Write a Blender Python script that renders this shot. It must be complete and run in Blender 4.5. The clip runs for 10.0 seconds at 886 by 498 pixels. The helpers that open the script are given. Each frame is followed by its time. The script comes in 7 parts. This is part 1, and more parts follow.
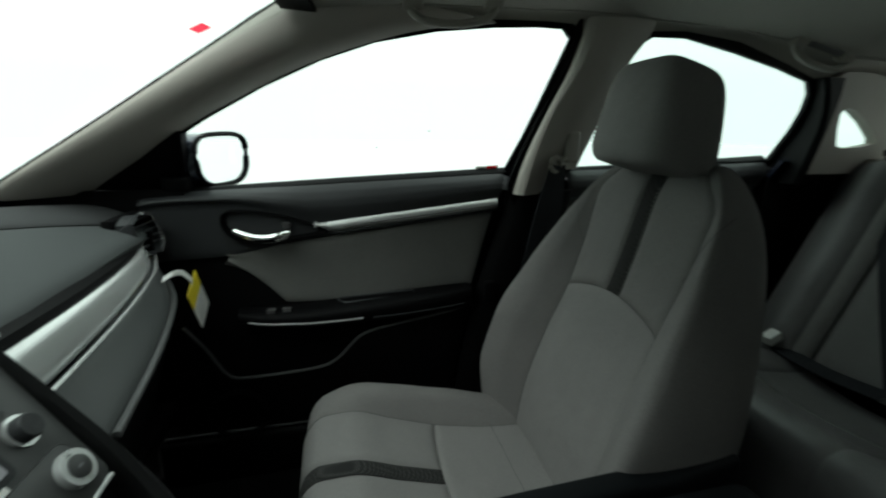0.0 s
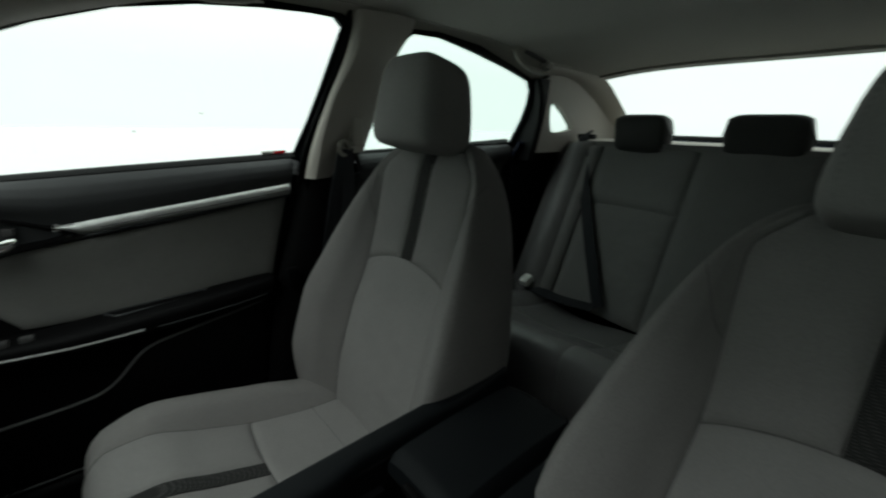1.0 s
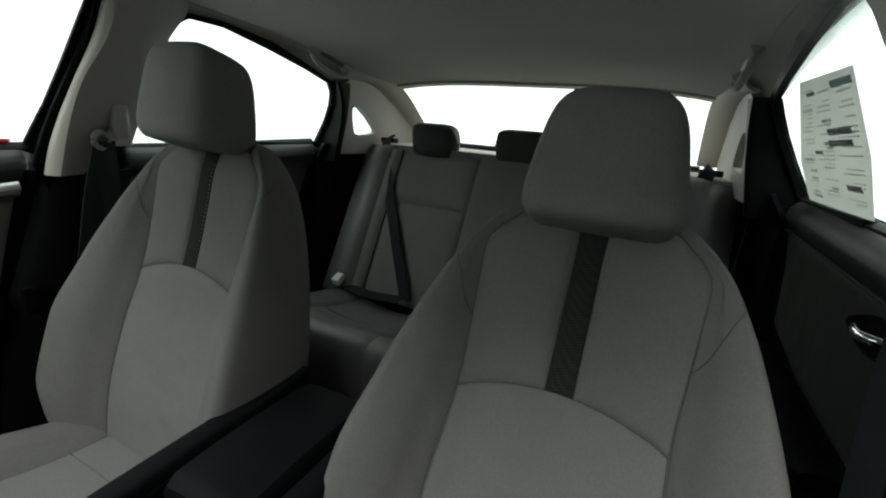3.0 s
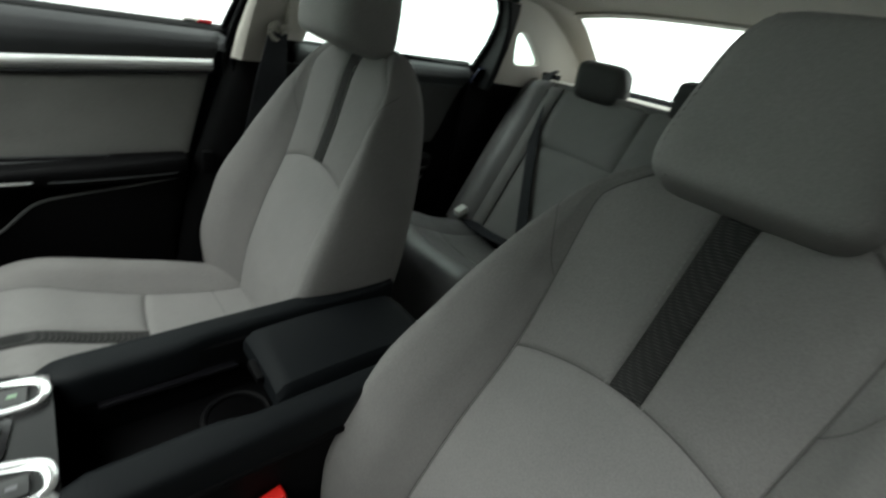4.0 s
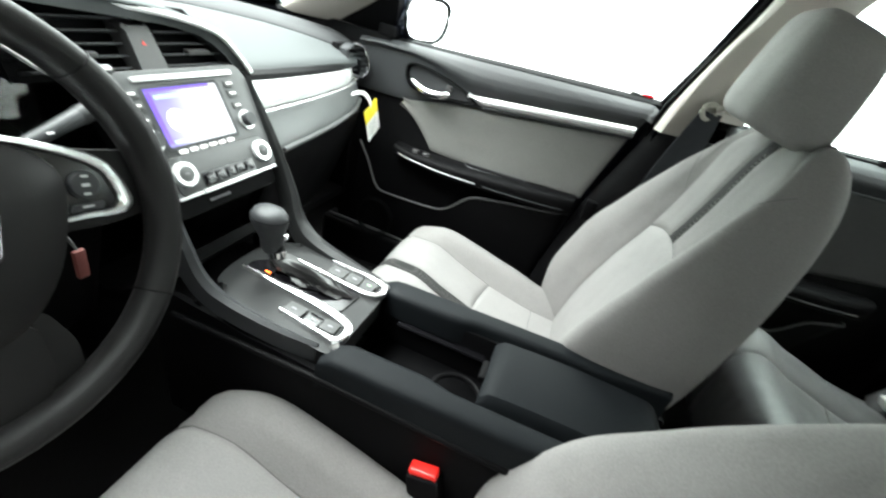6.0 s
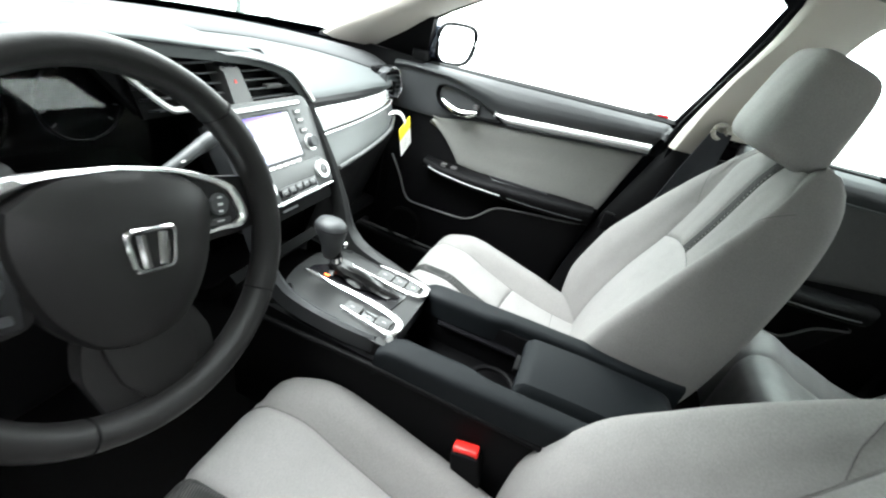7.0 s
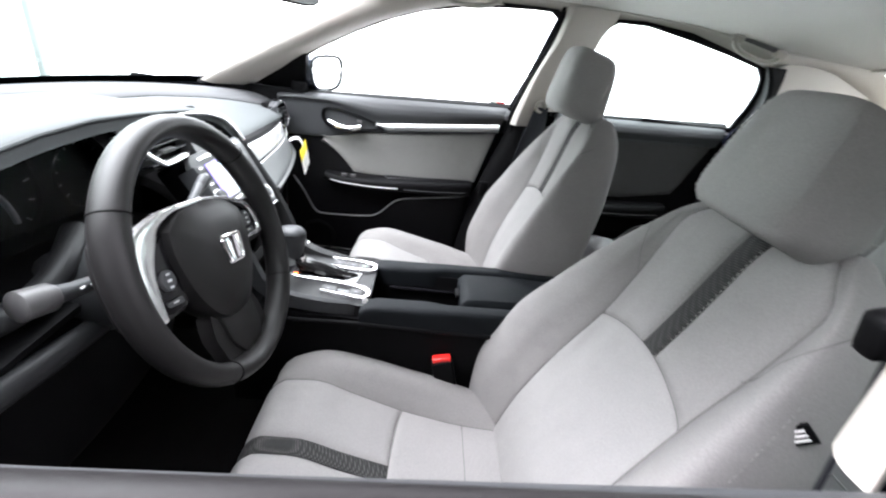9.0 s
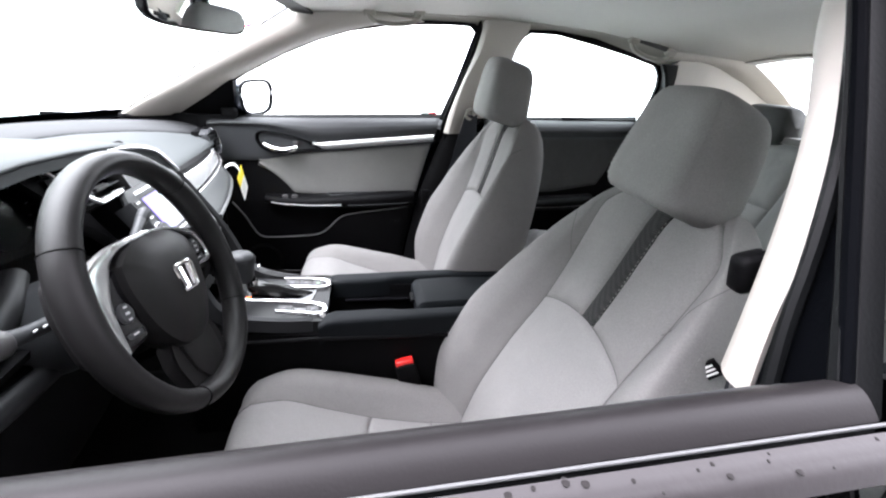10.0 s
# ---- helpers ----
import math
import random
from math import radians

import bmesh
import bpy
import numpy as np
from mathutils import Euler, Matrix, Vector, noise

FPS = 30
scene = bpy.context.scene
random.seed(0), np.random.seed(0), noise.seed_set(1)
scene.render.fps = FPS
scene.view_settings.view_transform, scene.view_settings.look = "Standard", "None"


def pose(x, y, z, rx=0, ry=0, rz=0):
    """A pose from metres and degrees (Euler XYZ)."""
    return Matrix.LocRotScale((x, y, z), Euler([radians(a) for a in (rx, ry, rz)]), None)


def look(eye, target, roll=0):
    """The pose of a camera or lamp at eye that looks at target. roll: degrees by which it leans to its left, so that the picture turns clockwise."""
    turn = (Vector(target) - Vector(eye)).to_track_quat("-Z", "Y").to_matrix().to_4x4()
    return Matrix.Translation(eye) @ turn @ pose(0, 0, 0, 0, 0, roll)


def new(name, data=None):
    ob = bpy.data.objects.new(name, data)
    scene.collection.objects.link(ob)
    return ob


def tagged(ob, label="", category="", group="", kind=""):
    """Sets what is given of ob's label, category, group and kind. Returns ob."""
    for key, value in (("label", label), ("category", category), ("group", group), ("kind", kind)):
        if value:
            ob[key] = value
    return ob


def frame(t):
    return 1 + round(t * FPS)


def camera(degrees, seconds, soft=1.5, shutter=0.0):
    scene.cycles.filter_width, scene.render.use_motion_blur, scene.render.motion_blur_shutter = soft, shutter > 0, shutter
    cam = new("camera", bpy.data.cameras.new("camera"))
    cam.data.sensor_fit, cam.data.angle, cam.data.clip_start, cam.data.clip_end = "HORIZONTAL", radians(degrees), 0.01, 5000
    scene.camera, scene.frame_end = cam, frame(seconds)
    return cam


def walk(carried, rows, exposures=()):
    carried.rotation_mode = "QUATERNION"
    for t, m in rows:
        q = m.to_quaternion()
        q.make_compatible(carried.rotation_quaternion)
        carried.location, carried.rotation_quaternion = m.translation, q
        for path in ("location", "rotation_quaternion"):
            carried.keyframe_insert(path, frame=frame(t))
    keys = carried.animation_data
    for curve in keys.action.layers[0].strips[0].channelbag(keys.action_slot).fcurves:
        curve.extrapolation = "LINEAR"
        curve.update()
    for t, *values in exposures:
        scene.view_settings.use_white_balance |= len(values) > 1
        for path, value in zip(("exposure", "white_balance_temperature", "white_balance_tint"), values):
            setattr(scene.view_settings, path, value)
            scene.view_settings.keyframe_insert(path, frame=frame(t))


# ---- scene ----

# ---- camera: carried from over the driver's lap out through the open driver's window ----
cam = camera(93.3, 10.0, soft=2.1, shutter=0.4)
walk(cam, [
    (0, look((-0.319, -0.292, 1.134), (-0.094, 0.645, 0.868), 0.59)),
    (0.5, look((-0.328, -0.303, 1.138), (0.108, 0.553, 0.862), 1.45)),
    (1, look((-0.336, -0.346, 1.129), (0.293, 0.377, 0.842), 1.27)),
    (1.5, look((-0.335, -0.374, 1.131), (0.437, 0.200, 0.858), 2.05)),
    (2, look((-0.333, -0.391, 1.134), (0.512, 0.081, 0.883), 3.04)),
    (2.2, look((-0.335, -0.402, 1.142), (0.539, 0.011, 0.883), 3.64)),
    (3.3, look((-0.313, -0.426, 1.143), (0.557, -0.012, 0.873), 5.84)),
    (3.5, look((-0.298, -0.432, 1.144), (0.537, 0.034, 0.849), 7.43)),
    (4, look((-0.240, -0.457, 1.126), (0.412, 0.164, 0.690), 13.29)),
    (4.5, look((-0.154, -0.489, 1.116), (0.288, 0.237, 0.588), 13.40)),
    (5, look((-0.122, -0.510, 1.122), (0.078, 0.298, 0.568), 14.04)),
    (5.5, look((-0.104, -0.503, 1.130), (-0.105, 0.334, 0.582), 16.45)),
    (6, look((-0.094, -0.501, 1.138), (-0.263, 0.348, 0.637), 15.84)),
    (6.2, look((-0.096, -0.506, 1.134), (-0.308, 0.344, 0.651), 14.70)),
    (7.3, look((-0.131, -0.659, 1.184), (-0.322, 0.185, 0.682), 15.49)),
    (7.5, look((-0.131, -0.703, 1.184), (-0.323, 0.139, 0.679), 14.71)),
    (8, look((-0.176, -0.789, 1.199), (-0.308, 0.087, 0.736), 13.18)),
    (8.5, look((-0.201, -0.849, 1.203), (-0.240, 0.043, 0.752), 11.44)),
    (9, look((-0.190, -0.897, 1.207), (-0.127, 0.004, 0.778), 7.77)),
    (9.5, look((-0.191, -0.928, 1.211), (-0.025, -0.037, 0.789), 7.04)),
    (10, look((-0.194, -0.947, 1.215), (-0.013, -0.047, 0.820), 4.10)),
], exposures=[
    (0.0, -1.15, 6250, -1), (1.0, -1.28, 6350, 3), (2.0, -1.16, 6420, 5), (3.5, -0.28, 6450, 6), (4.0, 0.08, 6450, 6), (4.5, 0.68, 6400, 6), (5.5, 1.65, 6380, 7), (7.5, 2.22, 6200, 11), (8.5, 2.17, 6180, 17), (10.0, 1.75, 6150, 22)])

# ---- light: a bright white photo booth all round the car ----
world = bpy.data.worlds.new("white_booth")
scene.world = world
world.use_nodes = True
_bg = world.node_tree.nodes["Background"]
_bg.inputs[0].default_value = (1.0, 1.0, 0.99, 1)
# the booth's lit ceiling: brighter overhead than at the horizon, as under a closed white sky
_nt = world.node_tree
_tc = _nt.nodes.new("ShaderNodeTexCoord")
_sep = _nt.nodes.new("ShaderNodeSeparateXYZ")
_nt.links.new(_tc.outputs["Generated"], _sep.inputs[0])
_up = _nt.nodes.new("ShaderNodeMapRange")
_up.inputs["From Min"].default_value = 0.1
_up.inputs["From Max"].default_value = 1.0
_up.inputs["To Min"].default_value = 2.9
_up.inputs["To Max"].default_value = 6.0
_nt.links.new(_sep.outputs["Z"], _up.inputs["Value"])
_nt.links.new(_up.outputs[0], _bg.inputs[1])


def fill_lamp(x, y, z, sx, sy, watts):
    lamp = bpy.data.lights.new("unseen_fill_lamp", "AREA")
    lamp.shape, lamp.size, lamp.size_y, lamp.energy = "RECTANGLE", sx, sy, watts
    lamp.color = (1.0, 0.99, 0.97)
    ob = new("unseen_fill_lamp", lamp)
    ob.location = (x, y, z)
    return tagged(ob, "unseen white area lamp added above and ahead of the car", "lamp", "ceiling lights", "structure")


# unseen area lamp above and ahead, added to light the cabin through the windscreen
fill_lamp(-2.3, 0.0, 3.4, 2.2, 3.4, 150)


# ---- materials ----
def mat(name, col, rough=0.5, metal=0.0, grain=0.0, scale=300.0, var=0.0, vscale=6.0, coat=0.0, spec=0.5, col2=None, sheen=0.0):
    m = bpy.data.materials.new(name)
    m.use_nodes = True
    nt = m.node_tree
    b = nt.nodes["Principled BSDF"]
    b.inputs["Roughness"].default_value = rough
    b.inputs["Metallic"].default_value = metal
    b.inputs["Specular IOR Level"].default_value = spec
    b.inputs["Coat Weight"].default_value = coat
    b.inputs["Sheen Weight"].default_value = sheen
    b.inputs["Base Color"].default_value = (*col, 1)
    tc = nt.nodes.new("ShaderNodeTexCoord")
    if var > 0:
        n = nt.nodes.new("ShaderNodeTexNoise")
        n.inputs["Scale"].default_value = vscale
        n.inputs["Detail"].default_value = 6
        n.inputs["Roughness"].default_value = 0.65
        nt.links.new(tc.outputs["Object"], n.inputs["Vector"])
        mx = nt.nodes.new("ShaderNodeMix")
        mx.data_type = "RGBA"
        c2 = col2 or tuple(c * (1 - var) for c in col)
        mx.inputs[6].default_value = (*c2, 1)
        mx.inputs[7].default_value = (*[min(1, c * (1 + var * 0.5)) for c in col], 1)
        nt.links.new(n.outputs["Fac"], mx.inputs[0])
        nt.links.new(mx.outputs[2], b.inputs["Base Color"])
        mr = nt.nodes.new("ShaderNodeMapRange")
        mr.inputs["To Min"].default_value = max(0.02, rough - 0.08)
        mr.inputs["To Max"].default_value = min(1, rough + 0.08)
        nt.links.new(n.outputs["Fac"], mr.inputs["Value"])
        nt.links.new(mr.outputs[0], b.inputs["Roughness"])
    if grain > 0:
        g = nt.nodes.new("ShaderNodeTexNoise")
        g.inputs["Scale"].default_value = scale
        g.inputs["Detail"].default_value = 3
        nt.links.new(tc.outputs["Object"], g.inputs["Vector"])
        bp = nt.nodes.new("ShaderNodeBump")
        bp.inputs["Strength"].default_value = grain
        bp.inputs["Distance"].default_value = 0.0008
        nt.links.new(g.outputs["Fac"], bp.inputs["Height"])
        nt.links.new(bp.outputs[0], b.inputs["Normal"])
    return m


def weave(name, col, col2, scale, rough=0.9, axis=(0, 0, 0), bump=0.4, mix=0.5, spec=0.12):
    """Woven cloth: two crossed wave bands over a soft blotch."""
    m = mat(name, col, rough, var=0.14, vscale=9, sheen=0.0, spec=spec)
    nt = m.node_tree
    b = nt.nodes["Principled BSDF"]
    tc = nt.nodes.new("ShaderNodeTexCoord")
    mp = nt.nodes.new("ShaderNodeMapping")
    mp.inputs["Rotation"].default_value = axis
    nt.links.new(tc.outputs["Object"], mp.inputs["Vector"])
    waves = []
    for d in ("DIAGONAL", "Z"):
        w = nt.nodes.new("ShaderNodeTexWave")
        w.bands_direction = d
        w.inputs["Scale"].default_value = scale
        w.inputs["Distortion"].default_value = 0.6
        nt.links.new(mp.outputs[0], w.inputs["Vector"])
        waves.append(w)
    mul = nt.nodes.new("ShaderNodeMath")
    mul.operation = "MULTIPLY"
    nt.links.new(waves[0].outputs["Fac"], mul.inputs[0])
    nt.links.new(waves[1].outputs["Fac"], mul.inputs[1])
    base = b.inputs["Base Color"].links[0].from_socket
    mx = nt.nodes.new("ShaderNodeMix")
    mx.data_type = "RGBA"
    yarn = nt.nodes.new("ShaderNodeTexNoise")
    yarn.inputs["Scale"].default_value = 420
    yarn.inputs["Detail"].default_value = 2
    nt.links.new(tc.outputs["Object"], yarn.inputs["Vector"])
    rng = nt.nodes.new("ShaderNodeMapRange")
    rng.inputs["From Min"].default_value = 0.3
    rng.inputs["From Max"].default_value = 0.7
    rng.inputs["To Min"].default_value = 0.91
    rng.inputs["To Max"].default_value = 1.09
    nt.links.new(yarn.outputs["Fac"], rng.inputs["Value"])
    fleck = nt.nodes.new("ShaderNodeVectorMath")
    fleck.operation = "SCALE"
    nt.links.new(base, fleck.inputs[0])
    nt.links.new(rng.outputs[0], fleck.inputs["Scale"])
    nt.links.new(fleck.outputs[0], mx.inputs[6])
    mx.inputs[7].default_value = (*col2, 1)
    sc = nt.nodes.new("ShaderNodeMath")
    sc.operation = "MULTIPLY"
    sc.inputs[1].default_value = mix
    nt.links.new(mul.outputs[0], sc.inputs[0])
    nt.links.new(sc.outputs[0], mx.inputs[0])
    nt.links.new(mx.outputs[2], b.inputs["Base Color"])
    bp = nt.nodes.new("ShaderNodeBump")
    bp.inputs["Strength"].default_value = bump
    bp.inputs["Distance"].default_value = 0.0008
    nt.links.new(mul.outputs[0], bp.inputs["Height"])
    # soft unevenness of stretched cloth over foam
    soft = nt.nodes.new("ShaderNodeTexNoise")
    soft.inputs["Scale"].default_value = 11
    soft.inputs["Detail"].default_value = 2
    nt.links.new(tc.outputs["Object"], soft.inputs["Vector"])
    bs = nt.nodes.new("ShaderNodeBump")
    bs.inputs["Strength"].default_value = 0.5
    bs.inputs["Distance"].default_value = 0.012
    nt.links.new(soft.outputs["Fac"], bs.inputs["Height"])
    nt.links.new(bs.outputs[0], bp.inputs["Normal"])
    nt.links.new(bp.outputs[0], b.inputs["Normal"])
    return m


def glass(name, tint=(0.96, 1.0, 0.98), gloss=0.06):
    m = bpy.data.materials.new(name)
    m.use_nodes = True
    nt = m.node_tree
    nt.nodes.clear()
    out = nt.nodes.new("ShaderNodeOutputMaterial")
    tr = nt.nodes.new("ShaderNodeBsdfTransparent")
    tr.inputs[0].default_value = (*tint, 1)
    gl = nt.nodes.new("ShaderNodeBsdfGlossy")
    gl.inputs["Roughness"].default_value = 0.02
    mx = nt.nodes.new("ShaderNodeMixShader")
    mx.inputs[0].default_value = gloss
    nt.links.new(tr.outputs[0], mx.inputs[1])
    nt.links.new(gl.outputs[0], mx.inputs[2])
    nt.links.new(mx.outputs[0], out.inputs[0])
    return m


def paper(name, col):
    m = bpy.data.materials.new(name)
    m.use_nodes = True
    nt = m.node_tree
    b = nt.nodes["Principled BSDF"]
    b.inputs["Base Color"].default_value = (*col, 1)
    b.inputs["Roughness"].default_value = 0.7
    tl = nt.nodes.new("ShaderNodeBsdfTranslucent")
    tl.inputs[0].default_value = (*col, 1)
    mx = nt.nodes.new("ShaderNodeMixShader")
    mx.inputs[0].default_value = 0.6
    nt.links.new(b.outputs[0], mx.inputs[1])
    nt.links.new(tl.outputs[0], mx.inputs[2])
    nt.links.new(mx.outputs[0], nt.nodes["Material Output"].inputs[0])
    return m


def glow(name, col, strength):
    m = mat(name, (0.02, 0.02, 0.02), 0.2)
    b = m.node_tree.nodes["Principled BSDF"]
    b.inputs["Emission Color"].default_value = (*col, 1)
    b.inputs["Emission Strength"].default_value = strength
    return m


CLOTH = weave("grey_seat_cloth", (0.195, 0.191, 0.186), (0.156, 0.152, 0.147), 900, bump=0.2, mix=0.3)
CLOTH_SIDE = weave("grey_bolster_cloth", (0.172, 0.167, 0.162), (0.137, 0.132, 0.128), 900, bump=0.2, mix=0.3)
CLOTH_HEAD = weave("headrest_cloth", (0.21, 0.205, 0.199), (0.168, 0.164, 0.159), 900, bump=0.2, mix=0.3)
CLOTH_DOOR = weave("grey_door_cloth", (0.14, 0.14, 0.133), (0.112, 0.112, 0.106), 900, bump=0.2, mix=0.3)
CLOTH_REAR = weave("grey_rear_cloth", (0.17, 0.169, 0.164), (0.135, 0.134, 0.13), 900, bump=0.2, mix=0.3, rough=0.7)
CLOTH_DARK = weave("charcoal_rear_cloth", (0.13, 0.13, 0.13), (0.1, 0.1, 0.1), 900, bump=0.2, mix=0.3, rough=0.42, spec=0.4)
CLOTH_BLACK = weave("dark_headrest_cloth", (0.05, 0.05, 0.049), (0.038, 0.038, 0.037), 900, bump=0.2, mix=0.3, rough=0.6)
MESH = weave("dark_mesh_cloth", (0.02, 0.02, 0.02), (0.075, 0.075, 0.072), 110, axis=(0, 0, 0.5), bump=0.9, mix=0.8)
THREAD = mat("light_thread", (0.17, 0.167, 0.16), 0.8)
THREAD_DARK = mat("seam_thread", (0.1, 0.098, 0.095), 0.9, spec=0.1)
CREAM = mat("cream_pillar_plastic", (0.365, 0.34, 0.305), 0.6, grain=0.35, scale=500, var=0.05)
LINER = mat("warm_grey_headliner", (0.29, 0.275, 0.24), 0.95, grain=0.6, scale=700, var=0.07, vscale=14, sheen=0.2)
SOFT = mat("charcoal_soft_dash", (0.054, 0.058, 0.0585), 0.62, grain=0.4, scale=420, var=0.12, vscale=5, spec=0.02)
SOFT_BACK = mat("charcoal_screen_pad", (0.044, 0.045, 0.046), 0.62, grain=0.4, scale=420, var=0.12, vscale=5, spec=0.02)
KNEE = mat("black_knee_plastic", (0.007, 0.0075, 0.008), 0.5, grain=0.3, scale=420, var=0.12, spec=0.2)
SOFT_DARK = mat("black_soft_plastic", (0.025, 0.0268, 0.0285), 0.5, grain=0.4, scale=420, var=0.15, vscale=5, spec=0.35)
PADDED = mat("black_blue_padding", (0.0048, 0.006, 0.007), 0.6, grain=0.5, scale=380, var=0.15, vscale=5, spec=0.1)
PALE_PRINT = mat("pale_print", (0.5, 0.5, 0.5), 0.7, var=0.05)
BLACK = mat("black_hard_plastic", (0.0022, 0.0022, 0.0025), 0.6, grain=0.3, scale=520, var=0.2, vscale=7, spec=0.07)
PIANO = mat("gloss_black_plastic", (0.006, 0.006, 0.007), 0.12, var=0.1)
GREY_P = mat("dark_grey_plastic", (0.05, 0.05, 0.05), 0.45, grain=0.25, scale=500, var=0.1)
DECK = mat("graphite_deck_plastic", (0.02, 0.0207, 0.021), 0.4, grain=0.2, scale=600, var=0.08, spec=0.16)
FASCIA = mat("grey_fascia_pad", (0.06, 0.064, 0.064), 0.48, grain=0.4, scale=420, var=0.1, vscale=5, spec=0.2)
PANEL = mat("mid_grey_panel_plastic", (0.066, 0.068, 0.068), 0.38, grain=0.2, scale=600, var=0.08, spec=0.25)
KEY_GREY = mat("grey_key_plastic", (0.045, 0.046, 0.046), 0.38, grain=0.15, scale=600, var=0.08, spec=0.25)
RIM = mat("charcoal_wheel_urethane", (0.0105, 0.0103, 0.0103), 0.43, grain=0.3, scale=900, var=0.12, vscale=10, spec=0.17)
SILVER = mat("silver_painted_trim", (0.60, 0.61, 0.60), 0.34, metal=0.75, var=0.06, vscale=40)
TRIM = mat("polished_silver_trim", (0.72, 0.73, 0.73), 0.2, metal=0.9, var=0.05, vscale=40)
SATIN = mat("satin_silver_dash_trim", (0.74, 0.76, 0.75), 0.22, metal=0.6, grain=0.15, scale=900, var=0.05, vscale=30)
CHROME = mat("chrome", (0.78, 0.78, 0.78), 0.1, metal=1.0, var=0.03)
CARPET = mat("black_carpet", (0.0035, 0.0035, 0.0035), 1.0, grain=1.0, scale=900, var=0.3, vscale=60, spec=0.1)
BELT = weave("black_belt_webbing", (0.016, 0.017, 0.02), (0.04, 0.042, 0.048), 260, rough=0.6)
RED = mat("red_buckle_plastic", (0.75, 0.02, 0.015), 0.35, var=0.1)
WHITE = mat("white_card", (0.8, 0.8, 0.78), 0.6, var=0.05)
YELLOW = mat("yellow_card", (0.85, 0.68, 0.03), 0.55, var=0.05)
SHEET = paper("backlit_paper", (0.88, 0.88, 0.85))
SHEET_RED = paper("backlit_red_print", (0.8, 0.05, 0.09))
SHEET_INK = paper("backlit_grey_print", (0.45, 0.45, 0.44))
SHEET_INK2 = paper("backlit_pale_print", (0.74, 0.74, 0.72))
SHEET_TEAL = paper("backlit_teal_print", (0.45, 0.56, 0.6))
INK = mat("grey_print", (0.16, 0.16, 0.17), 0.7, var=0.1)
REDINK = mat("red_print", (0.55, 0.06, 0.05), 0.6, var=0.1)
PAINT = mat("dark_metallic_paint", (0.012, 0.016, 0.03), 0.25, metal=0.4, coat=1.0, var=0.2, vscale=900)
JAMB = mat("black_door_flange", (0.0011, 0.0013, 0.0018), 0.6, grain=0.3, scale=300, var=0.3, spec=0.012)
RUBBER = mat("black_rubber_seal", (0.0025, 0.0028, 0.003), 0.5, grain=0.3, scale=300, var=0.2, spec=0.09)
SILL = mat("warm_grey_sill_pad", (0.0085, 0.0077, 0.008), 0.45, grain=0.12, scale=500, var=0.12, vscale=8, spec=0.12)
MOULD = mat("grey_belt_moulding", (0.018, 0.0163, 0.017), 0.5, grain=0.2, scale=200, var=0.2, vscale=50, spec=0.25)
MIRROR = mat("mirror_silvering", (0.92, 0.94, 0.94), 0.02, metal=1.0)
GLASS = glass("clear_glass")
TINT = glass("lightly_tinted_glass", (0.9, 0.97, 0.94))
SCREEN = glow("lit_touch_screen", (0.42, 0.40, 1.0), 0.3)
_sn = SCREEN.node_tree
_stc = _sn.nodes.new("ShaderNodeTexCoord")
_sno = _sn.nodes.new("ShaderNodeTexNoise")
_sno.inputs["Scale"].default_value = 17
_sno.inputs["Detail"].default_value = 1
_sn.links.new(_stc.outputs["Object"], _sno.inputs["Vector"])
_sse = _sn.nodes.new("ShaderNodeSeparateXYZ")
_sn.links.new(_stc.outputs["Generated"], _sse.inputs[0])
_sad = _sn.nodes.new("ShaderNodeMath")
_sad.operation = "MULTIPLY_ADD"
_sad.inputs[1].default_value = 0.7
_sn.links.new(_sno.outputs["Fac"], _sad.inputs[0])
_sn.links.new(_sse.outputs["Y"], _sad.inputs[2])
_srp = _sn.nodes.new("ShaderNodeValToRGB")
_srp.color_ramp.elements[0].position = 0.42
_srp.color_ramp.elements[0].color = (0.4, 0.34, 0.95, 1)
_srp.color_ramp.elements[1].position = 0.85
_srp.color_ramp.elements[1].color = (0.92, 0.95, 1.0, 1)
_sn.links.new(_sad.outputs[0], _srp.inputs[0])
_sn.links.new(_srp.outputs[0], _sn.nodes["Principled BSDF"].inputs["Emission Color"])
SCREEN_W = glow("lit_screen_panel", (0.9, 0.95, 1.0), 0.75)
SCREEN_V = glow("lit_screen_violet", (0.2, 0.1, 0.9), 0.45)
SCREEN_B = glow("lit_screen_blue", (0.5, 0.8, 1.0), 0.5)
AMBER = glow("amber_gear_lamp", (1.0, 0.16, 0.02), 2.0)
GREEN = glow("green_switch_lamp", (0.5, 0.9, 0.5), 0.5)
FLOORW = mat("white_booth_floor", (0.62, 0.62, 0.62), 0.6, grain=0.2, scale=40, var=0.04, vscale=1.5)
BLOCKER = mat("dark_light_blocker", (0.06, 0.0595, 0.059), 0.9, grain=0.3, scale=60, var=0.15, vscale=2.0)
WALLW = mat("white_booth_panel", (0.46, 0.52, 0.49), 0.6, grain=0.2, scale=40, var=0.05, vscale=1.0)
POSTM = mat("grey_green_frame", (0.06, 0.072, 0.068), 0.6, var=0.1)


# ---- mesh helpers ----
V = Vector


def lerp(a, b, k):
    return a + (b - a) * k


def table(x, xs, ys):
    return float(np.interp(x, xs, ys))


def finish(bm, sharp=38):
    bmesh.ops.remove_doubles(bm, verts=bm.verts, dist=1e-5)
    bmesh.ops.recalc_face_normals(bm, faces=bm.faces)
    me = bpy.data.meshes.new("m")
    bm.to_mesh(me)
    bm.free()
    me.polygons.foreach_set("use_smooth", [True] * len(me.polygons))
    me.set_sharp_from_angle(angle=radians(sharp))
    return me


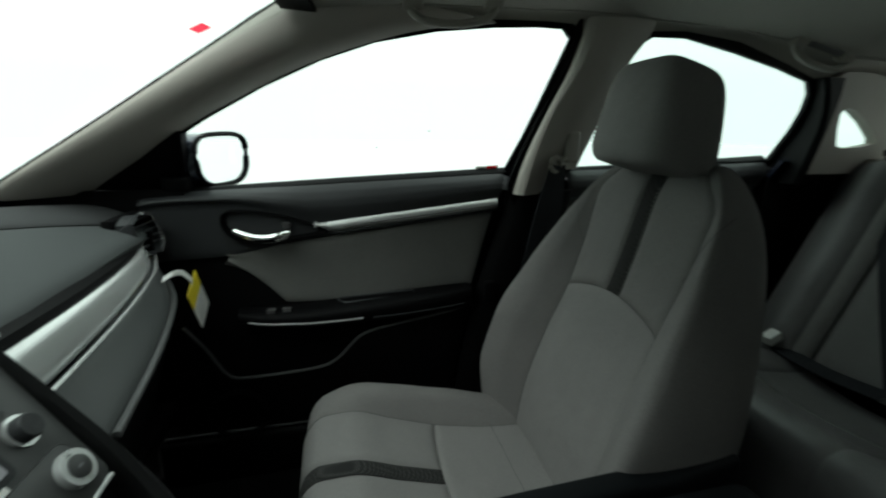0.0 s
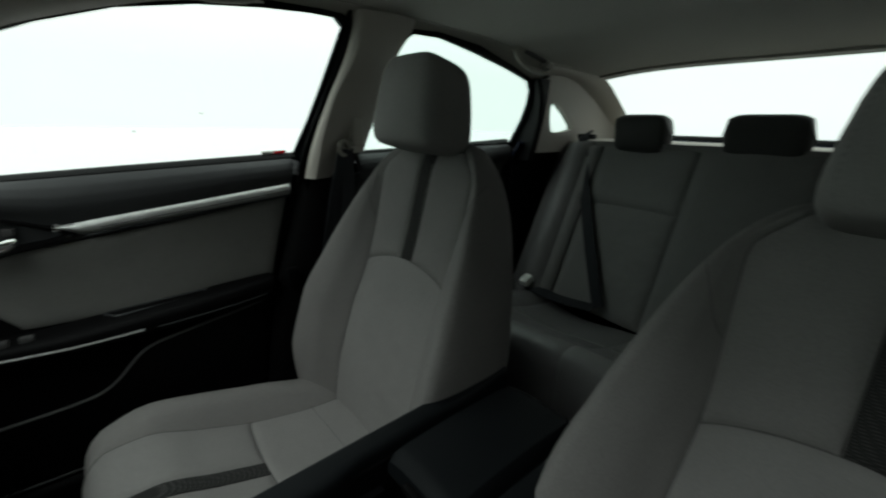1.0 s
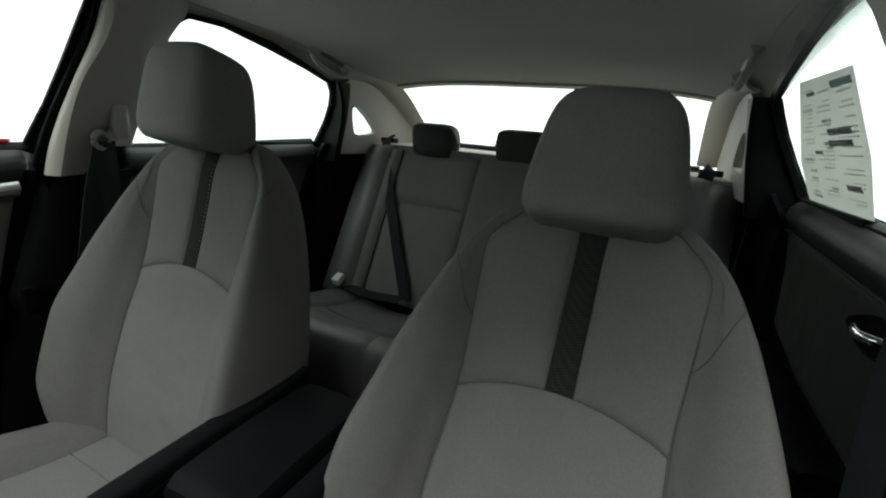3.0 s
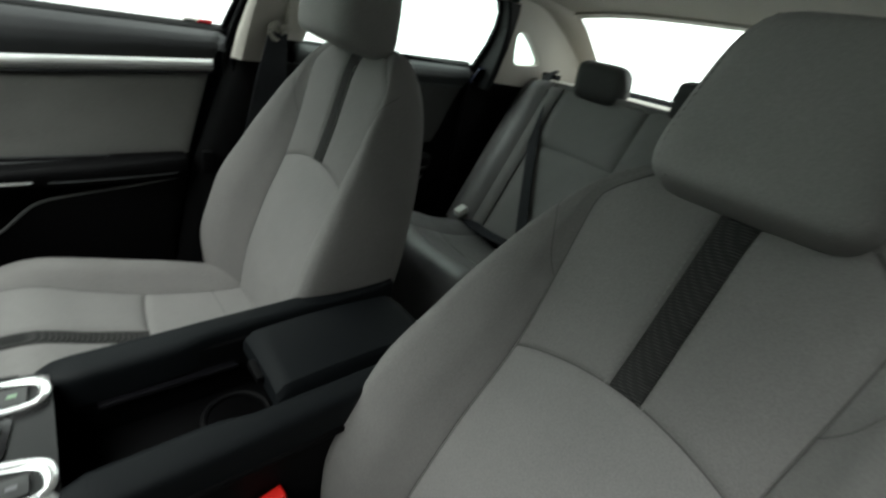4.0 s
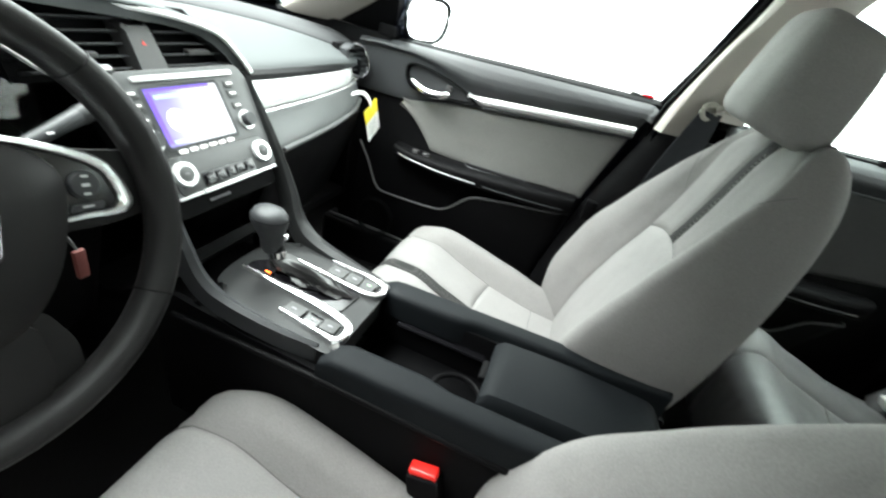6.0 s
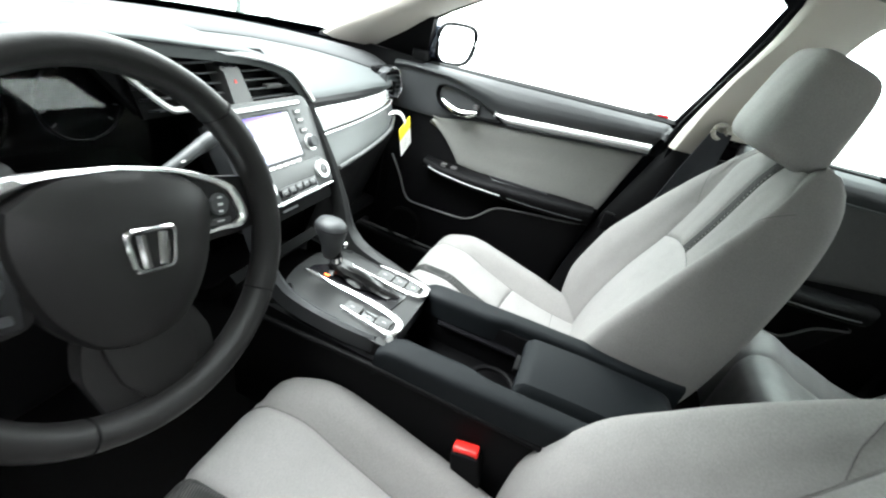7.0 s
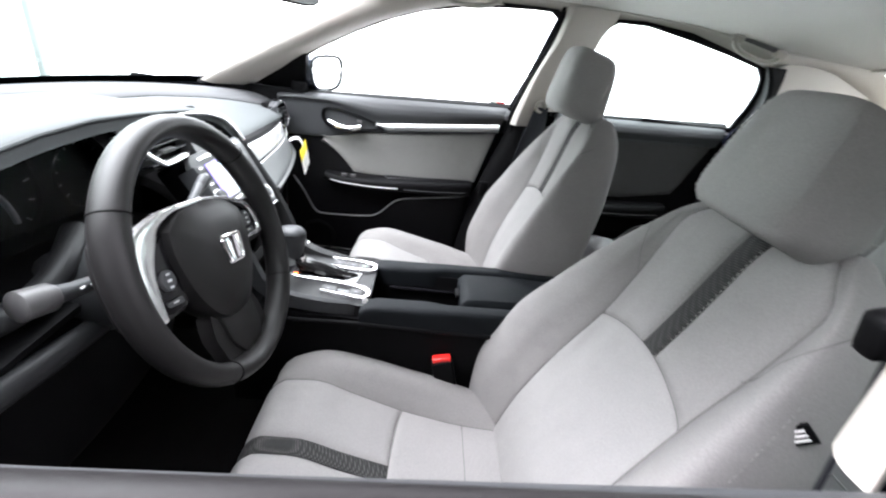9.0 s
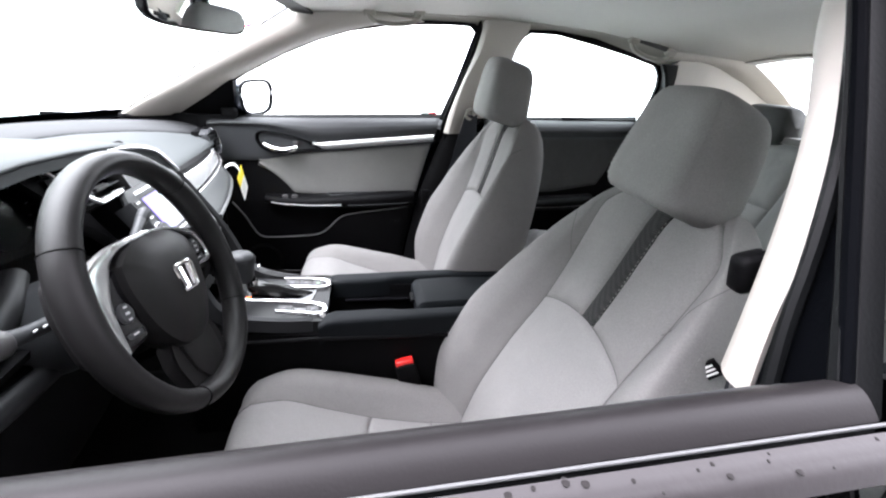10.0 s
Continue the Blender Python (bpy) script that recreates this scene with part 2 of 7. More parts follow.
def part(name, bm, material, parent=None, label="", sharp=38):
    me = finish(bm, sharp)
    me.name = name
    me.materials.append(material)
    ob = new(name, me)
    if parent is not None:
        ob.parent = parent
        if parent.parent is None:
            ob.matrix_parent_inverse = parent.matrix_basis.inverted()
    if label:
        ob["label"] = label
    return ob


def thing(name, label, category, at=(0, 0, 0), group="", kind=""):
    ob = new(name)
    ob.empty_display_size = 0.05
    ob.matrix_basis = Matrix.Translation(at)
    ob.matrix_world = Matrix.Translation(at)
    return tagged(ob, label, category, group, kind)


def single(name, bm, material, label, category, group="", kind="", sharp=38):
    return tagged(part(name, bm, material, None, "", sharp), label, category, group, kind)


def box(x0, x1, y0, y1, z0, z1, b=0.004, seg=2, m=None, bm=None):
    own = bm or bmesh.new()
    r = bmesh.ops.create_cube(own, size=1)
    c = V(((x0 + x1) / 2, (y0 + y1) / 2, (z0 + z1) / 2))
    for v in r["verts"]:
        v.co = V((v.co.x * abs(x1 - x0), v.co.y * abs(y1 - y0), v.co.z * abs(z1 - z0))) + c
        if m is not None:
            v.co = m @ v.co
    if b > 0:
        edges = list({e for v in r["verts"] for e in v.link_edges})
        bmesh.ops.bevel(own, geom=edges, offset=b, segments=seg, profile=0.6, affect="EDGES")
    return own


def loft(rings, closed=True, caps=True, bm=None, loop=False):
    own = bm or bmesh.new()
    rows = [[own.verts.new(p) for p in r] for r in rings]
    n = len(rows[0])
    pairs = list(zip(rows[:-1], rows[1:])) + ([(rows[-1], rows[0])] if loop else [])
    for a, b in pairs:
        for i in range(n if closed else n - 1):
            j = (i + 1) % n
            own.faces.new((a[i], a[j], b[j], b[i]))
    if caps and closed and not loop:
        own.faces.new(rows[0])
        own.faces.new(list(reversed(rows[-1])))
    return own


def tube(pts, r, n=10, closed=False, bm=None, squash=1.0, up=(0, 0, 1)):
    pts = [V(p) for p in pts]
    rings = []
    for i, p in enumerate(pts):
        a = pts[(i - 1) % len(pts)] if closed or i > 0 else p
        b = pts[(i + 1) % len(pts)] if closed or i < len(pts) - 1 else p
        d = (b - a).normalized()
        s = d.cross(V(up))
        s = s.normalized() if s.length > 1e-4 else V((1, 0, 0))
        u = s.cross(d)
        rr = r[i] if isinstance(r, (list, tuple)) else r
        rings.append([p + s * math.cos(k * 2 * math.pi / n) * rr + u * math.sin(k * 2 * math.pi / n) * rr * squash for k in range(n)])
    return loft(rings, True, True, bm, closed)


def curve(pts, n):
    """n points of a smooth line through pts."""
    pts = [V(p) for p in pts]
    out = []
    for k in range(n):
        t = k / (n - 1) * (len(pts) - 1)
        i = min(int(t), len(pts) - 2)
        out.append(catmull(pts, i, t - i))
    return out


def catmull(p, i, t):
    a, b, c, d = p[max(i - 1, 0)], p[i], p[i + 1], p[min(i + 2, len(p) - 1)]
    return 0.5 * ((2 * b) + (c - a) * t + (2 * a - 5 * b + 4 * c - d) * t * t + (3 * b - a - 3 * c + d) * t * t * t)


def smooth(x, xs, ys):
    """Like table, with rounded corners."""
    n = len(xs)
    if x <= xs[0]:
        return ys[0]
    if x >= xs[-1]:
        return ys[-1]
    i = max(k for k in range(n - 1) if xs[k] <= x)
    h = xs[i + 1] - xs[i]
    d = [(ys[k + 1] - ys[k]) / (xs[k + 1] - xs[k]) for k in range(n - 1)]

    def tan(k):
        if k == 0:
            return d[0]
        if k == n - 1:
            return d[-1]
        return 0.0 if d[k - 1] * d[k] <= 0 else 2 * d[k - 1] * d[k] / (d[k - 1] + d[k])

    t = (x - xs[i]) / h
    m0, m1 = tan(i) * h, tan(i + 1) * h
    return (2 * t ** 3 - 3 * t * t + 1) * ys[i] + (t ** 3 - 2 * t * t + t) * m0 + (3 * t * t - 2 * t ** 3) * ys[i + 1] + (t ** 3 - t * t) * m1


def steps(n, tight=True):
    s = [k / n for k in range(n + 1)]
    if tight:
        s = sorted(set(s + [0.15 / n, 0.4 / n, 1 - 0.4 / n, 1 - 0.15 / n]))
    return s


def pad(fn, na, nb, out, groove=0.004, reach=0.007, th=0.012, edges=(1, 1, 1, 1), bm=None, tight=True):
    """A cushion over fn(a, b), a and b from 0 to 1: drawn in at the seams (a=0, a=1, b=0, b=1) and closed behind."""
    A, B = steps(na, tight), steps(nb, tight)
    P = np.array([[tuple(fn(a, b)) for b in B] for a in A])
    da, db = np.gradient(P, axis=0), np.gradient(P, axis=1)
    N = np.cross(da, db)
    N /= np.linalg.norm(N, axis=2, keepdims=True) + 1e-12
    flip = np.sign((N * np.array(out)).sum(2).mean()) or 1.0
    N = N * flip
    la = np.concatenate([np.zeros((1, len(B))), np.cumsum(np.linalg.norm(np.diff(P, axis=0), axis=2), 0)])
    lb = np.concatenate([np.zeros((len(A), 1)), np.cumsum(np.linalg.norm(np.diff(P, axis=1), axis=2), 1)], 1)
    dip = np.zeros(P.shape[:2])
    for on, d in zip(edges, (la, la[-1:] - la, lb, lb[:, -1:] - lb)):
        if on:
            dip = np.maximum(dip, np.exp(-(d / reach) ** 1.3))
    T = P - N * (dip * groove)[..., None]
    U = P - N * (th + groove)
    own = bm or bmesh.new()
    tv = [[own.verts.new(p) for p in r] for r in T]
    uv = [[own.verts.new(p) for p in r] for r in U]
    ma, mb = len(A), len(B)
    for i in range(ma - 1):
        for j in range(mb - 1):
            own.faces.new((tv[i][j], tv[i + 1][j], tv[i + 1][j + 1], tv[i][j + 1]))
            own.faces.new((uv[i][j + 1], uv[i + 1][j + 1], uv[i + 1][j], uv[i][j]))
    for i in range(ma - 1):
        own.faces.new((tv[i + 1][0], tv[i][0], uv[i][0], uv[i + 1][0]))
        own.faces.new((tv[i][-1], tv[i + 1][-1], uv[i + 1][-1], uv[i][-1]))
    for j in range(mb - 1):
        own.faces.new((tv[0][j], tv[0][j + 1], uv[0][j + 1], uv[0][j]))
        own.faces.new((tv[-1][j + 1], tv[-1][j], uv[-1][j], uv[-1][j + 1]))
    return own


def sheet(fn, na, nb, out, th=0.006, bm=None):
    return pad(fn, na, nb, out, 0.0, 0.01, th, (0, 0, 0, 0), bm, False)


def plate(outer, holes, place, th, bm=None):
    """A flat plate with holes; place(p, d) lays the 2D point p at depth d."""
    own = bm or bmesh.new()
    loops = []
    edges = []
    for poly in (outer, *holes):
        vs = [own.verts.new((p[0], p[1], 0)) for p in poly]
        edges += [own.edges.new((vs[i], vs[(i + 1) % len(vs)])) for i in range(len(vs))]
        loops.append(vs)
    r = bmesh.ops.triangle_fill(own, edges=edges, use_beauty=True, use_dissolve=False)
    faces = [f for f in r["geom"] if isinstance(f, bmesh.types.BMFace)]
    flat = {v: V(v.co) for vs in loops for v in vs}
    low = {v: own.verts.new((0, 0, 0)) for v in flat}
    for f in faces:
        own.faces.new([low[v] for v in reversed(f.verts)])
    for vs in loops:
        for i in range(len(vs)):
            a, b = vs[i], vs[(i + 1) % len(vs)]
            own.faces.new((a, b, low[b], low[a]))
    for v, p in flat.items():
        v.co = place(p, 0)
        low[v].co = place(p, th)
    return own


def prism(poly, place, th, b=0.0):
    bm = plate(poly, (), place, th)
    if b > 0:
        bmesh.ops.dissolve_limit(bm, angle_limit=0.01, verts=bm.verts, edges=bm.edges)
        bmesh.ops.bevel(bm, geom=[e for e in bm.edges if len(e.link_faces) == 2 and e.calc_face_angle(0) > 0.9], offset=b, segments=2, profile=0.6, affect="EDGES")
    return bm


def rounded(poly, r, n=4):
    """A polygon with rounded corners."""
    out = []
    for i, p in enumerate(poly):
        p, a, c = V(p), V(poly[i - 1]), V(poly[(i + 1) % len(poly)])
        k = min(r, (a - p).length * 0.45, (c - p).length * 0.45)
        s, e = p + (a - p).normalized() * k, p + (c - p).normalized() * k
        for j in range(n + 1):
            t = j / n
            out.append(s * (1 - t) ** 2 + p * 2 * t * (1 - t) + e * t * t)
    return out


def stitches(pts, normal, size=0.0045, gap=0.0035, w=0.0007, bm=None):
    """Short raised thread dashes along a line."""
    own = bm or bmesh.new()
    pts = [V(p) for p in pts]
    run = 0.0
    for a, b in zip(pts[:-1], pts[1:]):
        d = b - a
        L = d.length
        if L < 1e-6:
            continue
        d /= L
        n = V(normal)
        s = d.cross(n).normalized() * w
        t = run
        while t < L:
            p, q = a + d * t, a + d * min(t + size, L)
            up = n * 0.0008
            vs = [own.verts.new(x) for x in (p - s, q - s, q + s, p + s, p - s + up, q - s + up, q + s + up, p + s + up)]
            for f in ((4, 5, 6, 7), (0, 1, 5, 4), (1, 2, 6, 5), (2, 3, 7, 6), (3, 0, 4, 7)):
                own.faces.new([vs[k] for k in f])
            t += size + gap
        run = t - L
    return own


def gy(z):
    """How far out the side glass stands at a height."""
    return 0.775 - 0.564 * (z - 1.04)


# ---- the booth ----
bm = bmesh.new()
bmesh.ops.create_grid(bm, x_segments=24, y_segments=24, size=60)
single("ground", bm, FLOORW, "smooth white photo booth floor under the car", "floor", kind="structure")
bf = thing("booth_frame", "slim grey-green upright frame with a low rail on the white floor", "frame", (-3.6, 3.13, 0))
part("upright", box(-3.63, -3.57, 3.1, 3.16, 0.03, 2.6, 0.006), POSTM, bf)
part("foot", box(-3.72, -3.48, 3.01, 3.25, 0.0, 0.03, 0.006), POSTM, bf)
part("rail", box(-3.615, -3.585, 1.5, 3.1, 0.68, 0.705, 0.004), POSTM, bf)
part("rail_leg", box(-3.61, -3.59, 1.5, 1.52, 0.0, 0.68, 0.004), POSTM, bf)

# unseen dark folded screen, added to block light from the driver's side
single("light_blocker", sheet(lambda a, b: V((lerp(-7, 2.9, a), -2.3 + 0.03 * math.sin(a * 90), lerp(0.0, 3.5, b))), 120, 6, (0, 1, 0), 0.03), BLOCKER, "unseen dark folded screen added to block light beside the car", "curtain", kind="structure")

# white panelled end wall ahead of the car, with a slim joint between its panels
wf = thing("wall_front", "white panelled end wall of the photo booth", "wall", (-5.2, 0, 0), kind="structure")
for row in range(4):
    for k in range(9):
        part("panel", box(-5.2, -5.14, -6.7 + 1.5 * k, -5.215 + 1.5 * k, 0.02 + 0.8 * row, 0.795 + 0.8 * row, 0.008, 1), WALLW, wf)

# ---- the car's shell ----
FWIN = [(-0.69, 1.002), (-0.645, 1.128), (-0.587, 1.162), (-0.466, 1.224), (-0.35, 1.274), (-0.243, 1.309), (-0.12, 1.333), (0.0, 1.346), (0.1, 1.352), (0.155, 1.352), (0.178, 1.336), (0.152, 1.214), (0.112, 1.045), (0.103, 1.036)]
RWIN = [(0.30, 1.042), (0.32, 1.2), (0.33, 1.265), (0.347, 1.33), (0.375, 1.349), (0.47, 1.351), (0.62, 1.33), (0.78, 1.303), (0.905, 1.277), (0.94, 1.248), (0.962, 1.205), (0.973, 1.15), (0.972, 1.062)]
QUART = [(1.023, 1.196), (1.029, 1.207), (1.043, 1.212), (1.074, 1.208), (1.137, 1.177), (1.205, 1.132), (1.21, 1.118), (1.15, 1.108), (1.085, 1.104), (1.06, 1.112), (1.037, 1.155)]


def side(s, off=0.0):
    """Lays x, z points on the leaning plane of the side windows, off metres further out."""
    return lambda p, d: V((p[0], s * (gy(p[1]) + off + d), p[1]))


def upright(s, off=0.0):
    """Lays x, z points on the steeper plane of the rear pillar's inner trim."""
    return lambda p, d: V((p[0], s * (0.872 - 0.202 * p[1] + off + d), p[1]))


bm = sheet(lambda a, b: V((lerp(-1.35, 1.3, a), lerp(-0.74, 0.74, b), 0.26 + 0.17 * math.exp(-((lerp(-0.74, 0.74, b)) / 0.13) ** 4) + (0.16 if a > 0.82 else 0) + 0.5 * max(0, 0.12 - a) * 3)), 44, 40, (0, 0, 1), 0.02)
single("floor", bm, CARPET, "black carpeted car floor with a raised centre tunnel", "floor", kind="structure")


def roof_z(x, y):
    z = table(x, [-0.45, -0.3, 0.0, 0.4, 0.8, 1.1, 1.29], [1.36, 1.385, 1.405, 1.41, 1.396, 1.362, 1.338])
    e = abs(y) / roof_y(x)
    edge = table(x, [-0.45, -0.3, -0.1, 0.2, 0.6, 0.9, 1.29], [1.345, 1.352, 1.362, 1.374, 1.362, 1.325, 1.308])
    return lerp(z, edge, min(1, e) ** 3.2)


def roof_y(x):
    return table(x, [-0.45, 0.0, 0.5, 0.9, 1.29], [0.575, 0.597, 0.602, 0.605, 0.56])


def roof_pt(a, b, up=0.0):
    k = b * 2 - 1
    x = lerp(-0.44 + 0.06 * k * k, 1.285 - 0.04 * k * k, a)
    y = roof_y(x) * k
    return V((x, y, roof_z(x, y) + up))


single("ceiling", sheet(roof_pt, 46, 40, (0, 0, -1), 0.01), LINER, "warm grey felted cloth headliner under the roof", "headliner", kind="structure")
shell = thing("car_body", "dark metallic painted sedan body with cream inner pillars", "car body", (0, 0, 0.2), kind="structure")
part("roof_panel", sheet(lambda a, b: roof_pt(a, b, 0.03), 30, 26, (0, 0, 1), 0.006), PAINT, shell)
# windscreen header and rear header rails
for nm, a0 in (("front_header", 0.0), ("rear_header", 1.0)):
    rings = []
    for k in range(25):
        p = roof_pt(a0, k / 24)
        rings.append([p + V((dx, 0, dz)) for dx, dz in ((-0.03, -0.004), (0.03, -0.006), (0.035, 0.03), (-0.035, 0.03))])
    part(nm, loft(rings), RUBBER if a0 < 0.5 else LINER, shell)

# A pillars
PZ = [0.985, 1.04, 1.1, 1.18, 1.28, 1.345]


def pillar_front(z):
    """Outer front edge of the centre pillar's inner trim, bowed along its height."""
    return V((smooth(z, PZ, [0.112, 0.122, 0.139, 0.164, 0.19, 0.2]), smooth(z, PZ, [0.728, 0.717, 0.705, 0.678, 0.629, 0.603]), z))


def pillar_inner(z):
    return V((smooth(z, PZ, [0.124, 0.134, 0.146, 0.166, 0.199, 0.212]), smooth(z, PZ, [0.688, 0.68, 0.669, 0.645, 0.590, 0.572]), z))


def pillar_rear_x(z):
    return table(z, [0.97, 1.1, 1.3, 1.35], [0.30, 0.312, 0.336, 0.36])


for s in (1, -1):
    lo = [(-1.03, 0.715, 0.995), (-0.94, 0.69, 1.047), (-0.755, 0.66, 1.156), (-0.58, 0.632, 1.262), (-0.42, 0.6, 1.357), (-0.36, 0.58, 1.384)]
    hi = [(-0.86, 0.77, 1.0), (-0.65, 0.722, 1.129), (-0.52, 0.687, 1.197), (-0.36, 0.644, 1.27), (-0.17, 0.608, 1.327), (0.0, 0.597, 1.35)]

    def apil(a, b, s=s, lo=lo, hi=hi):
        p, q = curve(lo, 25)[round(a * 24)], curve(hi, 25)[round(a * 24)]
        r = p.lerp(q, b)
        r.y -= 0.028 * math.sin(math.pi * min(1, b * 1.0)) ** 0.7
        return V((r.x, s * r.y, r.z))

    part("pillar_trim", sheet(apil, 24, 14, (0, -s, 0), 0.008), CREAM, shell, "cream moulded windscreen pillar trim")
    tb = tube([V((p.x - 0.003, s * (p.y + 0.004), p.z + 0.001)) for p in curve(lo, 25)], 0.0032, 6)
    part("windscreen_seal", tb, RUBBER, shell)
    # outer pillar and roof rail
    part("roof_rail", tube([V((p[0] + 0.02, s * (p[1] + 0.05), p[2] + 0.004)) for p in curve(lo[:-1] + [(-0.2, 0.6, 1.392), (0.2, 0.605, 1.405), (0.6, 0.605, 1.388), (0.95, 0.615, 1.345), (1.3, 0.64, 1.258), (1.62, 0.66, 1.12)], 50)], 0.03, 10, squash=0.7), PAINT, shell)

    # B pillar: cream upper trim that turns in from the door seal, black lower trim, door seals
    def bpil(a, b, s=s):
        z = lerp(0.985 + 0.06 * max(0, min(1, (b - 0.5) / 0.2)), 1.372, a)
        F = pillar_front(z)
        I = pillar_inner(z)
        R = V((pillar_rear_x(z), gy(z) - 0.012, z))
        if b < 0.3:
            k = b / 0.3
            p = F.lerp(I, k) + V((-0.006 * math.sin(math.pi * k), -0.002 * math.sin(math.pi * k), 0))
        else:
            k = (b - 0.3) / 0.7
            p = I.lerp(R, k) + V((0, -0.012 * math.sin(math.pi * k), 0))
        return V((p.x, s * p.y, p.z))

    part("pillar_trim", sheet(bpil, 26, 20, (0, -s, 0), 0.006), CREAM, shell, "cream moulded centre pillar trim")

    # black flange of the door opening, outside the cream trim
    def flange(a, b, s=s):
        z = lerp(0.93, 1.372, a)
        F = pillar_front(z)
        return V((F.x + 0.004 - 0.014 * b, s * lerp(F.y + 0.001, gy(z) + 0.006, b), z))

    part("door_jamb", sheet(flange, 24, 5, (-1, s * 0.3, 0), 0.012), JAMB, shell, "black door opening flange")
    part("jamb_seal", tube([flange(k / 22, 1.0) + V((-0.002, 0, 0)) for k in range(23)], 0.007, 8), RUBBER, shell, "black rubber door seal")
    part("door_seal", tube([flange(k / 22, 0.25) + V((-0.008, 0, 0)) for k in range(23)], 0.006, 8), RUBBER, shell, "black rubber door seal")

    def bpil_low(a, b, s=s):
        z = lerp(0.33, 0.99, a)
        x0 = table(z, [0.33, 0.5, 0.72, 0.93, 0.99], [-0.045, -0.025, 0.02, 0.095, 0.114])
        x1 = table(z, [0.33, 0.7, 0.99], [0.2, 0.21, 0.3])
        w = math.sin(math.pi * b) ** 0.5
        return V((lerp(x0, x1, b), s * (table(z, [0.33, 0.8, 0.99], [0.73, 0.74, 0.752]) - 0.04 * w), z))

    part("lower_pillar_trim", sheet(bpil_low, 16, 14, (0, -s, 0), 0.008), BLACK, shell, "black lower centre pillar trim")
    part("belt_exit_cover", box(0.03, 0.06, s * 0.685, s * 0.70, 0.70, 0.76, 0.006, 3), BLACK, shell, "black moulded pillar clip")
    part("pillar_panel", plate([(0.15, 0.97), (0.30, 0.97), (0.335, 1.345), (0.205, 1.345), (0.18, 1.2)], (), side(s, 0.012), 0.03), PIANO, shell, "gloss black outer centre pillar panel")

    # C pillar with its quarter light
    outer = [(0.984, 1.03), (0.985, 1.2), (0.975, 1.258), (0.955, 1.285), (1.0, 1.31), (1.1, 1.306), (1.3, 1.238), (1.55, 1.125), (1.58, 1.06), (1.3, 1.03)]
    part("pillar_trim", plate(outer, [QUART], upright(s), 0.03), CREAM, shell, "cream rear pillar trim round a small quarter light")

    def sail(a, b, s=s):
        p = curve([(0.93, 0.618, 1.296), (1.1, 0.612, 1.298), (1.3, 0.645, 1.234), (1.58, 0.70, 1.112)], 17)[round(a * 16)]
        q = curve([(0.93, 0.583, 1.336), (1.15, 0.563, 1.325), (1.3, 0.556, 1.285), (1.62, 0.585, 1.105)], 17)[round(a * 16)]
        r = p.lerp(q, b)
        return V((r.x, s * (r.y - 0.01 * math.sin(math.pi * b)), r.z - 0.008 * math.sin(math.pi * b)))

    part("pillar_trim", sheet(sail, 16, 8, (0, -s, -1), 0.008), CREAM, shell, "cream upper rear pillar trim beside the rear window")
    divider = []
    for z, xa, xb in ((1.0, 0.968, 0.99), (1.066, 0.972, 0.992), (1.15, 0.973, 0.994), (1.205, 0.962, 0.99), (1.248, 0.94, 0.985), (1.285, 0.912, 0.975)):
        yo, yi = gy(z) + 0.03, 0.866 - 0.202 * z
        divider.append([V((x, s * y, z)) for x, y in ((xa + 0.02, yo), (xa, yi + 0.01), (xa + 0.008, yi), (xb, yi), (xb + 0.008, yi + 0.01), (xb + 0.02, yo))])
    part("rear_window_divider", loft(divider), RUBBER, shell, "black rear window divider")
    pane = part("quarter_glass", plate(QUART, (), upright(s, 0.012), 0.004), TINT, shell)
    pane.visible_shadow = False
    # closing panels low down at the sides
    part("pillar_base", box(-1.1, -0.665, s * 0.752, s * 0.768, 0.88, 1.008, 0.004), BLACK, shell, "black trim at the foot of the windscreen pillar")
    part("kick_panel", box(-1.3, -0.69, s * 0.775, s * 0.795, 0.25, 0.99, 0.004), CARPET, shell)
    part("wheel_arch_trim", box(0.62, 0.96, s * 0.765, s * 0.785, 0.28, 1.062, 0.004), BLACK, shell, "black trim over the rear wheel arch")
    part("wheel_arch_trim", box(0.95, 1.3, s * 0.735, s * 0.80, 0.28, 1.04, 0.004), BLACK, shell, "black trim over the rear wheel arch")
    part("lower_side", box(-1.3, 1.2, s * 0.80, s * 0.82, 0.2, 0.4, 0.004), BLACK, shell)

    # headliner edge down to the windows
    def liner_edge(a, b, s=s):
        x = lerp(-0.2, 1.03, a)
        wt = table(x, [p[0] for p in FWIN[2:10]] + [0.26, 0.36, 0.47, 0.62, 0.78, 0.905, 0.96, 1.0], [p[1] for p in FWIN[2:10]] + [1.354, 1.35, 1.351, 1.33, 1.303, 1.277, 1.284, 1.296]) + 0.001
        y0, z0 = roof_y(x) - 0.03, roof_z(x, roof_y(x) - 0.03) - 0.002
        y1 = gy(wt) + 0.004
        k = 1 - (1 - b) ** 1.6
        return V((x, s * lerp(y0, y1, k), lerp(z0, wt, b ** 1.3)))

    part("liner_edge", sheet(liner_edge, 50, 8, (0, -s, -1), 0.006), LINER, shell, "warm grey headliner edge over the side windows")
    # sills and outer quarter panels
    part("sill", box(-0.8, 1.0, s * 0.70, s * 0.84, 0.24, 0.385, 0.02, 3), BLACK, shell)
    part("sill_lip", tube([V((x, s * 0.715, 0.393)) for x in (-0.78, -0.5, -0.2, 0.0)], 0.004, 8), GREY_P, shell, "dark grey sill plate edge")
